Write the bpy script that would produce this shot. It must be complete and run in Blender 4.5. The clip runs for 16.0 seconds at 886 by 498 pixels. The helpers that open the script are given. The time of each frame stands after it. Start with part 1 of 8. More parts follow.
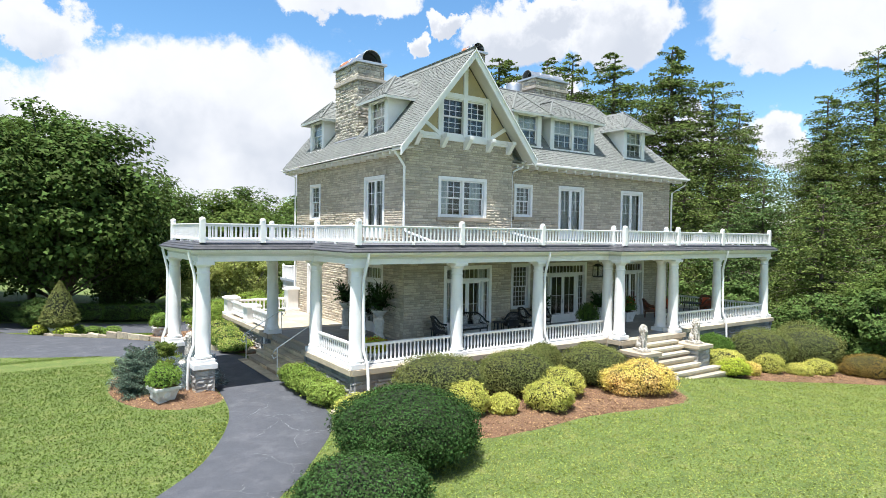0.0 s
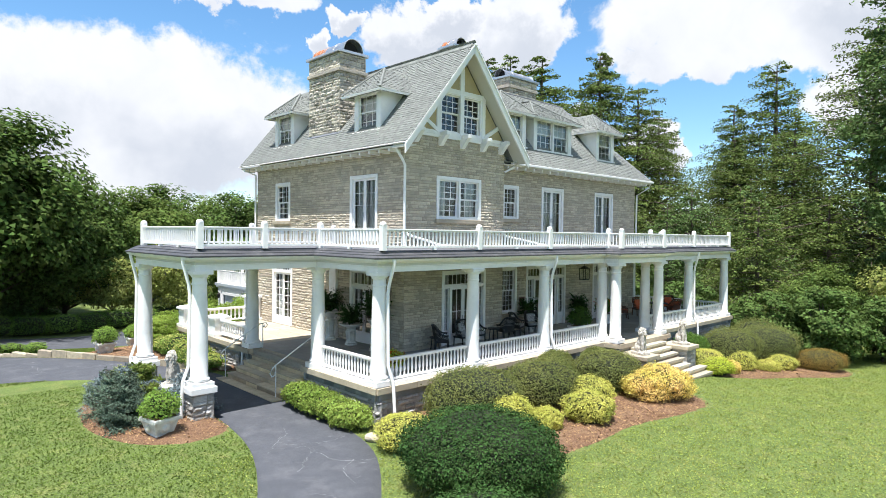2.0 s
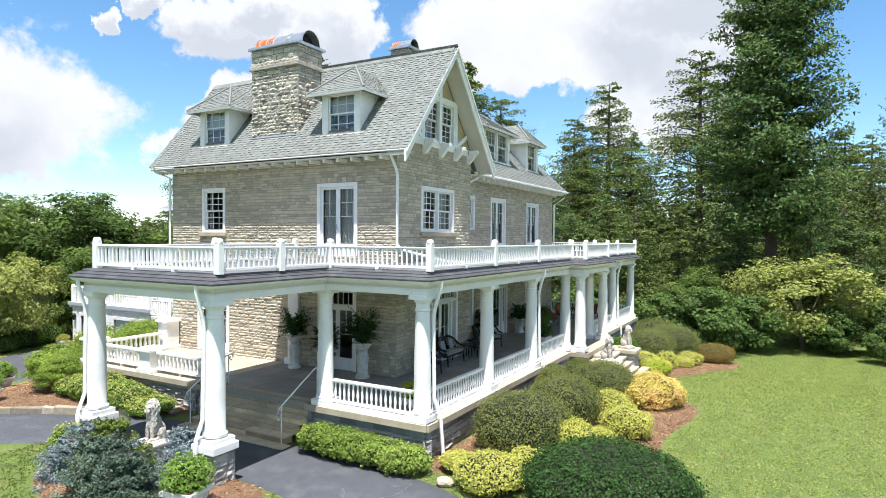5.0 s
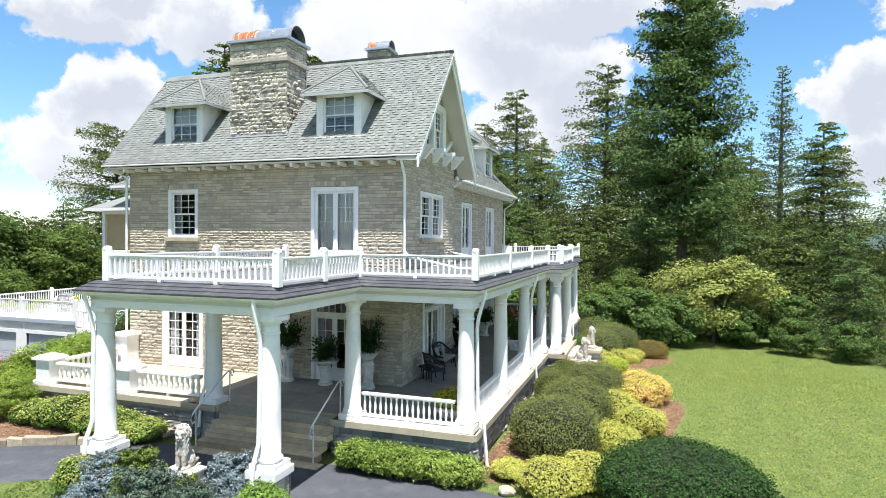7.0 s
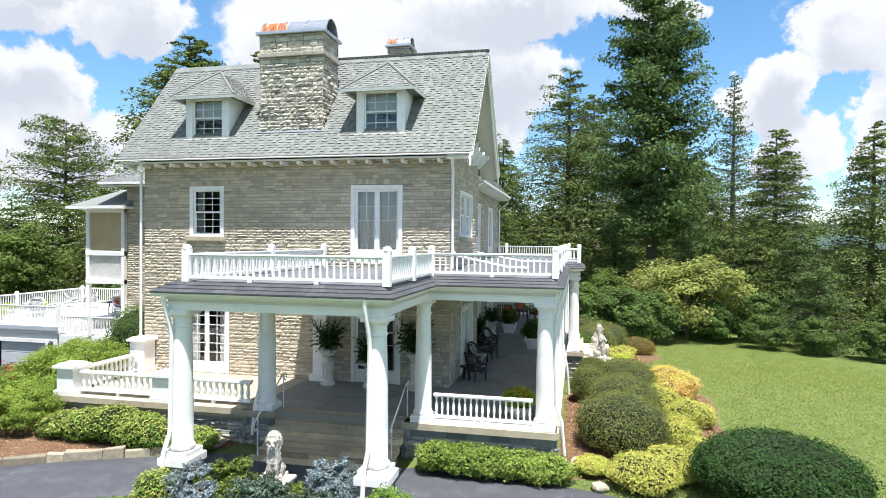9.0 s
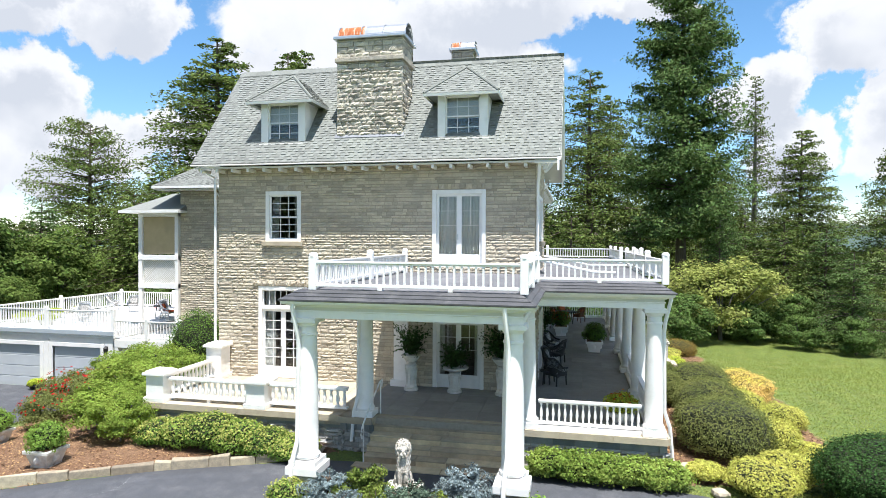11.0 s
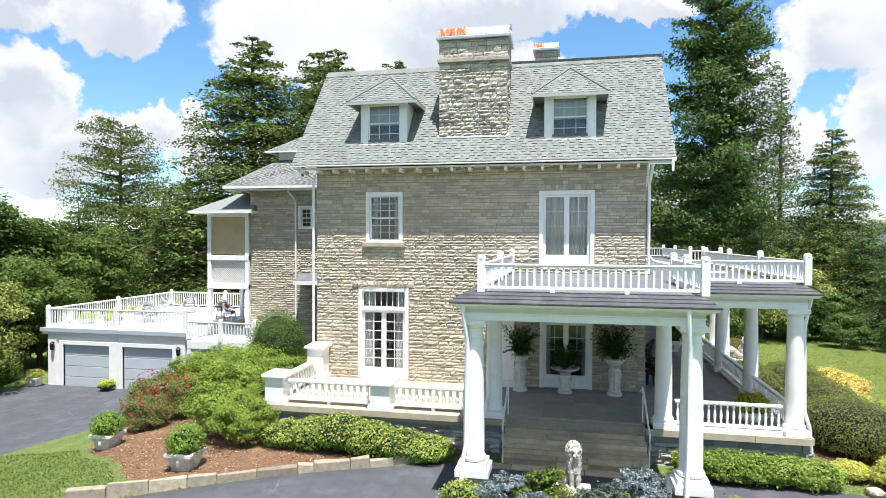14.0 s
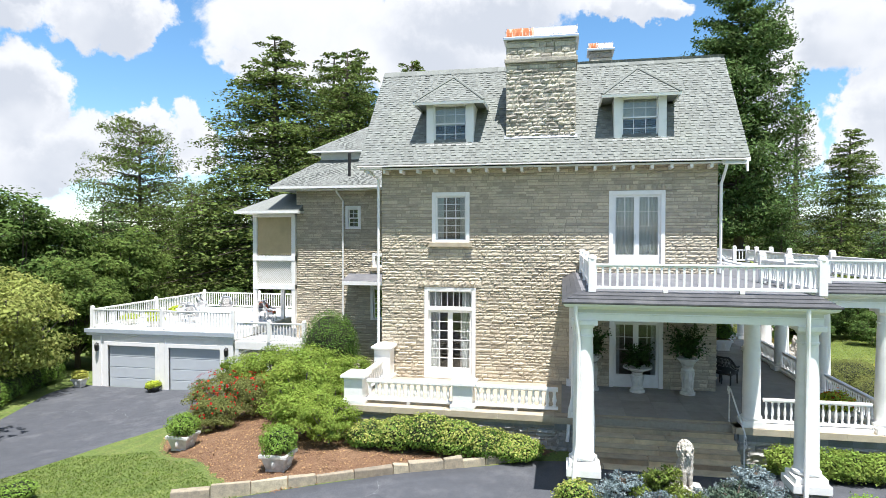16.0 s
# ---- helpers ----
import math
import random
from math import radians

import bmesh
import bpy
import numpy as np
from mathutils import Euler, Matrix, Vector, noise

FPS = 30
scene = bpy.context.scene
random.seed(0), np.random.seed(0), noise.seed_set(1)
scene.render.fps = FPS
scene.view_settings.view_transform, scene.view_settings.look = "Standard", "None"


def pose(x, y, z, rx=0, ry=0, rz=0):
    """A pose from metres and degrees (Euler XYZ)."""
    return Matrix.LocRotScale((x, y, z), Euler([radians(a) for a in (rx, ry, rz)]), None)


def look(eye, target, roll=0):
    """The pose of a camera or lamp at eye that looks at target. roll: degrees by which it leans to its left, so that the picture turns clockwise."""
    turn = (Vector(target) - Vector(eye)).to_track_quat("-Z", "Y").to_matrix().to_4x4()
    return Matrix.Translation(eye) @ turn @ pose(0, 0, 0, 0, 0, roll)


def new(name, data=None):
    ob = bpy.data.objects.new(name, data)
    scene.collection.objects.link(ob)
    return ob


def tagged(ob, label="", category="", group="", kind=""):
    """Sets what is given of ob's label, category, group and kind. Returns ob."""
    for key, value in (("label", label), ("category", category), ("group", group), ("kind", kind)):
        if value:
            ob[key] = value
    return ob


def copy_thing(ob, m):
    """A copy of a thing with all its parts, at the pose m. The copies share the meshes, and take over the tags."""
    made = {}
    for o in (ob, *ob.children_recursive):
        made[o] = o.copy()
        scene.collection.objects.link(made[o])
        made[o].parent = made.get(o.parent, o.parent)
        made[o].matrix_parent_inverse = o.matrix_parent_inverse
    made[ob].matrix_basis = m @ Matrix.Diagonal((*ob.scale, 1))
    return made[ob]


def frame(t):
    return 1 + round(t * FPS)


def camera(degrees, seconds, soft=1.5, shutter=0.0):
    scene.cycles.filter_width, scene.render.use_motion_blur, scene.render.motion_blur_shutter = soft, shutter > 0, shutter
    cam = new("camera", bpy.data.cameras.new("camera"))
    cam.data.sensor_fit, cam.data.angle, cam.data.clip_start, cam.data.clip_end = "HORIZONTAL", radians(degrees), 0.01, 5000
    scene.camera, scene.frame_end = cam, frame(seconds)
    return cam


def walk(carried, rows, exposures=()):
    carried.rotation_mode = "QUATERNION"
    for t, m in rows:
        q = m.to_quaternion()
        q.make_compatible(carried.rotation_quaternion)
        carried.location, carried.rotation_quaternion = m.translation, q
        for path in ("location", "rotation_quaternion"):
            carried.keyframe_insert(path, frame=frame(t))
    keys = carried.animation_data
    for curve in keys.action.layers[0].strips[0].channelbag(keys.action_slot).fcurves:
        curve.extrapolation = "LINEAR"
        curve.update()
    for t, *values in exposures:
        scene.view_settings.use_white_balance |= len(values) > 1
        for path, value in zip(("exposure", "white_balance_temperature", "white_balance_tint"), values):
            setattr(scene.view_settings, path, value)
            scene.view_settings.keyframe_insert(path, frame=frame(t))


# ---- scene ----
cam = camera(71.9, 16.0, 0.55)
PATH = [
    (0, (-12.52, -21.033, 5.355), (-11.39, -19.383, 5.305), 0.8),
    (0.5, (-13.136, -20.183, 5.371), (-11.946, -18.576, 5.322), 0.9),
    (1, (-13.692, -19.307, 5.392), (-12.44, -17.749, 5.345), 0.8),
    (1.5, (-14.2, -18.427, 5.41), (-12.884, -16.922, 5.363), 0.8),
    (2, (-14.693, -17.52, 5.442), (-13.314, -16.072, 5.395), 0.7),
    (2.5, (-15.167, -16.587, 5.485), (-13.731, -15.196, 5.439), 0.7),
    (3, (-15.653, -15.628, 5.525), (-14.154, -14.305, 5.479), 0.7),
    (3.5, (-16.132, -14.64, 5.578), (-14.568, -13.394, 5.53), 0.7),
    (4, (-16.606, -13.63, 5.68), (-14.975, -12.473, 5.631), 0.6),
    (4.5, (-17.072, -12.643, 5.79), (-15.383, -11.572, 5.744), 0.6),
    (4.7, (-17.25, -12.249, 5.812), (-15.538, -11.215, 5.77), 0.5),
    (6.8, (-18.962, -8.208, 6.036), (-17.077, -7.542, 6.002), 0.6),
    (7, (-19.083, -7.819, 6.034), (-17.187, -7.184, 6.0), 0.5),
    (7.5, (-19.346, -6.866, 5.996), (-17.428, -6.302, 5.965), 0.6),
    (8, (-19.577, -5.915, 5.945), (-17.64, -5.416, 5.916), 0.5),
    (8.5, (-19.77, -5.02, 5.93), (-17.82, -4.576, 5.901), 0.5),
    (9, (-19.952, -4.159, 5.94), (-18.0, -3.728, 5.911), 0.5),
    (9.5, (-20.109, -3.368, 5.975), (-18.156, -2.938, 5.945), 0.4),
    (10, (-20.264, -2.611, 6.024), (-18.311, -2.182, 5.992), 0.3),
    (10.2, (-20.318, -2.342, 6.034), (-18.365, -1.915, 6.004), 0.3),
    (12.3, (-20.904, 0.365, 6.122), (-18.948, 0.781, 6.09), 0.3),
    (12.5, (-20.957, 0.613, 6.124), (-19.001, 1.029, 6.091), 0.3),
    (13, (-21.087, 1.228, 6.134), (-19.13, 1.639, 6.101), 0.3),
    (13.5, (-21.217, 1.888, 6.141), (-19.26, 2.296, 6.107), 0.2),
    (14, (-21.354, 2.526, 6.144), (-19.395, 2.928, 6.11), 0.2),
    (14.5, (-21.491, 3.186, 6.151), (-19.532, 3.584, 6.116), 0.2),
    (15, (-21.62, 3.817, 6.17), (-19.66, 4.211, 6.136), 0.2),
    (15.5, (-21.765, 4.456, 6.179), (-19.804, 4.846, 6.144), 0.1),
    (16, (-21.906, 5.081, 6.165), (-19.944, 5.466, 6.129), 0.1),
]
walk(cam, [(t, look(eye, target, roll)) for t, eye, target, roll in PATH])

# ---- light ----
SUN_DIR = Vector((-0.27, -0.14, 1.0)).normalized()   # towards the sun
world = bpy.data.worlds.new("sky")
scene.world = world
world.use_nodes = True
wt = world.node_tree
wt.nodes.clear()


def wn(kind, **values):
    node = wt.nodes.new(kind)
    for key, value in values.items():
        node.inputs[key].default_value = value
    return node


def wmath(op, a, b=None, clamp=False):
    node = wt.nodes.new("ShaderNodeMath")
    node.operation, node.use_clamp = op, clamp
    for i, v in enumerate((a, b)):
        if v is None:
            continue
        if isinstance(v, (int, float)):
            node.inputs[i].default_value = v
        else:
            wt.links.new(v, node.inputs[i])
    return node.outputs[0]


sky = wt.nodes.new("ShaderNodeTexSky")
sky.sky_type, sky.sun_disc = "NISHITA", False
sky.sun_elevation = math.asin(SUN_DIR.z)
sky.sun_rotation = math.atan2(SUN_DIR.x, SUN_DIR.y)
sky.air_density, sky.dust_density, sky.ozone_density = 1.0, 0.1, 3.5
coord = wt.nodes.new("ShaderNodeTexCoord")
# cumulus: (azimuth from +x, elevation, half width, half height) in degrees
CLOUDS = [(74, 9, 19, 7.6), (89, 15.2, 5, 2.6), (64.5, 20.5, 7, 2.2), (49.5, 18, 5.5, 3.5), (46.7, 20, 4, 2), (40.2, 18, 6, 3.5), (58, 16.7, 1.8, 1.3), (55.6, 18.9, 2.1, 1.2), (77, 4, 9, 2), (27.4, 8.4, 2.6, 2.6),
          (46.5, 11.4, 4.3, 4), (50, 6.5, 6, 4), (43.4, 6.7, 7, 3.6), (37.8, 8.9, 3.6, 2.2), (33.2, 8.3, 3, 3.4), (18, 18, 16, 5), (8.4, 14.9, 9, 4.5), (10, 10.5, 7, 3.4), (23.5, 15.5, 8, 2.6), (7, 21, 12, 3.5), (-6, 20, 5, 1.6),
          (-14.8, 12.1, 3.6, 3.6), (-16.3, 7.3, 4, 3.4), (-21.5, 15.7, 5.5, 4), (-24, 9, 4, 5), (95, 8, 7, 5), (-32, 14, 7, 5),
          (120, 16, 14, 8), (150, 24, 14, 8), (-60, 18, 14, 8), (-95, 25, 16, 9), (180, 22, 20, 9), (-140, 28, 18, 9),
          # high heaps out of view, added to strengthen the fill light
          (0, 42, 26, 9), (60, 46, 22, 9), (115, 44, 26, 10), (165, 50, 28, 9), (-150, 46, 26, 9), (-100, 50, 26, 10), (-45, 46, 24, 9), (30, 64, 40, 8), (150, 66, 40, 8), (-90, 68, 45, 8)]
sep = wt.nodes.new("ShaderNodeSeparateXYZ")
wt.links.new(coord.outputs["Generated"], sep.inputs[0])
warp_a = wn("ShaderNodeTexNoise", Scale=7.0, Detail=8.0, Roughness=0.62)
warp_b = wn("ShaderNodeTexNoise", Scale=24.0, Detail=6.0, Roughness=0.6)
for node in (warp_a, warp_b):
    wt.links.new(coord.outputs["Generated"], node.inputs["Vector"])
bend_a, bend_b = wt.nodes.new("ShaderNodeSeparateColor"), wt.nodes.new("ShaderNodeSeparateColor")
wt.links.new(warp_a.outputs["Color"], bend_a.inputs[0])
wt.links.new(warp_b.outputs["Color"], bend_b.inputs[0])


def bent(angle, k, far, near):
    """An angle in degrees, pushed about by a broad and a fine noise."""
    a = wmath("MULTIPLY", wmath("SUBTRACT", bend_a.outputs[k], 0.5), far)
    b = wmath("MULTIPLY", wmath("SUBTRACT", bend_b.outputs[k], 0.5), near)
    return wmath("ADD", angle, wmath("ADD", a, b))


azim = bent(wmath("MULTIPLY", wmath("ARCTAN2", sep.outputs[1], sep.outputs[0]), 180 / math.pi), 0, 9.0, 5.0)
elev = bent(wmath("MULTIPLY", wmath("ARCSINE", sep.outputs[2]), 180 / math.pi), 1, 6.0, 4.0)


def puffs(sink):
    """The cloud field, with each heap lowered by a share of its height."""
    total = None
    for az, el, wa, we in CLOUDS:
        du = wmath("DIVIDE", wmath("SUBTRACT", azim, az), wa * 1.04)
        dv = wmath("DIVIDE", wmath("SUBTRACT", elev, el - sink * we), we * 1.04)
        blob = wmath("SUBTRACT", 1.0, wmath("ADD", wmath("MULTIPLY", du, du), wmath("MULTIPLY", dv, dv)), True)
        total = blob if total is None else wmath("MAXIMUM", total, blob)
    return total


def span(value, lo, hi, a=0.0, b=1.0):
    node = wt.nodes.new("ShaderNodeMapRange")
    node.interpolation_type = "SMOOTHSTEP"
    for key, v in (("From Min", lo), ("From Max", hi), ("To Min", a), ("To Max", b)):
        node.inputs[key].default_value = v
    wt.links.new(value, node.inputs["Value"])
    return node.outputs[0]


billow = wn("ShaderNodeTexNoise", Scale=13.0, Detail=11.0, Roughness=0.64, Distortion=0.3)
fluff = wn("ShaderNodeTexNoise", Scale=5.0, Detail=4.0, Roughness=0.5)
for node in (billow, fluff):
    wt.links.new(coord.outputs["Generated"], node.inputs["Vector"])
edge = wmath("ADD", puffs(0.0), wmath("MULTIPLY", wmath("SUBTRACT", billow.outputs[0], 0.5), 1.0))
dens = span(edge, 0.10, 0.42)
hollow = wmath("MULTIPLY", span(billow.outputs[0], 0.34, 0.6, 1.0, 0.0), 0.16)
under = wmath("ADD", wmath("MULTIPLY", span(puffs(0.45), 0.25, 0.95), span(fluff.outputs[0], 0.36, 0.62)), hollow, True)
cloud = wt.nodes.new("ShaderNodeMix")
cloud.data_type = "RGBA"
cloud.inputs[6].default_value, cloud.inputs[7].default_value = (4.75, 4.75, 4.75, 1), (3.35, 3.5, 3.75, 1)
wt.links.new(under, cloud.inputs[0])
azure = wn("ShaderNodeHueSaturation", Hue=0.492, Saturation=1.12, Value=0.92)
wt.links.new(sky.outputs[0], azure.inputs["Color"])
mixed = wt.nodes.new("ShaderNodeMix")
mixed.data_type = "RGBA"
wt.links.new(dens, mixed.inputs[0])
wt.links.new(azure.outputs[0], mixed.inputs[6])
wt.links.new(cloud.outputs[2], mixed.inputs[7])
back = wn("ShaderNodeBackground", Strength=0.108)
wt.links.new(mixed.outputs[2], back.inputs["Color"])
outw = wt.nodes.new("ShaderNodeOutputWorld")
wt.links.new(back.outputs[0], outw.inputs[0])

sun = new("sun", bpy.data.lights.new("sun", "SUN"))
sun.data.energy, sun.data.angle, sun.data.color = 4.9, radians(0.55), (1.0, 0.965, 0.90)
sun.matrix_world = look(tuple(SUN_DIR * 60), (0, 0, 0))
scene.view_settings.exposure = 1.0
scene.view_settings.use_white_balance = True
scene.view_settings.white_balance_temperature, scene.view_settings.white_balance_tint = 6180, 11

# ---- materials ----
def material(name, colour, rough=0.7, colour2=None, scale=6.0, spread=0.0, bump=0.0, bump_scale=30.0, metal=0.0, island=False, stain=None, stain_scale=0.7, stain_amount=0.5,
             translucent=0.0, spec=0.5, grain=0.0, stretch=None, grain_scale=None, stripes=0.0):
    """A surface with grain, stains, a random shift per piece and fine relief. Scales count features per metre."""
    mat = bpy.data.materials.new(name)
    mat.use_nodes = True
    nt = mat.node_tree
    nt.nodes.clear()
    n, link = nt.nodes.new, nt.links.new
    out, bs = n("ShaderNodeOutputMaterial"), n("ShaderNodeBsdfPrincipled")
    bs.inputs["Roughness"].default_value, bs.inputs["Metallic"].default_value = rough, metal
    bs.inputs["Specular IOR Level"].default_value = spec
    geo = n("ShaderNodeNewGeometry")
    vec = geo.outputs["Position"]
    if stretch:
        mp = n("ShaderNodeMapping")
        mp.inputs["Scale"].default_value = stretch
        link(vec, mp.inputs["Vector"])
        vec = mp.outputs[0]

    def noise_at(s, detail=5.0, r=0.6):
        t = n("ShaderNodeTexNoise")
        t.inputs["Scale"].default_value, t.inputs["Detail"].default_value, t.inputs["Roughness"].default_value = s, detail, r
        link(vec, t.inputs["Vector"])
        return t.outputs[0]

    def mix(fac, a, b):
        m = n("ShaderNodeMix")
        m.data_type = "RGBA"
        for sock, v in ((m.inputs[0], fac), (m.inputs[6], a), (m.inputs[7], b)):
            if isinstance(v, (int, float)):
                sock.default_value = v
            elif isinstance(v, tuple):
                sock.default_value = (*v[:3], 1)
            else:
                link(v, sock)
        return m.outputs[2]

    def ramp(v, lo, hi):
        m = n("ShaderNodeMapRange")
        m.inputs["From Min"].default_value, m.inputs["From Max"].default_value = lo, hi
        link(v, m.inputs["Value"])
        return m.outputs[0]

    col = mix(ramp(noise_at(scale), 0.3, 0.7), colour, colour2 or tuple(c * 0.8 for c in colour))
    if stain:
        f = n("ShaderNodeMath")
        f.operation = "MULTIPLY"
        link(ramp(noise_at(stain_scale, 4.0, 0.65), 0.5, 0.72), f.inputs[0])
        f.inputs[1].default_value = stain_amount
        col = mix(f.outputs[0], col, stain)
    if spread:
        if island:
            rnd = geo.outputs["Random Per Island"]
        else:
            rnd = n("ShaderNodeObjectInfo").outputs["Random"]
        hsv = n("ShaderNodeHueSaturation")
        val = n("ShaderNodeMapRange")
        val.inputs["To Min"].default_value, val.inputs["To Max"].default_value = 1 - spread, 1 + spread
        link(rnd, val.inputs["Value"])
        link(val.outputs[0], hsv.inputs["Value"])
        hue = n("ShaderNodeMath")
        hue.operation = "MULTIPLY_ADD"
        link(rnd, hue.inputs[0])
        hue.inputs[1].default_value, hue.inputs[2].default_value = 0.05 * spread, 0.5 - 0.025 * spread
        link(hue.outputs[0], hsv.inputs["Hue"])
        link(col, hsv.inputs["Color"])
        col = hsv.outputs[0]
    if grain:
        g = noise_at(grain_scale or bump_scale * 2.2, 5.0 if grain_scale else 3.0, 0.75)
        hs = n("ShaderNodeHueSaturation")
        gm = n("ShaderNodeMapRange")
        gm.inputs["From Min"].default_value, gm.inputs["From Max"].default_value = 0.25, 0.75
        gm.inputs["To Min"].default_value, gm.inputs["To Max"].default_value = 1 - grain, 1 + grain
        link(g, gm.inputs["Value"])
        link(gm.outputs[0], hs.inputs["Value"])
        link(col, hs.inputs["Color"])
        col = hs.outputs[0]
    if stripes:
        wv = n("ShaderNodeTexWave")
        wv.bands_direction = "Y"
        for key, v in (("Scale", 0.24), ("Distortion", 1.6), ("Detail", 2.0), ("Detail Scale", 0.6)):
            wv.inputs[key].default_value = v
        turn_ = n("ShaderNodeMapping")
        turn_.inputs["Rotation"].default_value = (0, 0, radians(9))
        link(geo.outputs["Position"], turn_.inputs["Vector"])
        link(turn_.outputs[0], wv.inputs["Vector"])
        sh, sm = n("ShaderNodeHueSaturation"), n("ShaderNodeMapRange")
        sm.inputs["To Min"].default_value, sm.inputs["To Max"].default_value = 1 - stripes, 1 + stripes
        link(wv.outputs["Fac"], sm.inputs["Value"])
        link(sm.outputs[0], sh.inputs["Value"])
        link(col, sh.inputs["Color"])
        col = sh.outputs[0]
    link(col, bs.inputs["Base Color"])
    if bump:
        bp = n("ShaderNodeBump")
        bp.inputs["Strength"].default_value, bp.inputs["Distance"].default_value = 1.0, bump
        link(noise_at(bump_scale, 6.0, 0.65), bp.inputs["Height"])
        link(bp.outputs[0], bs.inputs["Normal"])
    if translucent:
        tr, ms = n("ShaderNodeBsdfTranslucent"), n("ShaderNodeMixShader")
        link(col, tr.inputs["Color"])
        ms.inputs[0].default_value = translucent
        link(bs.outputs[0], ms.inputs[1])
        link(tr.outputs[0], ms.inputs[2])
        link(ms.outputs[0], out.inputs[0])
    else:
        link(bs.outputs[0], out.inputs[0])
    return mat


STONE = material("stone", (0.55, 0.472, 0.36), 0.9, (0.44, 0.382, 0.292), 5.0, 0.2, 0.016, 24.0, grain=0.25, island=True, stain=(0.36, 0.33, 0.28), stain_scale=1.6)
STONE_PIECE = material("stone_piece", (0.55, 0.472, 0.36), 0.9, (0.44, 0.382, 0.292), 5.0, 0.2, 0.016, 24.0, grain=0.25, stain=(0.36, 0.33, 0.28), stain_scale=1.6)
MORTAR = material("mortar", (0.36, 0.32, 0.255), 0.95, (0.28, 0.25, 0.2), 12.0, bump=0.01, bump_scale=40)
CHIMNEY_STONE = material("chimney_stone", (0.54, 0.48, 0.385), 0.95, (0.36, 0.33, 0.285), 4.0, 0.3, 0.03, 12.0, grain=0.25, island=True, stain=(0.27, 0.26, 0.24), stain_scale=2.4)
BASE_STONE = material("base_stone", (0.43, 0.42, 0.40), 0.9, (0.29, 0.285, 0.27), 5.0, 0.3, 0.03, 9.0, grain=0.2, island=True, stain=(0.30, 0.25, 0.19), stain_scale=1.2)
ASHLAR = material("dressed_grey_stone", (0.26, 0.265, 0.26), 0.85, (0.19, 0.195, 0.19), 3.0, 0.25, 0.004, 30, grain=0.15, island=True)
COPING = material("coping", (0.47, 0.40, 0.29), 0.85, (0.38, 0.32, 0.235), 3.0, 0.1, 0.004, 40, grain=0.1, stain=(0.22, 0.2, 0.17))
PAVING = material("paving", (0.29, 0.285, 0.27), 0.75, (0.22, 0.215, 0.205), 2.5, 0.12, 0.003, 30, grain=0.1, stain=(0.26, 0.24, 0.2))
STEP_STONE = material("step_stone", (0.55, 0.455, 0.315), 0.85, (0.40, 0.33, 0.23), 3.5, 0.3, 0.004, 40, grain=0.12, stain=(0.2, 0.18, 0.15))
RISER_STONE = material("riser_stone", (0.70, 0.56, 0.36), 0.9, (0.52, 0.40, 0.25), 3.0, 0.42, 0.006, 30, grain=0.2, stain=(0.17, 0.15, 0.12))
PALE_STEP = material("pale_step", (0.50, 0.44, 0.33), 0.85, (0.37, 0.33, 0.25), 3.5, 0.25, 0.004, 40, grain=0.12, stain=(0.26, 0.24, 0.2))
WHITE = material("white_paint", (0.86, 0.84, 0.815), 0.45, (0.82, 0.80, 0.775), 2.5, bump=0.0015, bump_scale=25, stain=(0.62, 0.61, 0.57), stain_scale=2.2, stain_amount=0.35)
CREAM = material("cream_paint", (0.66, 0.63, 0.555), 0.5, (0.62, 0.59, 0.515), 2.0, bump=0.001)
STUCCO = material("stucco", (0.50, 0.40, 0.23), 0.9, (0.44, 0.35, 0.2), 3.0, bump=0.006, bump_scale=60, stain=(0.35, 0.29, 0.18))
SHINGLE = material("shingle", (0.215, 0.222, 0.205), 0.9, (0.16, 0.168, 0.153), 14.0, 0.17, 0.004, 60, island=True, grain=0.25, stain=(0.22, 0.235, 0.20), stain_scale=0.6)
ROOFING = material("roll_roofing", (0.145, 0.145, 0.155), 0.75, (0.10, 0.10, 0.11), 4.0, 0.15, 0.004, 30, island=True, grain=0.15, stain=(0.24, 0.23, 0.23))
EDGE = material("dark_roof_edge", (0.07, 0.07, 0.076), 0.55, (0.045, 0.045, 0.05), 5.0, bump=0.003, bump_scale=30, grain=0.2, stain=(0.16, 0.155, 0.155), stain_scale=2.0)
ASPHALT = material("asphalt", (0.074, 0.077, 0.088), 0.85, (0.055, 0.058, 0.067), 2.4, bump=0.008, bump_scale=60, grain=0.45, stain=(0.125, 0.125, 0.135), stain_scale=1.1, stain_amount=0.65)
CRACK = material("crack_filler", (0.36, 0.36, 0.37), 0.9, (0.09, 0.09, 0.095), 7.0)
MULCH = material("mulch", (0.24, 0.135, 0.07), 0.95, (0.10, 0.05, 0.028), 26.0, bump=0.05, bump_scale=22, grain=0.8, grain_scale=30, stain=(0.30, 0.19, 0.11), stain_scale=1.3)
CHIP = material("bark_chip", (0.36, 0.215, 0.105), 0.9, (0.20, 0.11, 0.055), 5.0, 0.6, island=True)
GRASS = material("grass", (0.135, 0.18, 0.037), 0.95, (0.09, 0.132, 0.026), 2.2, bump=0.05, bump_scale=24, grain=0.95, grain_scale=19.0, stain=(0.20, 0.20, 0.06), stain_scale=1.7, stain_amount=0.65, stripes=0.05)
BLADE = material("grass_blade", (0.29, 0.335, 0.078), 0.75, (0.22, 0.27, 0.058), 1.1, 0.28, island=True, translucent=0.25, stain=(0.40, 0.38, 0.12), stain_scale=0.6, stain_amount=0.6, spec=0.2)
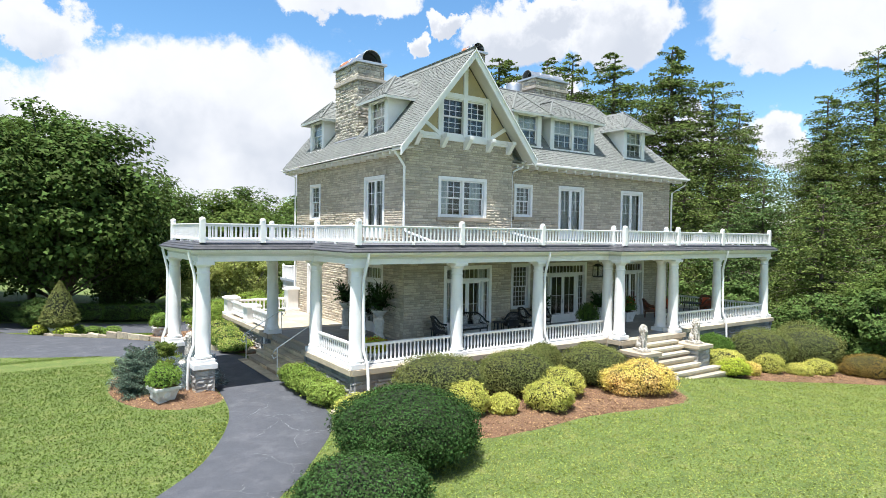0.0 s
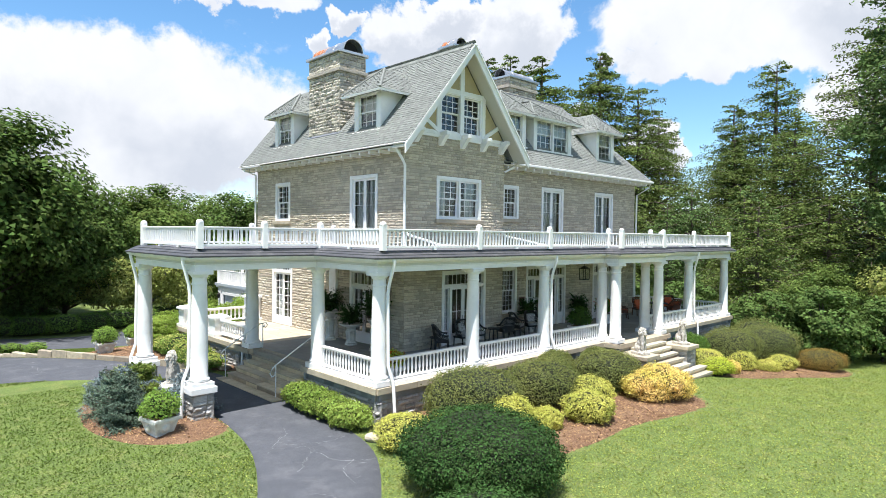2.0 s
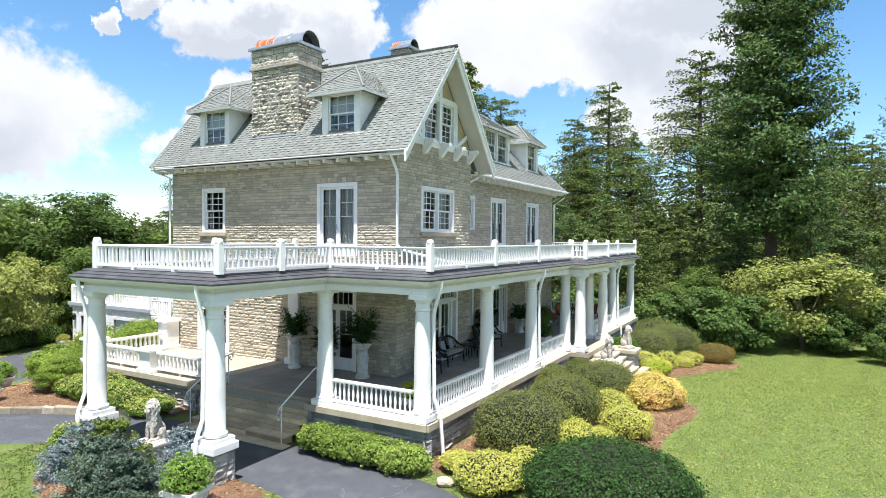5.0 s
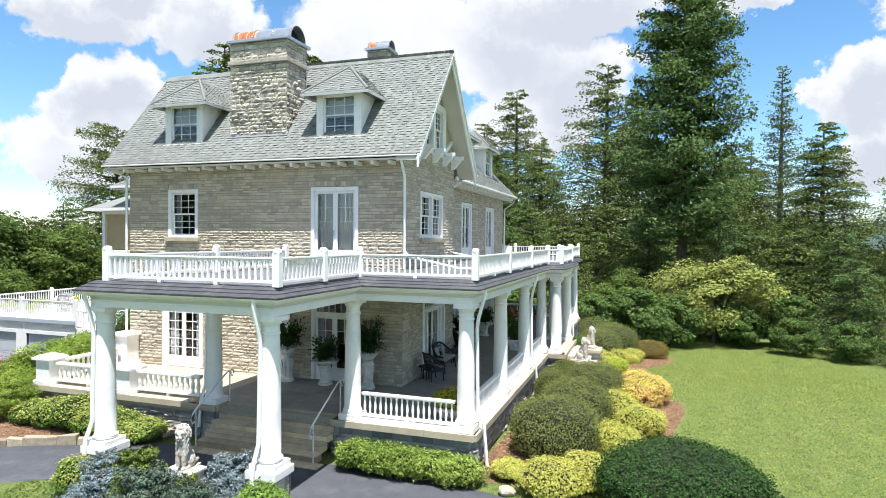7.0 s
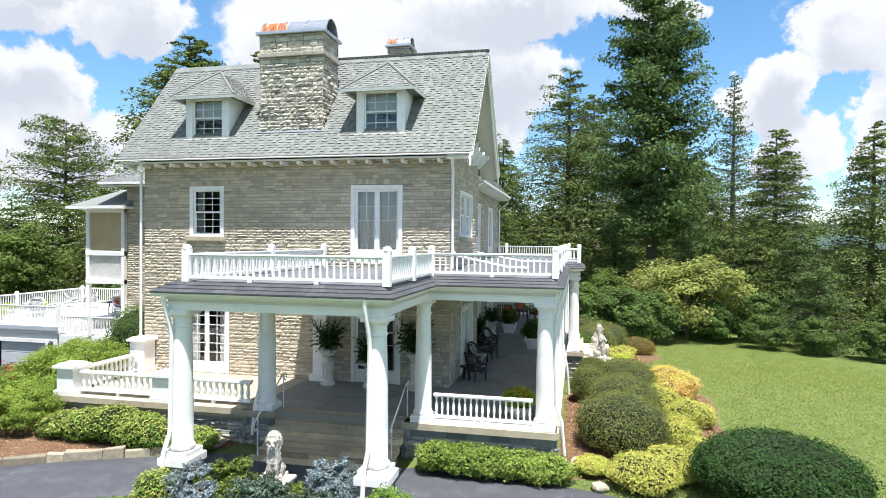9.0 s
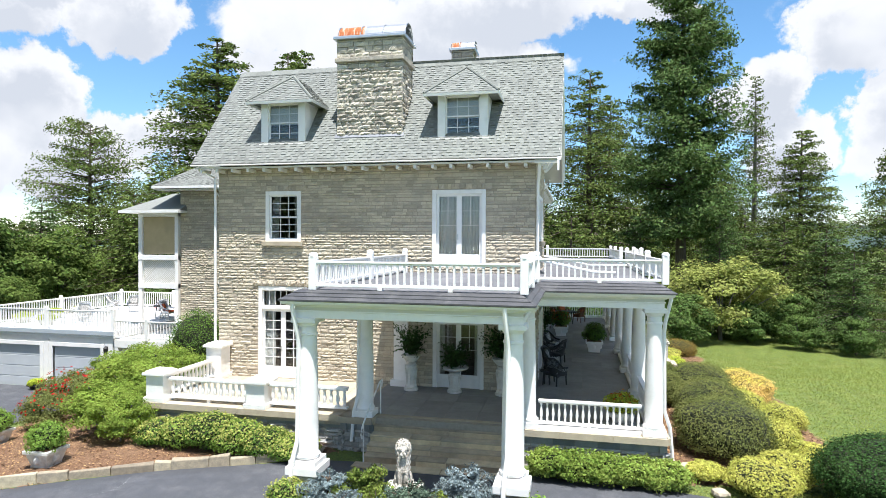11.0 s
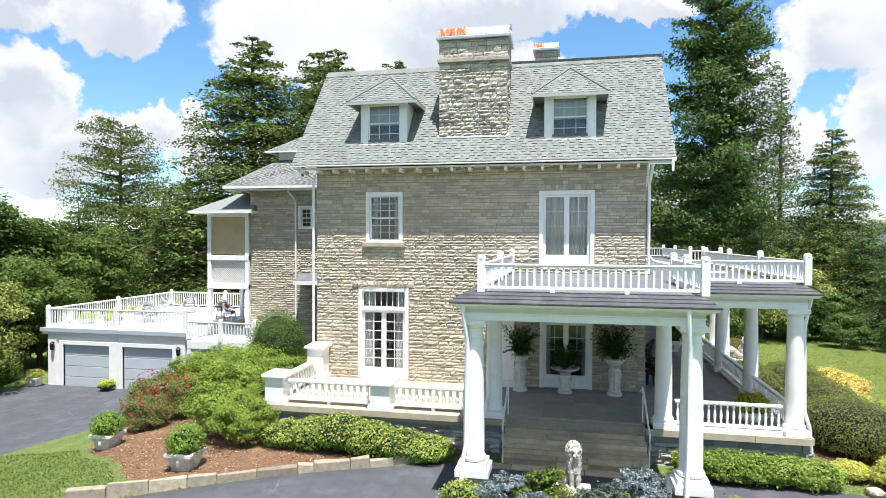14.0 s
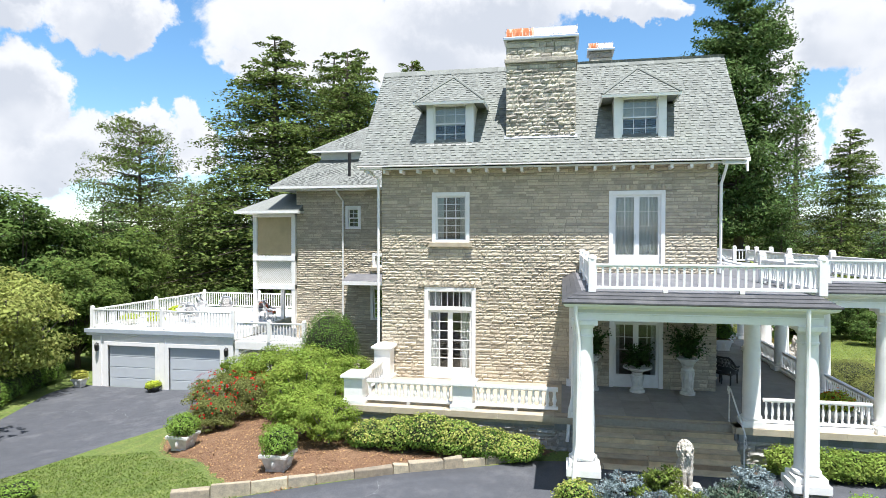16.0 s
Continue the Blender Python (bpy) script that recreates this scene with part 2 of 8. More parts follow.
LUSH = material("lush_grass_blade", (0.135, 0.188, 0.033), 0.75, (0.09, 0.137, 0.023), 1.1, 0.32, island=True, translucent=0.25, stain=(0.17, 0.20, 0.04), stain_scale=0.8, stain_amount=0.5, spec=0.2)
BARK = material("bark", (0.12, 0.095, 0.07), 0.95, (0.07, 0.055, 0.04), 8.0, bump=0.03, bump_scale=14, stretch=(1, 1, 0.25))
PALE_BARK = material("pale_bark", (0.2, 0.18, 0.15), 0.95, (0.13, 0.115, 0.1), 8.0, bump=0.02, bump_scale=14, stretch=(1, 1, 0.25))
CHROME = material("galvanised_metal", (0.62, 0.63, 0.64), 0.35, (0.5, 0.51, 0.52), 5.0, metal=0.9)
LEAD = material("lead", (0.16, 0.17, 0.19), 0.6, (0.24, 0.25, 0.27), 8.0, metal=0.3)
RUST = material("rusted_metal", (0.27, 0.06, 0.012), 0.8, (0.46, 0.15, 0.03), 5.0, bump=0.003, bump_scale=30, stain=(0.70, 0.67, 0.63), stain_amount=1.0, stain_scale=5, stretch=(0.3, 3.0, 0.3))
DARK = material("dark_void", (0.012, 0.012, 0.013), 0.9)
ROOM = material("room_plaster", (0.22, 0.19, 0.15), 0.9)
CURTAIN = material("curtain", (0.72, 0.72, 0.70), 0.9, (0.6, 0.6, 0.58), 9.0, translucent=0.25)
STATUE = material("weathered_cast_stone", (0.68, 0.64, 0.57), 0.9, (0.38, 0.34, 0.28), 14.0, bump=0.05, bump_scale=24, grain=0.3, stain=(0.14, 0.12, 0.09), stain_scale=9, stain_amount=0.6)
POT = material("pale_cast_stone", (0.72, 0.70, 0.65), 0.85, (0.60, 0.58, 0.53), 6.0, bump=0.006, bump_scale=26, stain=(0.3, 0.28, 0.24), stain_scale=3)
IRON = material("black_wicker", (0.014, 0.013, 0.013), 0.6, (0.03, 0.028, 0.026), 40.0, bump=0.004, bump_scale=60)
RED_WICKER = material("brown_wicker", (0.16, 0.06, 0.03), 0.6, (0.1, 0.04, 0.02), 40.0, bump=0.004, bump_scale=60)
ORANGE = material("orange_cushion", (0.62, 0.14, 0.05), 0.9, (0.5, 0.1, 0.04), 6.0)
CUSHION = material("striped_cushion", (0.55, 0.53, 0.5), 0.9, (0.1, 0.1, 0.1), 22.0)
GREY_DOOR = material("grey_painted_panel", (0.50, 0.53, 0.56), 0.5, (0.46, 0.49, 0.52), 1.5, bump=0.001)
BLUE_GREY = material("blue_grey_paint", (0.42, 0.46, 0.50), 0.5, (0.38, 0.42, 0.46), 1.5)
HANDRAIL = material("white_iron", (0.80, 0.80, 0.78), 0.5, (0.72, 0.72, 0.70), 8.0, stain=(0.3, 0.2, 0.14), stain_scale=6)
CLAY = material("sandstone_curb", (0.36, 0.30, 0.21), 0.9, (0.22, 0.19, 0.14), 7.0, 0.4, 0.012, 14, grain=0.2, stain=(0.2, 0.18, 0.15), stain_scale=2)
FOREST = material("far_forest", (0.03, 0.06, 0.045), 0.95, (0.055, 0.085, 0.065), 0.05, bump=4.0, bump_scale=0.06)


def leaf(name, a, b, spread=0.35, tr=0.45, rough=0.75):
    return material(name, a, rough, b, 0.9, spread, island=True, translucent=tr, spec=0.12)


L_BOX = leaf("boxwood_leaf", (0.14, 0.235, 0.042), (0.09, 0.165, 0.03), 0.5)
L_DARK = leaf("yew_leaf", (0.05, 0.098, 0.024), (0.026, 0.058, 0.014), 0.65, 0.2)
L_BRIGHT = leaf("privet_leaf", (0.26, 0.38, 0.075), (0.17, 0.28, 0.05))
L_PRIVET = leaf("hedge_leaf", (0.33, 0.41, 0.09), (0.17, 0.25, 0.045), 0.5)
L_YELLOW = leaf("golden_leaf", (0.62, 0.57, 0.15), (0.44, 0.47, 0.10))
L_PEACH = leaf("copper_gold_leaf", (0.78, 0.55, 0.22), (0.64, 0.56, 0.12), 0.45)
L_OLIVE = leaf("olive_shrub_leaf", (0.225, 0.235, 0.075), (0.145, 0.175, 0.052))
L_RUST = leaf("rusty_shrub_leaf", (0.32, 0.20, 0.055), (0.2, 0.17, 0.045))
L_BLUE = leaf("blue_spruce_needle", (0.30, 0.36, 0.37), (0.125, 0.172, 0.178), 0.6, 0.12)
L_DEEP = leaf("dark_spruce_needle", (0.125, 0.17, 0.115), (0.055, 0.085, 0.06), 0.65, 0.12)
L_ARBOR = leaf("arborvitae_leaf", (0.24, 0.29, 0.06), (0.10, 0.15, 0.03), 0.5, 0.3)
L_HEM = leaf("hemlock_needle", (0.16, 0.20, 0.05), (0.085, 0.125, 0.031), 0.6, 0.3)
L_PINE = leaf("pine_needle", (0.135, 0.195, 0.06), (0.075, 0.125, 0.038), 0.55, 0.33)
L_TREE = leaf("maple_leaf", (0.105, 0.155, 0.034), (0.058, 0.10, 0.022), 0.55, 0.3)
L_LIGHT = leaf("locust_leaf", (0.165, 0.22, 0.05), (0.10, 0.155, 0.036), 0.45)
# darker than the boxwood green, to carry the shade under the trees
L_RHODO = leaf("rhododendron_leaf", (0.12, 0.18, 0.044), (0.065, 0.11, 0.028), 0.55, 0.3)
L_GOLDTREE = leaf("dogwood_leaf", (0.36, 0.38, 0.11), (0.25, 0.29, 0.075), 0.4)
L_AZALEA = leaf("azalea_leaf", (0.30, 0.38, 0.07), (0.19, 0.28, 0.05), 0.4, 0.5)
L_VARI = leaf("variegated_leaf", (0.46, 0.46, 0.13), (0.34, 0.38, 0.10))
L_RED = leaf("red_flower", (0.55, 0.03, 0.02), (0.4, 0.02, 0.02))
L_FLOWER = leaf("orange_flower", (0.6, 0.22, 0.03), (0.5, 0.08, 0.02))
L_CHART = leaf("chartreuse_leaf", (0.55, 0.60, 0.08), (0.42, 0.50, 0.06))

GLASS = bpy.data.materials.new("window_glass")
GLASS.use_nodes = True
gb = GLASS.node_tree.nodes["Principled BSDF"]
gb.inputs["Base Color"].default_value = (0.9, 0.93, 0.93, 1)
gb.inputs["Roughness"].default_value = 0.02
gb.inputs["Transmission Weight"].default_value = 1.0
gb.inputs["IOR"].default_value = 1.5

# ---- builders ----
class Shape:
    """Gathers faces for one mesh."""

    def __init__(self):
        self.v, self.f, self.smooth = [], [], False

    def poly(self, pts):
        i = len(self.v)
        self.v += [tuple(p) for p in pts]
        self.f.append(tuple(range(i, i + len(pts))))
        return self

    def box(self, x0, y0, z0, x1, y1, z1):
        i = len(self.v)
        self.v += [(x, y, z) for z in (z0, z1) for x, y in ((x0, y0), (x1, y0), (x1, y1), (x0, y1))]
        self.f += [tuple(i + k for k in q) for q in ((3, 2, 1, 0), (4, 5, 6, 7), (0, 1, 5, 4), (1, 2, 6, 5), (2, 3, 7, 6), (3, 0, 4, 7))]
        return self

    def slab(self, poly, z0, z1):
        """A flat outline (counter-clockwise) given thickness."""
        i, n = len(self.v), len(poly)
        self.v += [(x, y, z0) for x, y in poly] + [(x, y, z1) for x, y in poly]
        self.f += [tuple(range(i + n - 1, i - 1, -1)), tuple(range(i + n, i + 2 * n))]
        self.f += [(i + k, i + (k + 1) % n, i + n + (k + 1) % n, i + n + k) for k in range(n)]
        return self

    def hull(self, low, high):
        """Two outlines of the same count joined into a closed body."""
        i, n = len(self.v), len(low)
        self.v += [tuple(p) for p in low] + [tuple(p) for p in high]
        self.f += [tuple(range(i + n - 1, i - 1, -1)), tuple(range(i + n, i + 2 * n))]
        self.f += [(i + k, i + (k + 1) % n, i + n + (k + 1) % n, i + n + k) for k in range(n)]
        return self

    def lathe(self, cx, cy, profile, n=16, flat=0.0, squash=1.0):
        i = len(self.v)
        for r, z in profile:
            for k in range(n):
                a = 2 * math.pi * (k + flat) / n
                self.v.append((cx + r * math.cos(a), cy + r * squash * math.sin(a), z))
        m = len(profile)
        for j in range(m - 1):
            for k in range(n):
                a, b = i + j * n + k, i + j * n + (k + 1) % n
                self.f.append((a, b, b + n, a + n))
        self.f += [tuple(range(i + n - 1, i - 1, -1)), tuple(range(i + (m - 1) * n, i + m * n))]
        self.smooth = True
        return self

    def tube(self, pts, r, n=8, r2=None):
        pts = [Vector(p) for p in pts]
        i, m = len(self.v), len(pts)
        for j, p in enumerate(pts):
            d = (pts[min(j + 1, m - 1)] - pts[max(j - 1, 0)]).normalized()
            u = d.cross(Vector((0, 0, 1)) if abs(d.z) < 0.9 else Vector((1, 0, 0))).normalized()
            w = d.cross(u)
            rr = r if r2 is None else r + (r2 - r) * j / (m - 1)
            self.v += [tuple(p + rr * (math.cos(2 * math.pi * k / n) * u + math.sin(2 * math.pi * k / n) * w)) for k in range(n)]
        for j in range(m - 1):
            for k in range(n):
                a, b = i + j * n + k, i + j * n + (k + 1) % n
                self.f.append((a, b, b + n, a + n))
        self.f += [tuple(range(i, i + n)), tuple(range(i + m * n - 1, i + (m - 1) * n - 1, -1))]
        self.smooth = True
        return self

    def band(self, path, profile, closed=False):
        """A moulding: profile points (outward, z) carried along a flat path whose outside is on the right."""
        pts = [Vector((x, y)) for x, y in path]
        n, rows = len(pts), []
        for k, p in enumerate(pts):
            a = pts[k - 1] if (k or closed) else None
            b = pts[(k + 1) % n] if (k < n - 1 or closed) else None
            da = (p - a).normalized() if a is not None else (b - p).normalized()
            db = (b - p).normalized() if b is not None else da
            na, nb = Vector((da.y, -da.x)), Vector((db.y, -db.x))
            nn = (na + nb) / max(0.2, 1 + na.dot(nb))
            rows.append([(p.x + nn.x * o, p.y + nn.y * o, z) for o, z in profile])
        i, m = len(self.v), len(profile)
        for r in rows:
            self.v += r
        for k in range(n if closed else n - 1):
            for j in range(m):
                a, b = i + k * m + j, i + ((k + 1) % n) * m + j
                c, d = i + k * m + (j + 1) % m, i + ((k + 1) % n) * m + (j + 1) % m
                self.f.append((a, b, d, c))
        if not closed:
            self.f += [tuple(range(i, i + m)), tuple(range(i + n * m - 1, i + (n - 1) * m - 1, -1))]
        return self

    def mesh(self, name, mat):
        me = bpy.data.meshes.new(name)
        me.from_pydata(self.v, [], self.f)
        bm = bmesh.new()
        bm.from_mesh(me)
        bmesh.ops.recalc_face_normals(bm, faces=bm.faces)
        bm.to_mesh(me)
        bm.free()
        if self.smooth:
            me.shade_smooth()
            me.set_sharp_from_angle(angle=radians(38))
        me.materials.append(mat)
        return me


def part(name, shape, mat, parent=None, label="", soft=0.0):
    """One mesh object under a thing or a part; a soft edge where wanted."""
    me = shape if isinstance(shape, bpy.types.Mesh) else shape.mesh(name, mat)
    ob = new(name, me)
    if parent is not None:
        ob.parent = parent
    if label:
        ob["label"] = label
    if soft:
        bev = ob.modifiers.new("edge", "BEVEL")
        bev.width, bev.segments, bev.limit_method = soft, 2, "ANGLE"
    return ob


def thing(name, label, category, kind="", group="", at=None):
    ob = new(name)
    if at is not None:
        ob.matrix_world = at
    return tagged(ob, label, category, group, kind)


def solid(name, shape, mat, label, category="", kind="structure", group="", soft=0.0):
    return tagged(part(name, shape, mat, None, "", soft), label, category, group, kind)


def smoothstep(a, b, v):
    t = min(1.0, max(0.0, (v - a) / (b - a)))
    return t * t * (3 - 2 * t)


def ground_z(x, y):
    """The lie of the land: level at the carriage porch, falling to the east and to the garage court."""
    east = 1.65 * smoothstep(2, 26, x) + 0.9 * smoothstep(20, 60, x)
    north = 1.5 * smoothstep(10.5, 24, y) * smoothstep(-22, -3, x)
    z = -max(east * smoothstep(16, 8, y) if y > 8 else east, north)
    return z - 1.2 * smoothstep(60, 160, math.hypot(x, y)) - 0.25 * smoothstep(-12, -30, y)


# ---- walls ----
DECK, EAVE, WALL = 1.0, 8.72, 0.42
HX, HY, BAY, FRONT = 18.2, 11.7, 5.6, 0.77
# openings: (from, to, sill, head)
OPEN_WEST = [(8.4, 9.79, 6.0, 7.83), (1.66, 3.52, 5.15, 7.81), (8.17, 10.07, 1.02, 4.36), (1.7, 3.48, 1.0, 4.0)]
OPEN_BAY = [(1.6, 4.14, 6.05, 7.75), (1.95, 4.5, 1.0, 4.0)]
OPEN_FRONT = [(6.4, 7.55, 6.2, 7.75), (9.3, 11.1, 5.15, 7.81), (13.95, 15.8, 5.15, 7.81), (6.3, 7.5, 1.85, 4.0), (8.2, 11.4, 1.0, 4.0), (13.9, 16.0, 1.0, 4.0)]


def pierced(u0, u1, z0, z1, holes):
    """Rectangles that fill a wall round its openings."""
    us = sorted({u0, u1, *[h[0] for h in holes], *[h[1] for h in holes]})
    out = []
    for a, b in zip(us, us[1:]):
        z = z0
        for h in sorted((h for h in holes if h[0] < b - 1e-6 and h[1] > a + 1e-6), key=lambda h: h[2]):
            if h[2] > z:
                out.append((a, b, z, h[2]))
            z = max(z, h[3])
        if z < z1:
            out.append((a, b, z, z1))
    return out


def wall(name, axis, plane, u0, u1, z0, z1, holes, label, inward=1):
    s = Shape()
    for a, b, c, d in pierced(u0, u1, z0, z1, holes):
        p, q = sorted((plane, plane + inward * WALL))
        if axis == "x":
            s.box(p, a, c, q, b, d)
        else:
            s.box(a, p, c, b, q, d)
    return solid(name, s, MORTAR, label, "wall")


wall_west = wall("wall_west", "x", 0.0, 0.0, HY, -1.6, EAVE, OPEN_WEST, "buff sandstone house wall of coursed rough-faced ashlar")
wall_bay = wall("wall_south_bay", "y", 0.0, WALL, BAY, -1.6, EAVE, OPEN_BAY, "buff sandstone wall under the front gable")
wall_front = wall("wall_south", "y", FRONT, BAY, HX, -1.6, EAVE, OPEN_FRONT, "long buff sandstone front wall behind the porch")
wall_east = wall("wall_east", "x", HX, FRONT + WALL, HY, -2.6, EAVE, [], "buff sandstone end wall", inward=-1)
wall_north = wall("wall_north", "y", HY, WALL, HX - WALL, -2.6, EAVE, [], "plain buff sandstone rear wall", inward=-1)
wall_return = solid("wall_bay_return", Shape().box(BAY - WALL, WALL, -1.6, BAY, FRONT, EAVE).box(BAY - WALL, FRONT, -1.6, BAY, FRONT + WALL, EAVE), MORTAR, "short stone return of the gabled bay", "wall")
solid("floor_upper", Shape().box(WALL, WALL, 4.72, HX - WALL, HY - WALL, 4.9), ROOM, "upper floor inside the house", "floor")
solid("floor_ground", Shape().box(WALL, WALL, 0.8, HX - WALL, HY - WALL, 0.98), ROOM, "ground floor inside the house", "floor")
solid("wall_inner", Shape().box(3.9, 0.9, 0.98, 4.1, HY - 0.5, 4.7).box(4.2, 4.6, 0.98, HX - 0.5, 4.8, 4.7).box(4.4, 0.9, 4.92, 4.6, HY - 0.5, 8.6).box(4.7, 4.6, 4.92, HX - 0.5, 4.8, 8.6), ROOM,
      "plain plastered partition inside the house", "wall")

# ---- roofs ----
PITCH = 1.217          # west and gable slopes
EAVE_X, RIDGE_X, RIDGE_Z = -0.6, 2.85, 13.0
EAVE_Z = RIDGE_Z - PITCH * (RIDGE_X - EAVE_X)
GABLE_Y, NORTH_Y = -0.72, 12.45
FPITCH, FEAVE_Y, FEAVE_Z = 1.13, 0.12, 8.72
TOP_Y = FEAVE_Y + (RIDGE_Z - FEAVE_Z) / FPITCH
EAST_X = 19.0
TOP_X = EAST_X - (TOP_Y - FEAVE_Y)


def roof_slab(name, pts, label, thick=0.1):
    """A roof plane with thickness, its underside boarded white."""
    a, b, c = (Vector(p) for p in pts[:3])
    nrm = (b - a).cross(c - a).normalized()
    if nrm.z < 0:
        nrm = -nrm
    return solid(name, Shape().hull([Vector(p) - nrm * thick for p in pts], pts), SHINGLE, label, "roof")


roof_west = roof_slab("roof_west", [(EAVE_X, GABLE_Y, EAVE_Z), (RIDGE_X, GABLE_Y, RIDGE_Z), (RIDGE_X, NORTH_Y, RIDGE_Z), (EAVE_X, NORTH_Y, EAVE_Z)], "steep grey-green asphalt shingle roof over the gabled end")
gx = 2 * RIDGE_X - EAVE_X
roof_gable = roof_slab("roof_gable_east", [(RIDGE_X, GABLE_Y, RIDGE_Z), (gx, GABLE_Y, EAVE_Z), (gx, 1.0, EAVE_Z), (gx, 4.2, EAVE_Z), (RIDGE_X, NORTH_Y, RIDGE_Z)][:1] + [(gx, GABLE_Y, EAVE_Z), (gx, NORTH_Y, EAVE_Z), (RIDGE_X, NORTH_Y, RIDGE_Z)],
                       "far slope of the front gable roof in grey shingle")
roof_front = roof_slab("roof_south", [(4.2, FEAVE_Y, FEAVE_Z), (EAST_X, FEAVE_Y, FEAVE_Z), (TOP_X, TOP_Y, RIDGE_Z), (4.2, TOP_Y, RIDGE_Z)], "grey-green shingle roof above the long front")
roof_east = roof_slab("roof_east", [(EAST_X, FEAVE_Y, FEAVE_Z), (EAST_X, HY + 0.6, FEAVE_Z), (TOP_X, HY - 3.2, RIDGE_Z), (TOP_X, TOP_Y, RIDGE_Z)], "hipped shingle end of the main roof")
roof_north = roof_slab("roof_north", [(EAST_X, HY + 0.6, FEAVE_Z), (3.0, HY + 0.6, FEAVE_Z), (3.0, HY - 3.2, RIDGE_Z), (TOP_X, HY - 3.2, RIDGE_Z)], "rear shingle slope of the main roof")
solid("roof_top", Shape().box(RIDGE_X + 0.1, TOP_Y - 0.05, RIDGE_Z - 0.12, TOP_X + 0.05, HY - 3.15, RIDGE_Z + 0.02), ROOFING, "flat dark roofing on the crown of the main roof", "roof")
solid("roof_edge", Shape().box(3.2, TOP_Y - 0.08, RIDGE_Z + 0.02, 3.3, TOP_Y + 3.6, RIDGE_Z + 0.12), WHITE, "white painted curb of the flat roof crown", "trim")

# shingle courses, proud of the roof planes
def raw(name, s, mat, parent=None, kind="stuff"):
    me = bpy.data.meshes.new(name)
    me.from_pydata(s.v, [], s.f)
    me.materials.append(mat)
    ob = part(name, me, mat, parent)
    if kind:
        ob["kind"] = kind
    return ob


def shingles(name, parent, origin, along, up, width_at, height, label, mat=None, course=0.132, wide=0.2):
    """Lapped shingle tabs on a plane: origin, unit directions along the eave and up the slope, width_at(v) the (from, to) at height v."""
    mat = mat or SHINGLE
    rnd = random.Random(name)
    s = Shape()
    o, a, u = Vector(origin), Vector(along), Vector(up)
    nrm = a.cross(u).normalized()
    if nrm.z < 0:
        nrm = -nrm
    v, tab = 0.0, 0
    while v < height - 0.02:
        lo, hi = width_at(v)
        lo2, hi2 = width_at(min(height, v + course))
        lo, hi = max(lo, lo2), min(hi, hi2)
        x = lo - rnd.uniform(0, wide)
        while x < hi:
            x0, x1 = max(x, lo), min(x + wide * rnd.uniform(0.5, 1.1), hi)
            x = x + wide if x1 >= hi else x1
            if x1 - x0 > 0.03:
                tab += 1
                t0, drop = (0.007, 0.024)[tab % 2] + rnd.uniform(0, 0.006), rnd.uniform(-0.006, 0.006)
                p = [o + a * (x0 + 0.003) + u * (v + drop), o + a * (x1 - 0.003) + u * (v + drop), o + a * (x1 - 0.003) + u * (v + course * 1.06), o + a * (x0 + 0.003) + u * (v + course * 1.06)]
                q = [p[0] + nrm * t0, p[1] + nrm * t0, p[2] + nrm * 0.005, p[3] + nrm * 0.005]
                i = len(s.v)
                s.v += [tuple(k) for k in (*p[:2], *q)]
                s.f += [(i + 2, i + 3, i + 4, i + 5), (i, i + 1, i + 3, i + 2)]
        v += course
    me = bpy.data.meshes.new(name)
    me.from_pydata(s.v, [], s.f)
    me.materials.append(mat)
    ob = part(name, me, mat, parent, label)
    ob["kind"] = "stuff"
    return ob


up_w = Vector((RIDGE_X - EAVE_X, 0, RIDGE_Z - EAVE_Z))
shingles("shingle_layer", roof_west, (EAVE_X, GABLE_Y - 0.13, EAVE_Z), (0, 1, 0), up_w.normalized(), lambda v: (0, NORTH_Y - GABLE_Y + 0.13), up_w.length, "")
shingles("shingle_layer", roof_gable, (gx, GABLE_Y - 0.13, EAVE_Z), (0, 1, 0), Vector((-up_w.x, 0, up_w.z)).normalized(), lambda v: (0, 8.14), up_w.length, "")
up_f = Vector((0, TOP_Y - FEAVE_Y, RIDGE_Z - FEAVE_Z))
shingles("shingle_layer", roof_front, (4.2, FEAVE_Y, FEAVE_Z), (1, 0, 0), up_f.normalized(), lambda v: (0, EAST_X - 4.2 - (EAST_X - TOP_X) * v / up_f.length), up_f.length, "")
up_e = Vector((TOP_X - EAST_X, 0, RIDGE_Z - FEAVE_Z))
shingles("shingle_layer", roof_east, (EAST_X, FEAVE_Y, FEAVE_Z), (0, 1, 0), up_e.normalized(), lambda v: ((TOP_Y - FEAVE_Y) * v / up_e.length, HY + 0.6 - FEAVE_Y - 3.8 * v / up_e.length), up_e.length, "")

rc = Shape()
yy = GABLE_Y
while yy < NORTH_Y - 0.05:
    ye = min(yy + 0.24, NORTH_Y)
    for sg in (-1, 1):
        w0, w1 = RIDGE_X, RIDGE_X + sg * 0.17
        dz = 0.17 * PITCH
        rc.hull([(w0, yy, RIDGE_Z + 0.03), (w1, yy, RIDGE_Z - dz + 0.045), (w1, ye, RIDGE_Z - dz + 0.035), (w0, ye, RIDGE_Z + 0.03)], [(w0, yy, RIDGE_Z + 0.05), (w1, yy, RIDGE_Z - dz + 0.055), (w1, ye, RIDGE_Z - dz + 0.05), (w0, ye, RIDGE_Z + 0.045)])
    yy = ye
raw("ridge_cap", rc, SHINGLE, roof_west)

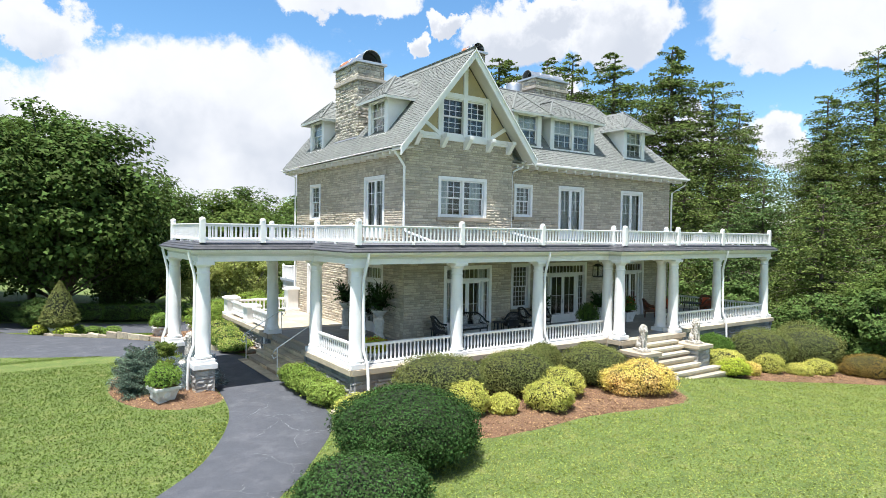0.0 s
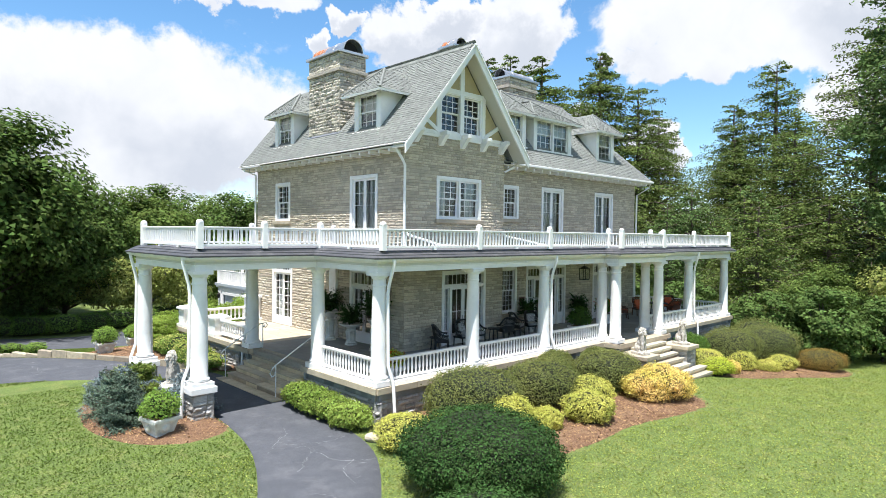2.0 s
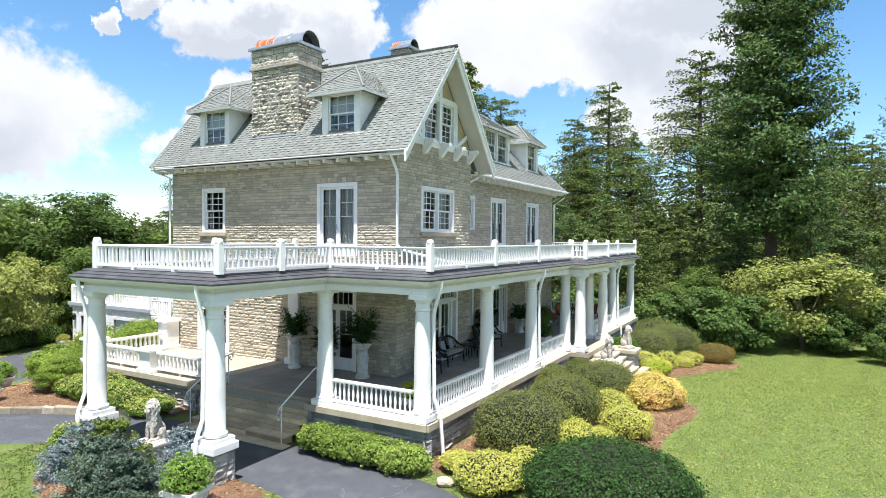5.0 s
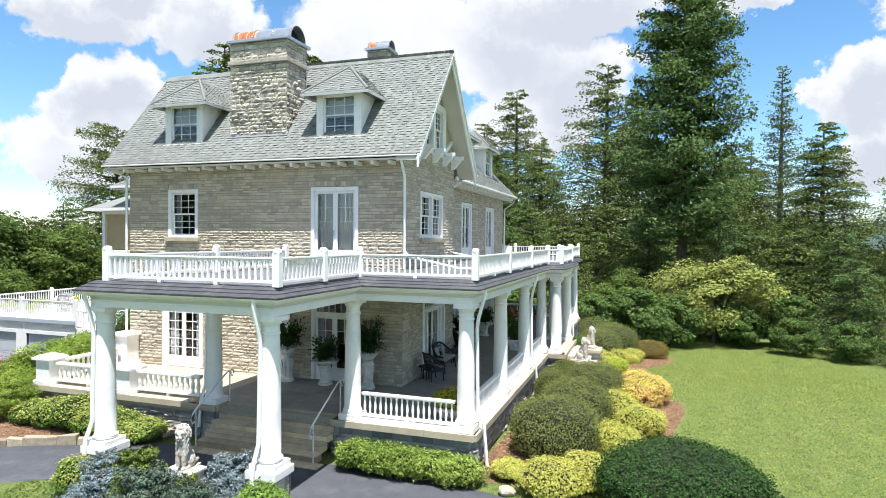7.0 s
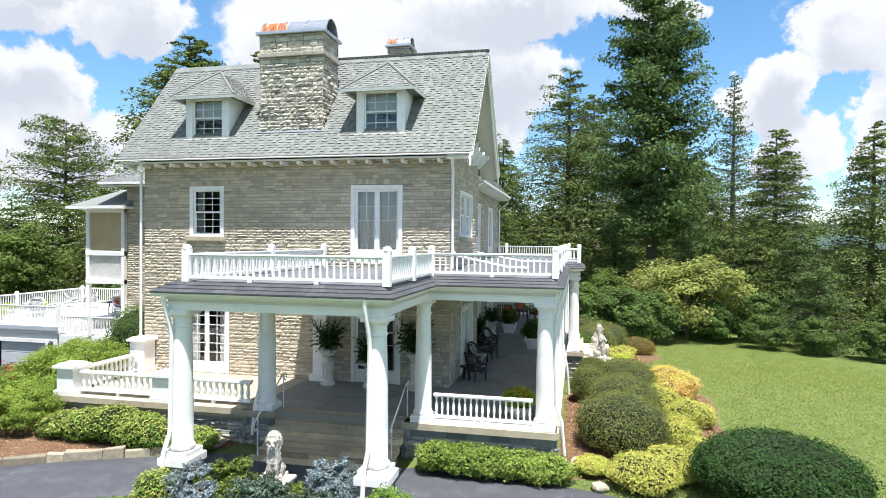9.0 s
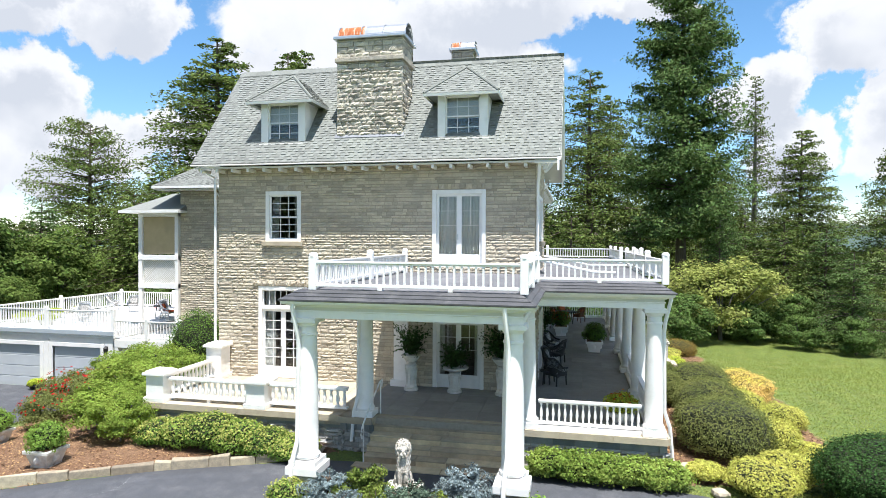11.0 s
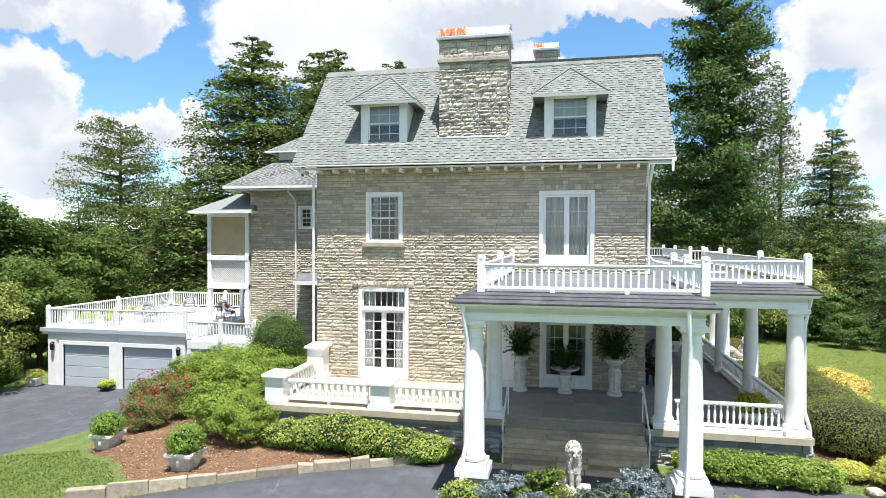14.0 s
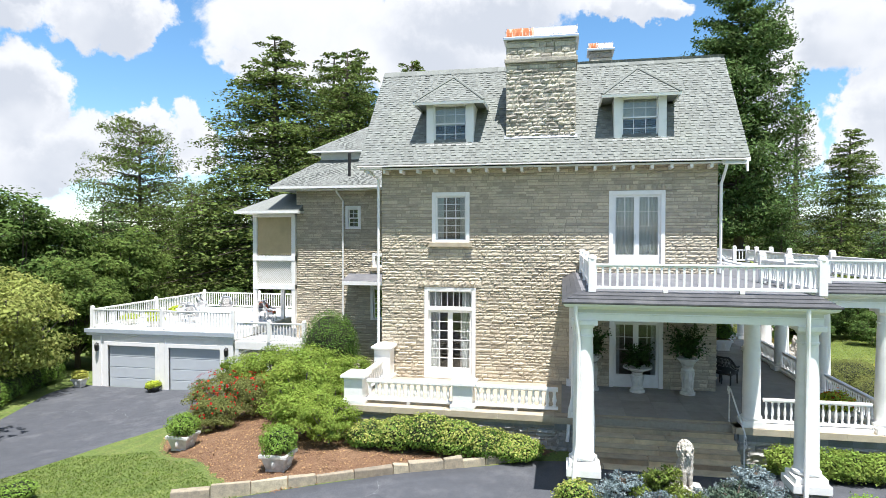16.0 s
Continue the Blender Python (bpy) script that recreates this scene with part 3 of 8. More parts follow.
# eaves: gutter, soffit boards and rafter tails
def eave_west():
    t = thing("eaves_west", "white painted eaves with gutter and exposed rafter ends", "eaves", "structure")
    part("gutter", Shape().box(EAVE_X - 0.09, GABLE_Y, EAVE_Z - 0.085, EAVE_X + 0.01, NORTH_Y, EAVE_Z - 0.04), WHITE, t, "", 0.02)
    part("soffit", Shape().hull([(EAVE_X + 0.02, GABLE_Y + 0.1, EAVE_Z - 0.18), (0.0, GABLE_Y + 0.1, EAVE_Z - 0.12), (0.0, NORTH_Y - 0.1, EAVE_Z - 0.12), (EAVE_X + 0.02, NORTH_Y - 0.1, EAVE_Z - 0.18)],
                                [(EAVE_X + 0.02, GABLE_Y + 0.1, EAVE_Z - 0.12), (0.0, GABLE_Y + 0.1, EAVE_Z - 0.06), (0.0, NORTH_Y - 0.1, EAVE_Z - 0.06), (EAVE_X + 0.02, NORTH_Y - 0.1, EAVE_Z - 0.12)]), CREAM, t)
    me = Shape().box(EAVE_X + 0.06, -0.045, EAVE_Z - 0.30, 0.02, 0.045, EAVE_Z - 0.18).mesh("rafter_tail", WHITE)
    y = 0.3
    while y < NORTH_Y - 0.3:
        part("rafter_tail", me, WHITE, t).location.y = y
        y += 0.62


def eave_front():
    t = thing("eaves_south", "white painted front eaves with gutter and exposed rafter ends", "eaves", "structure")
    part("gutter", Shape().box(gx - 0.1, FEAVE_Y - 0.09, FEAVE_Z - 0.13, EAST_X, FEAVE_Y + 0.01, FEAVE_Z - 0.02), WHITE, t, "", 0.02)
    part("gutter", Shape().box(EAST_X - 0.01, FEAVE_Y - 0.09, FEAVE_Z - 0.13, EAST_X + 0.09, HY + 0.6, FEAVE_Z - 0.02), WHITE, t, "", 0.02)
    part("soffit", Shape().box(gx - 0.6, FEAVE_Y + 0.02, FEAVE_Z - 0.18, EAST_X - 0.02, FRONT, FEAVE_Z - 0.12).box(HX, FRONT, FEAVE_Z - 0.18, EAST_X - 0.02, HY, FEAVE_Z - 0.12), CREAM, t)
    me = Shape().box(-0.045, FEAVE_Y + 0.06, FEAVE_Z - 0.30, 0.045, FRONT + 0.02, FEAVE_Z - 0.18).mesh("rafter_tail", WHITE)
    x = BAY + 0.5
    while x < HX + 0.4:
        part("rafter_tail", me, WHITE, t).location.x = x
        x += 0.62


eave_west()
eave_front()


def gable_front():
    """Half-timbered gable: stucco infill, white timbers, bargeboards and brackets."""
    t = thing("front_gable", "half-timbered front gable with tan stucco panels and white bargeboards", "gable", "structure")
    z0 = 9.42
    hw = (RIDGE_Z - z0) / PITCH - 0.25
    wx0, wx1, wz0, wz1 = 1.72, 4.08, 9.55, 11.05
    top = RIDGE_Z - 0.3
    rect = [(RIDGE_X - hw, z0), (RIDGE_X + hw, z0)]

    def edge(z):
        return (top - z) / PITCH
    st = Shape()
    for poly in ([(RIDGE_X - edge(z0), z0), (wx0, z0), (wx0, wz1), (RIDGE_X - edge(wz1), wz1)], [(wx1, z0), (RIDGE_X + edge(z0), z0), (RIDGE_X + edge(wz1), wz1), (wx1, wz1)],
                 [(RIDGE_X - edge(wz1), wz1), (RIDGE_X + edge(wz1), wz1), (RIDGE_X, top)], [(wx0, z0), (wx1, z0), (wx1, wz0), (wx0, wz0)]):
        st.hull([(x, -0.02, z) for x, z in poly], [(x, 0.2, z) for x, z in poly])
    part("stucco_panel", st, STUCCO, t, "tan stucco infill")
    part("stone_infill", Shape().hull([(x, 0.0, z) for x, z in ((-0.15, EAVE), (BAY + 0.15, EAVE), (BAY - 0.35, z0), (0.35, z0))], [(x, 0.3, z) for x, z in ((-0.15, EAVE), (BAY + 0.15, EAVE), (BAY - 0.35, z0), (0.35, z0))]), MORTAR, t)

    depth = [0.0]

    def timber(x0, z0_, x1, z1_, w=0.2, name="timber"):
        depth[0] += 0.005
        k = depth[0]
        d = Vector((x1 - x0, 0, z1_ - z0_))
        nn = Vector((-d.z, 0, d.x)).normalized() * w / 2
        a, b = Vector((x0, 0, z0_)), Vector((x1, 0, z1_))
        q = [a + nn, b + nn, b - nn, a - nn]
        part(name, Shape().hull([p + Vector((0, -0.07 - k, 0)) for p in q], [p + Vector((0, 0.03 + k * 0.5, 0)) for p in q]), WHITE, t, "", 0.012)
    timber(RIDGE_X - edge(z0) - 0.02, z0 - 0.05, RIDGE_X + edge(z0) + 0.02, z0 - 0.05, 0.26)
    timber(wx0 - 0.1, wz1 + 0.09, wx1 + 0.1, wz1 + 0.09, 0.2)
    timber(wx0 - 0.1, z0, wx0 - 0.1, wz1 + 0.1, 0.2)
    timber(wx1 + 0.1, z0, wx1 + 0.1, wz1 + 0.1, 0.2)
    timber(RIDGE_X + 0.05, z0, RIDGE_X + 0.05, top, 0.22)
    for sgn, px in ((-1, wx0 - 0.15), (1, wx1 + 0.15)):
        timber(px, 9.5, px + sgn * 0.85, 10.0, 0.16)
        timber(px + sgn * 0.15, 9.42, px + sgn * 0.9, 9.4, 0.14)
    for sgn in (-1, 1):   # bargeboards
        foot = RIDGE_X + sgn * (RIDGE_X - EAVE_X + 0.05)
        pz = EAVE_Z - 0.05
        q = [(RIDGE_X, RIDGE_Z - 0.01), (foot, pz - 0.03), (foot, pz - 0.42), (RIDGE_X, RIDGE_Z - 0.40)]
        part("bargeboard", Shape().hull([(x, GABLE_Y - 0.07, z) for x, z in q], [(x, GABLE_Y, z) for x, z in q]), WHITE, t, "", 0.012)
        q2 = [(RIDGE_X, RIDGE_Z + 0.01), (foot, pz - 0.01), (foot, pz - 0.10), (RIDGE_X, RIDGE_Z - 0.09)]
        part("barge_moulding", Shape().hull([(x, GABLE_Y - 0.13, z) for x, z in q2], [(x, GABLE_Y - 0.07, z) for x, z in q2]), WHITE, t, "", 0.012)
        q3 = [(RIDGE_X, RIDGE_Z - 0.14), (foot, pz - 0.12), (foot, pz - 0.18), (RIDGE_X, RIDGE_Z - 0.20)]
        part("rake_soffit", Shape().hull([(x, GABLE_Y, z) for x, z in q3], [(x, 0.0, z) for x, z in q3]), CREAM, t)
    for x in (0.45, 1.75, 2.95, 4.15, 5.3):     # brackets under the bottom beam
        s = Shape().box(x - 0.1, -0.5, z0 - 0.12, x + 0.1, -0.12, z0 + 0.03)
        s.hull([(x - 0.1, -0.45, z0 - 0.12), (x + 0.1, -0.45, z0 - 0.12), (x + 0.1, 0, z0 - 0.12), (x - 0.1, 0, z0 - 0.12)],
               [(x - 0.1, -0.12, z0 - 0.5), (x + 0.1, -0.12, z0 - 0.5), (x + 0.1, 0, z0 - 0.5), (x - 0.1, 0, z0 - 0.5)])
        part("bracket", s, WHITE, t, "", 0.015)
    return t


gable_front()
solid("gable_north", Shape().hull([(0.0, HY - 0.3, EAVE), (BAY, HY - 0.3, EAVE), (RIDGE_X, HY - 0.3, RIDGE_Z - 0.2)], [(0.0, HY, EAVE), (BAY, HY, EAVE), (RIDGE_X, HY, RIDGE_Z - 0.2)]), MORTAR, "stone rear gable wall", "wall")


# ---- windows and doors ----
def window(name, label, at, w, h, leaves=2, rows=4, cols=3, trim=0.14, door=False, panel=0.0, transom=0.0, sidelight=0.0, curtain=0.0, sill=True, split=0.5, deep=0.16, hood=False):
    """A framed opening in local axes: x along the wall, y inward, z up from the sill; leaves of panes with bars, glass and curtain."""
    t = thing(name, label, "door" if door else "window", "structure", at=at)
    fr = Shape().box(0, -0.035, 0, trim, deep, h).box(w - trim, -0.035, 0, w, deep, h).box(trim, -0.035, h - trim, w - trim, deep, h)
    if not door:
        fr.box(trim, -0.02, 0, w - trim, deep, trim * 0.6)
    part("frame", fr, WHITE, t, "", 0.01)
    if sill and not door:
        part("sill", Shape().box(-0.1, -0.14, -0.16, w + 0.1, 0.1, 0.0), COPING, t, "stone sill", 0.012)
    if hood:
        part("head_moulding", Shape().box(-0.06, -0.1, h, w + 0.06, 0.05, h + 0.07), WHITE, t, "", 0.01)
    x0, x1, z0, z1 = trim, w - trim, (0.0 if door else trim * 0.6), h - trim
    y0 = 0.06

    def glazed(nm, a, b, c, d, nc, nr, stile=0.065, bottom=None, grid_from=0.0):
        """One sash or leaf with its bars, pane and rails."""
        bottom = stile if bottom is None else bottom
        lf = part(nm, Shape().box(a, y0, c, a + stile, y0 + 0.045, d).box(b - stile, y0, c, b, y0 + 0.045, d).box(a + stile, y0, c, b - stile, y0 + 0.045, c + bottom)
                  .box(a + stile, y0, d - stile, b - stile, y0 + 0.045, d), WHITE, t)
        ga, gb_, gc, gd = a + stile, b - stile, c + bottom, d - stile
        pane = part("pane", Shape().box(ga, y0 + 0.022, gc, gb_, y0 + 0.027, gd), GLASS, lf)
        pane.visible_shadow = False
        gg = gc + (gd - gc) * grid_from
        bars = Shape()
        for k in range(1, nc):
            x = ga + (gb_ - ga) * k / nc
            bars.box(x - 0.011, y0 + 0.008, gg, x + 0.011, y0 + 0.04, gd)
        for k in range(0 if grid_from else 1, nr):
            z = gg + (gd - gg) * k / nr
            bars.box(ga, y0 + 0.01, z - 0.011, gb_, y0 + 0.038, z + 0.011)
        if bars.v:
            part("glazing_bar", bars, WHITE, lf)
        return lf
    if transom:
        part("transom_bar", Shape().box(x0, -0.03, z1 - transom - 0.1, x1, deep, z1 - transom), WHITE, t, "", 0.01)
        nt = max(2, round((x1 - x0) / 0.24))
        glazed("transom_light", x0, x1, z1 - transom, z1, nt, 1, 0.035)
        z1 -= transom + 0.1
    if sidelight:
        for a in (x0, x1 - sidelight):
            glazed("sidelight", a, a + sidelight, z0 + 0.55, z1, 2, 6, 0.04)
            part("panel", Shape().box(a, y0, z0, a + sidelight, y0 + 0.05, z0 + 0.55), WHITE, t)
        part("mullion", Shape().box(x0 + sidelight, -0.03, z0, x0 + sidelight + 0.12, deep, z1).box(x1 - sidelight - 0.12, -0.03, z0, x1 - sidelight, deep, z1), WHITE, t, "", 0.01)
        x0, x1 = x0 + sidelight + 0.12, x1 - sidelight - 0.12
    if door:
        for k in range(leaves):
            a = x0 + (x1 - x0) * k / leaves
            lf = glazed("door_leaf", a, a + (x1 - x0) / leaves, z0, z1, cols, rows, 0.09, 0.2 + panel, 0.0 if rows > 2 else split)
            if k == 0:
                part("handle", Shape().box(a + (x1 - x0) / leaves - 0.06, y0 - 0.05, z0 + 0.95, a + (x1 - x0) / leaves - 0.03, y0, z0 + 1.15), CHROME, lf, "brass lever handle")
    else:
        for k in range(leaves):
            a = x0 + (x1 - x0 + (0.1 if leaves > 1 else 0)) * k / leaves
            b = a + (x1 - x0 - 0.1 * (leaves - 1)) / leaves
            if k:
                part("mullion", Shape().box(a - 0.1, -0.03, z0, a, deep, z1), WHITE, t)
            zm = (z0 + z1) / 2
            glazed("upper_sash", a, b, zm - 0.02, z1, cols, rows // 2, 0.05)
            y0 = 0.105
            glazed("lower_sash", a, b, z0, zm + 0.02, cols, rows - rows // 2, 0.05)
            y0 = 0.06
    if curtain:
        cs = Shape()
        for side in (0, 1):
            n = 14
            wd = (w / 2 - trim) * min(1.0, curtain)
            for k in range(n):
                xa, xb = (trim + wd * k / n, trim + wd * (k + 1) / n) if side == 0 else (w - trim - wd * (k + 1) / n, w - trim - wd * k / n)
                ya, yb = deep + 0.1 + 0.03 * (k % 2), deep + 0.1 + 0.03 * ((k + 1) % 2)
                cs.hull([(xa, ya, 0.08), (xb, yb, 0.08), (xb, yb + 0.006, 0.08), (xa, ya + 0.006, 0.08)], [(xa, ya, h - trim), (xb, yb, h - trim), (xb, yb + 0.006, h - trim), (xa, ya + 0.006, h - trim)])
        part("curtain", cs, CURTAIN, t, "pale gathered curtain")
    return t


def west(y, z):
    return pose(0, y, z, 0, 0, -90)


window("window_1", "white double-hung sash window with a stone sill in the side wall", west(9.79, 6.0), 1.39, 1.83, 1, 6, 3, curtain=0.45)
window("door_1", "white glazed double balcony door with lace curtains", west(3.52, 5.15), 1.86, 2.66, 2, 2, 2, door=True, panel=0.25, curtain=1.0, split=0.5)
window("door_2", "tall white French door with a barred transom light", west(10.07, 1.02), 1.9, 3.34, 2, 6, 2, door=True, panel=0.2, transom=0.6, curtain=0.5)
window("door_3", "white glazed side entrance doors with a transom under the carriage porch", west(3.48, 1.0), 1.78, 3.0, 2, 2, 2, door=True, panel=0.25, transom=0.5, curtain=0.3)
window("window_2", "paired white sash windows under the front gable", pose(1.6, 0, 6.05), 2.54, 1.7, 2, 6, 3, curtain=0.5)
window("door_4", "French door with side lights and transom onto the porch", pose(1.95, 0, 1.0), 2.55, 3.0, 2, 2, 2, door=True, panel=0.2, transom=0.45, sidelight=0.3, curtain=0.4, split=0.02)
window("window_3", "small white sash window beside the gabled bay", pose(6.4, FRONT, 6.2), 1.15, 1.55, 1, 6, 3, curtain=0.4)
window("door_5", "white glazed double balcony door with lace curtains", pose(9.3, FRONT, 5.15), 1.8, 2.66, 2, 2, 2, door=True, panel=0.25, curtain=1.0)
window("door_6", "white glazed double balcony door with lace curtains", pose(13.95, FRONT, 5.15), 1.85, 2.66, 2, 2, 2, door=True, panel=0.25, curtain=1.0)
window("window_4", "white sash window facing the porch", pose(6.3, FRONT, 1.85), 1.2, 2.15, 1, 8, 4)
window("door_7", "wide white front entrance with double doors, side lights and transom", pose(8.2, FRONT, 1.0), 3.2, 3.0, 2, 2, 2, door=True, panel=0.2, transom=0.4, sidelight=0.45, split=0.02)
window("door_8", "white French door with side lights facing the porch", pose(13.9, FRONT, 1.0), 2.1, 3.0, 2, 2, 2, door=True, panel=0.2, transom=0.4, sidelight=0.25, split=0.02)
window("window_5", "paired white attic windows in the front gable", pose(1.72, -0.02, 9.5), 2.36, 1.58, 2, 6, 3, sill=False, trim=0.08, curtain=0.0)


# ---- dormers ----
def dormer(label, cx, base_z, face, w, h, sashes, axis, pitch, wall_foot):
    """A hip-roofed dormer with white cheeks. Built facing -y about cx, then turned for the west slope."""
    at = pose(cx, face, base_z) if axis == "y" else pose(face, cx, base_z, 0, 0, -90)
    t = thing("dormer", label, "dormer", "", "dormers on the roof", at=at)
    hw = w / 2
    deep = h / pitch + 0.05
    for sgn in (-1, 1):
        x0, x1 = sorted((sgn * hw, sgn * (hw - 0.1)))
        part("cheek", Shape().hull([(x0, 0, -0.1), (x1, 0, -0.1), (x1, 0.05, -0.1), (x0, 0.05, -0.1)], [(x0, 0, h), (x1, 0, h), (x1, deep + 0.1, h), (x0, deep + 0.1, h)]), WHITE, t)
    bw = 0.26
    part("front_frame", Shape().box(-hw - 0.012, -0.05, -0.12, -hw + bw, 0.08, h).box(hw - bw, -0.05, -0.12, hw + 0.012, 0.08, h).box(-hw + bw, -0.05, h - 0.1, hw - bw, 0.08, h).box(-hw - 0.06, -0.12, -0.2, hw + 0.06, 0.1, -0.05), WHITE, t, "", 0.012)
    n, iw = sashes, (w - 2 * bw)
    for k in range(n):
        a = -hw + bw + iw * k / n + (0.06 if k else 0)
        b = -hw + bw + iw * (k + 1) / n - (0.06 if k < n - 1 else 0)
        if k:
            part("mullion", Shape().box(a - 0.12, -0.05, -0.05, a, 0.08, h - 0.1), WHITE, t)
        for z0, z1, y in ((-0.05, h / 2, 0.06), (h / 2 - 0.05, h - 0.1, 0.03)):
            sh = part("sash", Shape().box(a, y, z0, a + 0.05, y + 0.04, z1).box(b - 0.05, y, z0, b, y + 0.04, z1).box(a, y, z0, b, y + 0.04, z0 + 0.05).box(a, y, z1 - 0.05, b, y + 0.04, z1), WHITE, t)
            pn = part("pane", Shape().box(a + 0.05, y + 0.018, z0 + 0.05, b - 0.05, y + 0.023, z1 - 0.05), GLASS, sh)
            pn.visible_shadow = False
            bars = Shape()
            for q in (1, 2):
                x = a + (b - a) * q / 3
                bars.box(x - 0.01, y + 0.006, z0, x + 0.01, y + 0.034, z1)
            bars.box(a, y + 0.006, (z0 + z1) / 2 - 0.01, b, y + 0.034, (z0 + z1) / 2 + 0.01)
            part("glazing_bar", bars, WHITE, sh)
    part("blind", Shape().box(-hw + bw, 0.2, h * 0.45, hw - bw, 0.21, h - 0.05), CREAM, t, "half-drawn pale blind")
    # near-black board stands for the unlit attic behind the glass
    part("back", Shape().box(-hw + 0.1, 0.7, -0.1, hw - 0.1, 0.72, h), DARK, t)
    ov, rise = 0.42, 1.15 if n == 1 else 1.2
    run = hw + ov
    e, z0 = hw + ov, h - 0.05
    apex = (0.0, -0.40 + run * 0.95, z0 + rise)
    back_y = (z0 + rise + 0.1) / pitch + 0.15
    back_e = z0 / pitch
    rf = Shape()
    fl, fr, bl, br, ap, rb = (-e, -0.40, z0), (e, -0.40, z0), (-e, back_e, z0), (e, back_e, z0), apex, (0, back_y, z0 + rise)
    rf.poly([fl, fr, ap]).poly([fr, br, rb, ap]).poly([bl, fl, ap, rb]).poly([fl, bl, br, fr])
    roof = part("roof", rf, SHINGLE, t, "hipped shingle roof")
    a = Vector(fl)
    up = (Vector(ap) - (Vector(fl) + Vector(fr)) / 2)
    shingles("shingle_layer", roof, fl, (1, 0, 0), up.normalized(), lambda v: (e * v / up.length, 2 * e - e * v / up.length), up.length, "")
    for sgn, o in ((-1, fl), (1, fr)):
        u2 = Vector((-sgn * e, 0, rise))
        f1 = apex[1] + 0.40
        shingles("shingle_layer", roof, o, (0, 1, 0), u2.normalized(), lambda v: (f1 * v / u2.length, (back_e + 0.40) + (back_y - back_e) * v / u2.length), u2.length, "")
    part("fascia", Shape().band([(-e + 0.02, back_e), (-e + 0.02, -0.38), (e - 0.02, -0.38), (e - 0.02, back_e)], [(0.0, z0 - 0.1), (0.03, z0 - 0.1), (0.05, z0 - 0.01), (0.0, z0 - 0.01)]), WHITE, t)
    for q in (-1, 1):
        part("hip_cap", Shape().tube([(q * e, -0.40, z0 + 0.02), (apex[0], apex[1], apex[2] + 0.02)], 0.05, 6), SHINGLE, t)
    return t


for cy in (2.5, 9.15):
    dormer("white-sided dormer with a sash window and hipped shingle roof", cy, 9.62, 0.12, 1.72, 1.5, 1, "x", PITCH, 0)
for cx, w, ns in ((7.35, 1.75, 1), (10.4, 3.1, 2), (15.2, 1.75, 1)):
    dormer("white-sided double dormer with paired sashes and hipped shingle roof" if ns == 2 else "white-sided front dormer with a sash window and hipped shingle roof", cx, 9.70, 0.98, w, 1.5, ns, "y", FPITCH, 0)


# ---- chimneys ----
def stone_courses(s, rnd, x0, y0, z0, x1, y1, z1, course=0.19, wide=0.45, proud=0.035, sides="nsew"):
    """Rough-faced stones laid in courses on the faces of a block."""
    z = z0
    while z < z1 - 0.03:
        h = min(course * rnd.uniform(0.75, 1.3), z1 - z)
        for side in sides:
            lo, hi = (y0, y1) if side in "ew" else (x0, x1)
            u = lo - (proud if side in "ew" else 0)
            end = hi + (proud if side in "ew" else 0)
            while u < end - 0.02:
                wd = min(wide * rnd.uniform(0.5, 1.6), end - u)
                if end - u - wd < 0.12:
                    wd = end - u
                d = proud * rnd.uniform(0.35, 1.25)
                a, b, c, e = u + 0.007, u + wd - 0.007, z + 0.007, z + h - 0.007
                put = {"w": lambda p, q, n: (x0 - n, p, q), "e": lambda p, q, n: (x1 + n, p, q), "s": lambda p, q, n: (p, y0 - n, q), "n": lambda p, q, n: (p, y1 + n, q)}[side]
                flip, i = side in "wn", len(s.v)
                nx, nz = 4, 2
                for jz in range(nz + 1):
                    for jx in range(nx + 1):
                        rim = jx in (0, nx) or jz in (0, nz)
                        s.v.append(put(a + (b - a) * (jx / nx + (0 if rim else rnd.uniform(-0.09, 0.09))), c + (e - c) * (jz / nz + (0 if rim else rnd.uniform(-0.22, 0.22))), d * rnd.uniform(0.35, 0.75) if rim else d * rnd.uniform(0.7, 1.5)))
                s.v += [put(p, q, -0.01) for p, q in ((a, c), (b, c), (b, e), (a, e))]
                r1, m = nx + 1, i + (nx + 1) * (nz + 1)
                f = [(i + jz * r1 + jx, i + jz * r1 + jx + 1, i + (jz + 1) * r1 + jx + 1, i + (jz + 1) * r1 + jx) for jz in range(nz) for jx in range(nx)]
                f += [(m, m + 1, i + nx, i), (m + 1, m + 2, i + nz * r1 + nx, i + nx), (m + 2, m + 3, i + nz * r1, i + nz * r1 + nx), (m + 3, m, i, i + nz * r1)]
                s.f += [tuple(reversed(g)) if flip else g for g in f]
                u += wd
        z += h


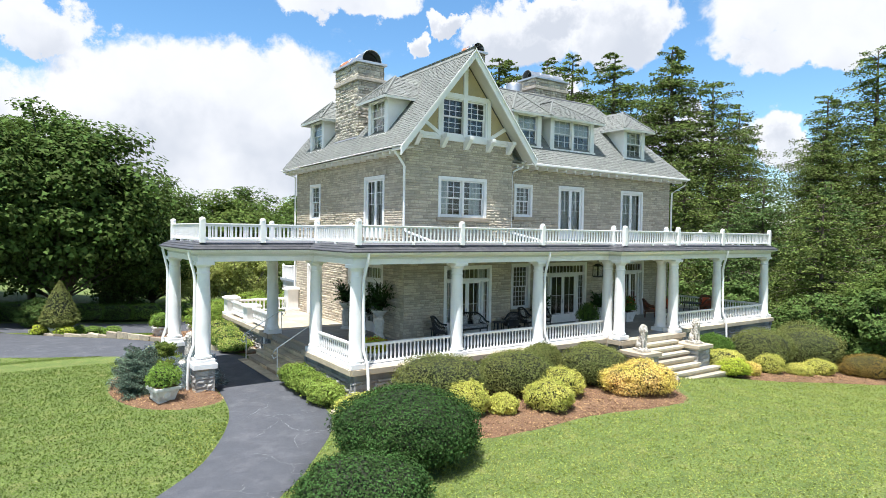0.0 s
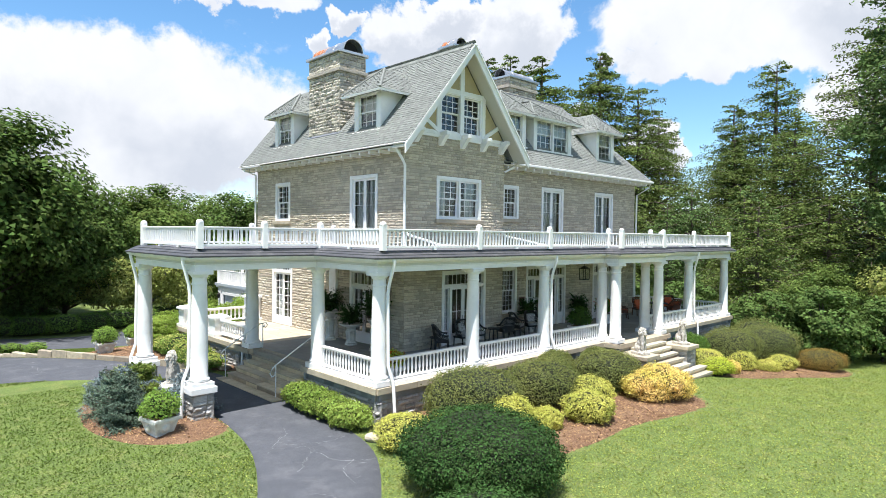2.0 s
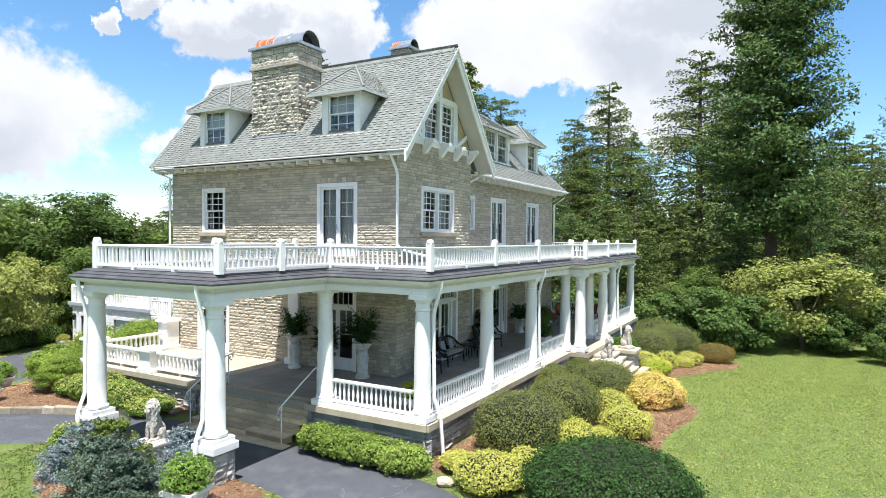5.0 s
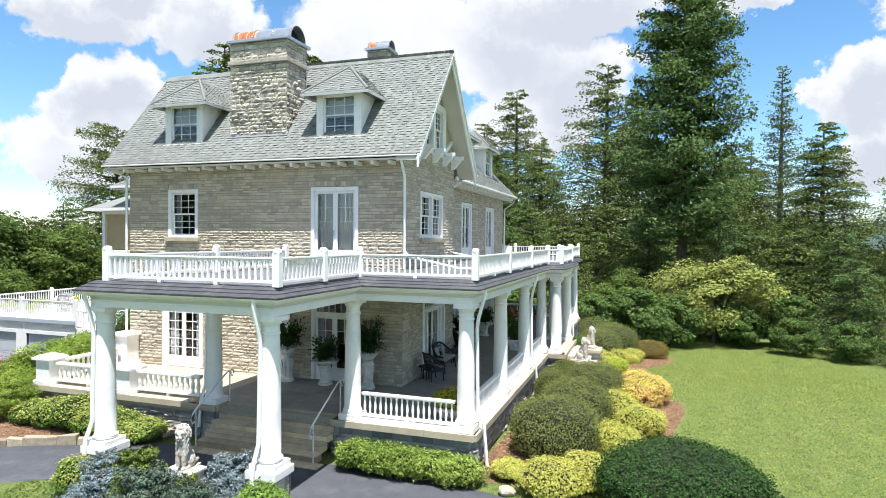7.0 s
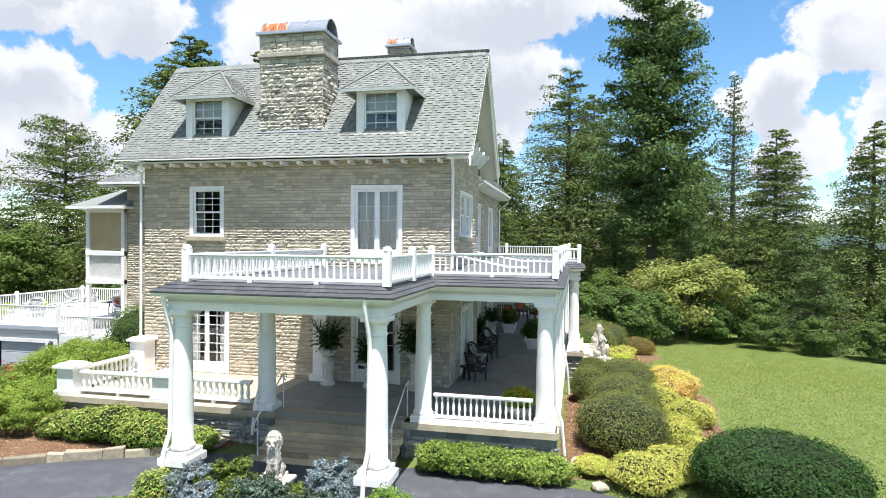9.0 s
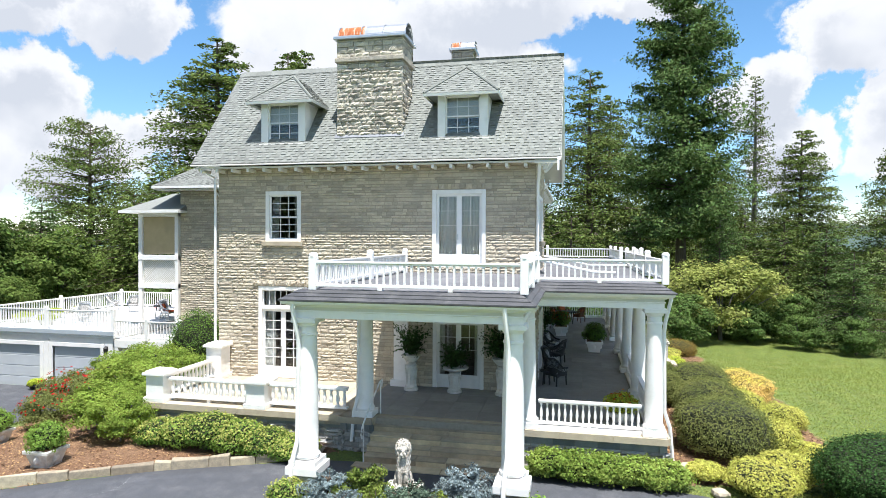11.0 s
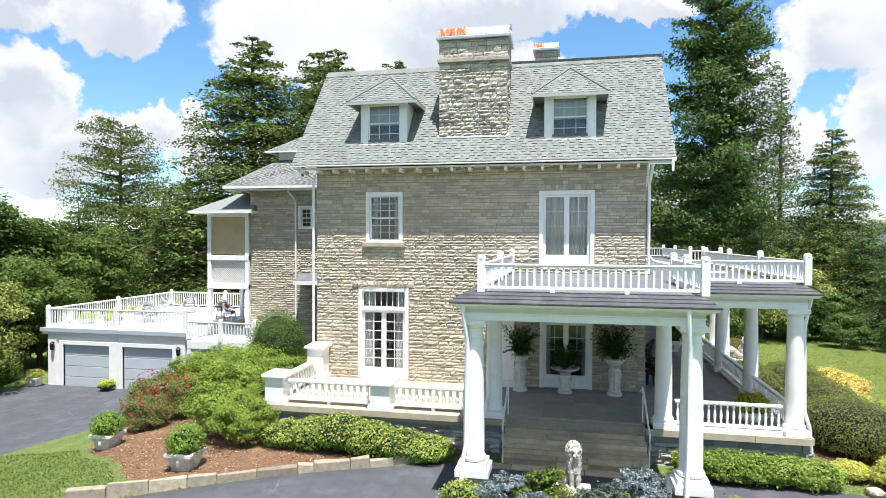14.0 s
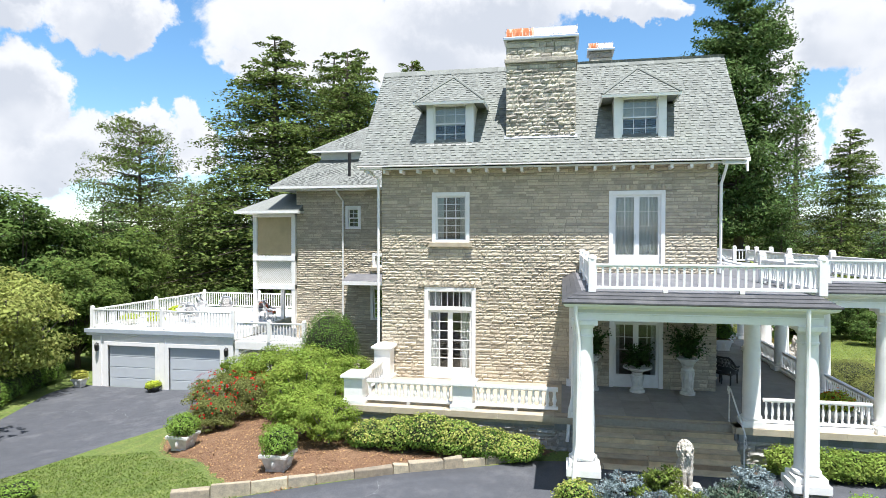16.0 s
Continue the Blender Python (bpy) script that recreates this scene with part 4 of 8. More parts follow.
def chimney(label, x0, y0, x1, y1, z0, neck, top, cap_r, along="y", rust=True):
    t = thing("chimney", label, "chimney")
    rnd = random.Random(label)
    part("core", Shape().box(x0, y0, z0, x1, y1, top), MORTAR, t)
    part("band", Shape().box(x0 - 0.12, y0 - 0.12, neck, x1 + 0.12, y1 + 0.12, neck + 0.16), CHIMNEY_STONE, t, "projecting stone band", 0.02)
    s = Shape()
    stone_courses(s, rnd, x0, y0, z0, x1, y1, neck, 0.14, 0.3, 0.06)
    stone_courses(s, rnd, x0 - 0.02, y0 - 0.02, neck + 0.16, x1 + 0.02, y1 + 0.02, top, 0.17, 0.36, 0.05)
    raw("stonework", s, CHIMNEY_STONE, t)
    part("cap_slab", Shape().box(x0 - 0.16, y0 - 0.16, top, x1 + 0.16, y1 + 0.16, top + 0.12), CHROME, t, "metal flashing cap", 0.02)
    n = 12
    lo, hi = (y0 - 0.1, y1 + 0.1) if along == "y" else (x0 - 0.1, x1 + 0.1)
    cc = (x0 + x1) / 2 if along == "y" else (y0 + y1) / 2
    cuts = [lo, lo + (hi - lo) * 0.6, hi] if rust else [lo, hi]
    for k in range(len(cuts) - 1):
        b = Shape()
        a0, a1 = cuts[k], cuts[k + 1]
        for rr, flip in ((cap_r, False), (cap_r - 0.025, True)):
            i = len(b.v)
            for u in (a0, a1):
                for q in range(n + 1):
                    an = math.pi * q / n
                    p = (cc + rr * math.cos(an), u, top + 0.12 + rr * math.sin(an) * 1.05)
                    b.v.append(p if along == "y" else (p[1], p[0], p[2]))
            b.f += [(i + q, i + q + 1, i + n + 2 + q, i + n + 1 + q) for q in range(n)]
        part("barrel_cowl", b, CHROME if (k == 0 or not rust) else RUST, t, "half-round metal chimney cowl" if k == 0 else "rust-streaked end of the cowl")
    # near-black disc set in the opening, in place of the cowl's inner shade
    disc = [(cc + (cap_r - 0.03) * math.cos(math.pi * q / n), top + 0.13 + (cap_r - 0.03) * math.sin(math.pi * q / n)) for q in range(n + 1)]
    part("inner_baffle", Shape().hull([((p, lo + 0.3, q) if along == "y" else (lo + 0.3, p, q)) for p, q in disc], [((p, lo + 0.33, q) if along == "y" else (lo + 0.33, p, q)) for p, q in disc]), DARK, t, "black disc that paints the shade inside the cowl")
    part("flue", Shape().box(x0 + 0.15, y0 + 0.15, top + 0.1, x1 - 0.15, y1 - 0.15, top + 0.2), DARK, t)
    for q in (0.0, 0.33, 0.66, 1.0):
        u = lo + (hi - lo) * q
        pts = [(cc + (cap_r + 0.012) * math.cos(math.pi * k / 10), u, top + 0.12 + (cap_r + 0.012) * 1.05 * math.sin(math.pi * k / 10)) for k in range(11)]
        part("strap", Shape().tube(pts if along == "y" else [(p[1], p[0], p[2]) for p in pts], 0.02, 6), CHROME, t)
    return t


chimney("broad rough stone chimney with a rusted barrel cowl", 0.22, 4.72, 1.52, 7.05, 8.9, 12.42, 13.22, 0.5)
chimney("small stone chimney with a rusted barrel cowl behind the ridge", 5.5, 3.1, 6.3, 3.92, 12.2, 13.6, 14.25, 0.34)
chimney("stone chimney with a plain metal barrel cowl", 10.9, 4.3, 13.2, 5.5, 12.6, 13.5, 14.05, 0.4, "x", False)
solid("roof_vent", Shape().lathe(10.1, 5.2, [(0.45, 12.9), (0.45, 13.7), (0.42, 13.75), (0.1, 13.78)], 16), CHROME, "round grey metal roof vent on the crown of the roof", "vent", kind="")
solid("chimney_flashing", Shape().hull([(0.14, 4.6, 9.70), (0.14, 7.17, 9.70), (0.24, 7.17, 9.83), (0.24, 4.6, 9.83)], [(0.12, 4.6, 9.73), (0.12, 7.17, 9.73), (0.22, 7.17, 9.86), (0.22, 4.6, 9.86)]), LEAD, "lead flashing at the foot of the chimney", "flashing")

# ---- porch, carriage porch and terrace ----
COL_X, COL_Y = -3.75, -3.35
OUT_Y, F_X, G_X, Z_X = -4.02, 8.22, 11.92, 21.0
A_X, A_Y, B_Y = -7.68, 4.60, -0.05
SOFFIT = 4.33
DECK_OUT = [(-3.95, 11.85), (-3.95, 5.3), (-4.05, 5.3), (-4.05, 4.3), (-3.65, 4.3), (-3.65, 0.42), (-4.05, 0.42), (-4.05, -3.68), (7.85, -3.68), (7.85, -4.42), (12.3, -4.42), (12.3, -3.68), (21.4, -3.68), (21.4, 7.0)]

solid("porch_floor", Shape().box(-3.9, -3.5, 0.7, 0.0, 11.7, 0.985).box(0.0, -3.5, 0.7, HX, 0.0, 0.985).box(BAY, 0.0, 0.7, HX, FRONT, 0.985).box(HX, -3.5, 0.7, 21.3, 7.0, 0.985).box(8.0, -4.4, 0.7, 12.2, -3.5, 0.985),
      MORTAR, "bed of the stone-paved porch floor", "floor")
# base walls under the edge of the floor
base_wall = solid("porch_base", Shape().band(DECK_OUT, [(-0.45, -2.6), (-0.12, -2.6), (-0.12, 0.82), (-0.45, 0.82)]), MORTAR, "grey rough stone base wall of the porch", "wall")
cop = thing("porch_coping", "buff stone coping slabs along the edge of the porch floor", "coping", "structure")
for (xa, ya), (xb, yb) in zip(DECK_OUT, DECK_OUT[1:]):
    d = Vector((xb - xa, yb - ya))
    n = max(1, round(d.length / 1.5))
    for k in range(n):
        a, b = Vector((xa, ya)) + d * (k / n), Vector((xa, ya)) + d * ((k + 1) / n)
        e = d.normalized()
        o = Vector((e.y, -e.x))
        a2, b2 = a + e * (0.004 if k else (0 if d.length < 1 else 0.0)), b - e * 0.004
        q = [a2 + o * 0.06, b2 + o * 0.06, b2 - o * 0.48, a2 - o * 0.48]
        part("coping_slab", Shape().slab([(p.x, p.y) for p in q], 0.825, 1.0 + (k % 2) * 0.002), COPING, cop)

# ---- columns ----
COLUMN = [(0.26, 0.17), (0.275, 0.20), (0.275, 0.25), (0.25, 0.28), (0.232, 0.33), (0.23, 0.9), (0.222, 1.6), (0.206, 2.3), (0.192, 2.72), (0.215, 2.73), (0.215, 2.77), (0.192, 2.78), (0.192, 2.92), (0.215, 2.93), (0.25, 3.0), (0.25, 3.02)]


def column(x, y, z0, z1, label):
    t = thing("column", label, "column", "", "porch columns", at=pose(x, y, z0))
    h = z1 - z0
    k = (h - 0.1) / 3.02
    part("shaft", Shape().lathe(0, 0, [(r, z * k if z > 0.4 else z) for r, z in COLUMN], 28), WHITE, t)
    part("plinth", Shape().box(-0.295, -0.295, 0, 0.295, 0.295, 0.17), WHITE, t, "", 0.012)
    part("abacus", Shape().box(-0.28, -0.28, h - 0.11, 0.28, 0.28, h), WHITE, t, "", 0.01)
    return t


row_label = "white painted Tuscan porch column on a square plinth"
for x in (COL_X, 0.22, 4.16, F_X, G_X, 16.47, Z_X):
    column(x, COL_Y, 1.0, SOFFIT, row_label)
for x in (F_X, G_X):
    column(x, OUT_Y, 1.0, SOFFIT, "white column at the head of the front steps")
column(Z_X, 2.4, 1.0, SOFFIT, "white column at the far end of the porch")
column(COL_X, -0.06, 1.0, SOFFIT, "white column beside the carriage porch steps")
column(COL_X, A_Y, 1.0, SOFFIT, "white column beside the carriage porch steps")


def pier(x, y):
    """Carriage porch column on a stone pier."""
    t = thing("column_pier", "grey rough stone pier that carries a carriage porch column", "pier", "", "carriage porch piers")
    z = ground_z(x, y) - 0.2
    part("core", Shape().box(x - 0.29, y - 0.29, z, x + 0.29, y + 0.29, 0.83), MORTAR, t)
    s = Shape()
    stone_courses(s, random.Random(x + y), x - 0.29, y - 0.29, z, x + 0.29, y + 0.29, 0.83, 0.14, 0.3, 0.045)
    raw("stonework", s, BASE_STONE, t)
    c = thing("column", "tall white carriage porch column on a stepped white base", "column", "", "carriage porch columns", at=pose(x, y, 0.83))
    part("base_block", Shape().box(-0.38, -0.38, 0, 0.38, 0.38, 0.18), WHITE, c, "", 0.015)
    part("base_step", Shape().box(-0.32, -0.32, 0.18, 0.32, 0.32, 0.31), WHITE, c, "", 0.012)
    h = SOFFIT - 0.83
    k = (h - 0.29) / 3.02
    part("shaft", Shape().lathe(0, 0, [(r * 1.04, 0.20 + (z * k if z > 0.4 else z * 0.8)) for r, z in COLUMN], 28), WHITE, c)
    part("abacus", Shape().box(-0.29, -0.29, h - 0.11, 0.29, 0.29, h), WHITE, c, "", 0.01)


pier(A_X, B_Y)
pier(A_X, A_Y)
t = thing("pilaster", "flat white pilaster against the house wall under the carriage porch", "pilaster", "structure")
part("shaft", Shape().box(-0.14, 4.35, 1.0, 0.0, 4.85, SOFFIT), WHITE, t, "", 0.01)
part("base", Shape().box(-0.24, 4.26, 1.0, 0.0, 4.94, 1.22), WHITE, t, "", 0.012)

# ---- entablature and flat roofs ----
BEAM = [(0.0, A_Y), (A_X, A_Y), (A_X, B_Y), (COL_X, B_Y), (COL_X, COL_Y), (F_X, COL_Y), (F_X, OUT_Y), (G_X, OUT_Y), (G_X, COL_Y), (Z_X, COL_Y), (Z_X, 6.5)]
ent = thing("porch_entablature", "white painted entablature and cornice round the porch", "entablature", "structure")
part("beam", Shape().band(BEAM, [(-0.22, SOFFIT), (0.22, SOFFIT), (0.22, SOFFIT + 0.14), (0.245, SOFFIT + 0.15), (0.245, SOFFIT + 0.175), (-0.22, SOFFIT + 0.175)]), WHITE, ent)
part("frieze", Shape().band(BEAM, [(-0.2, SOFFIT + 0.175), (0.22, SOFFIT + 0.175), (0.22, SOFFIT + 0.25), (-0.2, SOFFIT + 0.25)]), CREAM, ent, "off-white frieze")
part("cornice", Shape().band(BEAM, [(-0.1, SOFFIT + 0.25), (0.25, SOFFIT + 0.25), (0.29, SOFFIT + 0.28), (0.36, SOFFIT + 0.30), (0.42, SOFFIT + 0.315), (0.45, SOFFIT + 0.345), (0.465, SOFFIT + 0.385), (-0.1, SOFFIT + 0.387)]), WHITE, ent)
part("drip_edge", Shape().band(BEAM, [(-0.05, SOFFIT + 0.389), (0.48, SOFFIT + 0.387), (0.495, SOFFIT + 0.40), (0.495, SOFFIT + 0.43), (0.38, SOFFIT + 0.485), (0.38, SOFFIT + 0.505), (0.27, SOFFIT + 0.555), (0.27, SOFFIT + 0.575), (0.16, SOFFIT + 0.625), (-0.05, SOFFIT + 0.628)]), EDGE, ent, "dark sloping roof edge")
part("beam_inner", Shape().box(COL_X, A_Y - 0.24, SOFFIT, 0.0, A_Y + 0.24, SOFFIT + 0.4).box(COL_X - 0.22, B_Y, SOFFIT, COL_X + 0.22, A_Y, SOFFIT + 0.4), WHITE, ent)
rz = 4.86
solid("ceiling_porch", Shape().box(COL_X + 0.22, COL_Y + 0.2, SOFFIT + 0.28, -0.005, A_Y, SOFFIT + 0.34).box(-0.005, COL_Y + 0.2, SOFFIT + 0.28, Z_X - 0.2, -0.005, SOFFIT + 0.34).box(BAY + 0.005, -0.005, SOFFIT + 0.28, HX, FRONT - 0.005, SOFFIT + 0.34)
      .box(F_X + 0.2, OUT_Y + 0.2, SOFFIT + 0.28, G_X - 0.2, COL_Y + 0.2, SOFFIT + 0.34).box(A_X + 0.22, B_Y + 0.2, SOFFIT + 0.28, COL_X - 0.22, A_Y - 0.24, SOFFIT + 0.34).box(HX + 0.005, -0.005, SOFFIT + 0.28, Z_X - 0.2, 6.5, SOFFIT + 0.34),
      CREAM, "pale painted board ceiling of the porch", "ceiling")


def strips(s, x0, y0, x1, y1, z, along, wide=0.9):
    """Lapped roofing strips."""
    lo, hi = (y0, y1) if along == "x" else (x0, x1)
    u = lo
    k = 0
    while u < hi:
        v = min(u + wide, hi)
        zz = z + 0.004 * (k % 2)
        if along == "x":
            s.box(x0, u + 0.002, z - 0.1, x1, v - 0.002, zz)
        else:
            s.box(u + 0.002, y0, z - 0.1, v - 0.002, y1, zz)
        u, k = v, k + 1


rs = Shape()
strips(rs, A_X - 0.06, B_Y - 0.06, -0.005, A_Y + 0.06, rz + 0.1, "x")
strips(rs, COL_X - 0.06, COL_Y - 0.06, -0.005, B_Y - 0.06, rz + 0.1, "x")
strips(rs, -0.005, COL_Y - 0.06, Z_X + 0.06, -0.01, rz + 0.1, "x")
rs.box(BAY + 0.01, -0.01, rz, Z_X + 0.06, FRONT - 0.01, rz + 0.1).box(HX + 0.01, FRONT, rz, Z_X + 0.06, 6.5, rz + 0.1).box(F_X - 0.06, OUT_Y - 0.06, rz, G_X + 0.06, COL_Y - 0.06, rz + 0.102)
solid("porch_roof", rs, ROOFING, "flat grey roll roofing over the porch, used as a balcony", "roof")

# ---- railings ----
SQUARE_BAL = Shape().box(-0.022, -0.022, 0.0, 0.022, 0.022, 0.50).mesh("baluster", WHITE)
TURNED_BAL = Shape().lathe(0, 0, [(0.030, 0.0), (0.030, 0.09), (0.022, 0.11), (0.036, 0.18), (0.040, 0.26), (0.028, 0.42), (0.020, 0.49), (0.030, 0.53), (0.030, 0.60)], 8).mesh("baluster", WHITE)
FAT_BAL = Shape().lathe(0, 0, [(0.055, 0.0), (0.055, 0.06), (0.035, 0.09), (0.065, 0.2), (0.06, 0.28), (0.036, 0.42), (0.05, 0.46), (0.055, 0.52)], 8).mesh("baluster", WHITE)


def railing(label, a, b, z, top, bal, step, group, rail_w=0.06, rail_h=0.05, scale=1.0, low=0.06):
    """Top and bottom rail with balusters between two points."""
    d = Vector((b[0] - a[0], b[1] - a[1]))
    L = d.length
    t = thing("railing", label, "railing", "", group, at=Matrix.Translation((a[0], a[1], z)) @ Matrix.Rotation(math.atan2(d.y, d.x), 4, "Z"))
    part("top_rail", Shape().box(0, -rail_w, top - rail_h, L, rail_w, top).box(0, -rail_w * 0.6, top - rail_h - 0.03, L, rail_w * 0.6, top - rail_h), WHITE, t, "", 0.01)
    part("bottom_rail", Shape().box(0, -rail_w * 0.8, low, L, rail_w * 0.8, low + 0.07), WHITE, t, "", 0.008)
    n = max(2, int(L / step))
    h0 = max(v.co.z for v in bal.vertices)
    for k in range(n):
        o = part("baluster", bal, WHITE, t)
        o.location = (L * (k + 0.5) / n, 0, low + 0.06)
        o.scale = (1, 1, (top - rail_h - low - 0.08) / h0)
    m = int(L / 2.2)
    for k in range(m):
        part("block", Shape().box(L * (k + 1) / (m + 1) - 0.05, -0.05, 0.0, L * (k + 1) / (m + 1) + 0.05, 0.05, low), WHITE, t)
    return t


def post(x, y, z, h, group="balcony posts", w=0.085):
    t = thing("railing_post", "square white newel post with a rounded cap on the balcony", "post", "", group, at=pose(x, y, z))
    part("shaft", Shape().box(-w, -w, 0, w, w, h - 0.1), WHITE, t, "", 0.008)
    part("cap", Shape().lathe(0, 0, [(w * 1.15, h - 0.1), (w * 1.2, h - 0.06), (w * 0.95, h - 0.02), (w * 0.4, h)], 12), WHITE, t)
    return t


UPZ = rz + 0.105
UP = [(0.0, 4.43), (-7.77, 4.43), (-7.77, -0.28), (-3.82, -0.28), (-3.82, -3.60), (8.24, -3.60), (8.24, -4.22), (11.88, -4.22), (11.88, -3.60), (20.93, -3.60), (20.93, 5.5)]
MID = {0: [0.5], 2: [0.5], 4: [4.04 / 12.06, 7.93 / 12.06], 8: [0.505], 9: [0.45]}
for k in range(len(UP) - 1):
    (xa, ya), (xb, yb) = UP[k], UP[k + 1]
    stops = [0.0] + MID.get(k, []) + [1.0]
    for s0, s1 in zip(stops, stops[1:]):
        pa, pb = (xa + (xb - xa) * s0, ya + (yb - ya) * s0), (xa + (xb - xa) * s1, ya + (yb - ya) * s1)
        railing("white balcony railing of square balusters on the porch roof", pa, pb, UPZ, 0.63, SQUARE_BAL, 0.155, "balcony railings", 0.045, 0.045)
        post(pb[0], pb[1], UPZ - 0.01, 0.84)
post(-0.2, 4.43, UPZ - 0.01, 0.84)

LOW = [((COL_X, -0.36), (COL_X, COL_Y + 0.3)), ((COL_X + 0.3, COL_Y), (-0.08, COL_Y)), ((0.52, COL_Y), (3.86, COL_Y)), ((4.46, COL_Y), (7.9, COL_Y)), ((G_X + 0.3, COL_Y), (16.17, COL_Y)), ((16.77, COL_Y), (20.7, COL_Y)), ((Z_X, COL_Y + 0.3), (Z_X, 2.1))]
for a, b in LOW:
    railing("white porch railing with slender turned balusters on a stone edge", a, b, 1.0, 0.76, TURNED_BAL, 0.15, "porch railings", 0.07, 0.06, low=0.1)
    d = (Vector(b) - Vector(a)).normalized()
    o = Vector((d.y, -d.x))
    part_board = Shape().hull([(a[0] + o.x * 0.14, a[1] + o.y * 0.14, 1.002), (b[0] + o.x * 0.14, b[1] + o.y * 0.14, 1.002), (b[0] - o.x * 0.14, b[1] - o.y * 0.14, 1.002), (a[0] - o.x * 0.14, a[1] - o.y * 0.14, 1.002)],
                              [(a[0] + o.x * 0.14, a[1] + o.y * 0.14, 1.07), (b[0] + o.x * 0.14, b[1] + o.y * 0.14, 1.07), (b[0] - o.x * 0.14, b[1] - o.y * 0.14, 1.07), (a[0] - o.x * 0.14, a[1] - o.y * 0.14, 1.07)])
    solid("rail_kerb", part_board, WHITE, "white painted kerb under the porch railing", "trim")


# terrace with heavy pedestals
def pedestal(x, y, h=0.98, w=0.3):
    t = thing("pedestal", "square white pedestal with a moulded cap on the terrace", "pedestal", "", "terrace pedestals", at=pose(x, y, 1.0))
    part("shaft", Shape().box(-w, -w, 0.14, w, w, h - 0.16), WHITE, t, "", 0.012)
    part("base", Shape().box(-w - 0.07, -w - 0.07, 0, w + 0.07, w + 0.07, 0.14), WHITE, t, "", 0.015)
    part("cap", Shape().box(-w - 0.09, -w - 0.09, h - 0.16, w + 0.09, w + 0.09, h - 0.07).hull([(-w - 0.06, -w - 0.06, h - 0.07), (w + 0.06, -w - 0.06, h - 0.07), (w + 0.06, w + 0.06, h - 0.07), (-w - 0.06, w + 0.06, h - 0.07)],
                                                                                           [(-w + 0.05, -w + 0.05, h), (w - 0.05, -w + 0.05, h), (w - 0.05, w - 0.05, h), (-w + 0.05, w - 0.05, h)]), WHITE, t, "", 0.015)


TX = -3.62
for x, y, h in ((TX, 11.45, 0.98), (TX, 8.02, 0.9), (-0.36, 11.5, 1.3)):
    pedestal(x, y, h)
for a, b in (((TX, 11.1), (TX, 8.4)), ((TX, 7.68), (TX, 5.2)), ((TX + 0.38, 11.5), (-0.75, 11.5))):
    railing("white terrace balustrade with stout turned balusters", a, b, 1.0, 0.74, FAT_BAL, 0.2, "terrace balustrades", 0.1, 0.08, low=0.1)

# ---- steps ----
def stairs_west():
    t = thing("side_steps", "five broad buff stone steps up to the porch from the drive", "steps")
    rnd = random.Random(5)
    for k in range(5):
        z1 = 0.99 - 0.185 * k
        x1 = -3.66 - 0.31 * k + (0.02 if k == 0 else 0)
        y = 0.42 if k < 4 else 0.2
        end = 4.28 if k < 4 else 4.5
        while y < end - 0.05:
            w = min(rnd.uniform(0.8, 2.2), end - y)
            if end - y - w < 0.4:
                w = end - y
            zt = z1 - 0.185
            part("tread", Shape().box(x1 - 0.35, y + 0.008, zt - 0.045, x1 + 0.02, y + w - 0.008, zt + rnd.uniform(-0.003, 0.003)), STEP_STONE, t, "", 0.012)
            part("riser", Shape().box(x1 - 0.29, y + 0.004, zt - 0.21, x1 - 0.02, y + w - 0.004, zt - 0.05), RISER_STONE, t)
            y += w
    for y in (0.45, 4.22):
        h = thing("handrail", "white wrought-iron handrail with a scrolled end", "handrail", "", "step handrails")
        x0, x1 = -3.5, -5.0
        part("rail", Shape().tube([(x0, y, 1.95), (x0 - 0.15, y, 1.93), (x1, y, 1.15), (x1 - 0.12, y, 1.05), (x1 - 0.2, y, 0.9), (x1 - 0.13, y, 0.78), (x1 - 0.03, y, 0.82), (x1 - 0.04, y, 0.93)], 0.022, 8), HANDRAIL, h)
        part("scroll", Shape().tube([(x0, y, 1.95), (x0 + 0.12, y, 1.97), (x0 + 0.17, y, 1.86), (x0 + 0.1, y, 1.77), (x0 + 0.02, y, 1.82), (x0 + 0.05, y, 1.9)], 0.02, 8), HANDRAIL, h)
        part("post", Shape().tube([(x0 - 0.02, y, 1.0), (x0 - 0.02, y, 1.95)], 0.02, 8), HANDRAIL, h)
        part("post", Shape().tube([(x1, y, 0.1), (x1, y, 1.15)], 0.02, 8), HANDRAIL, h)


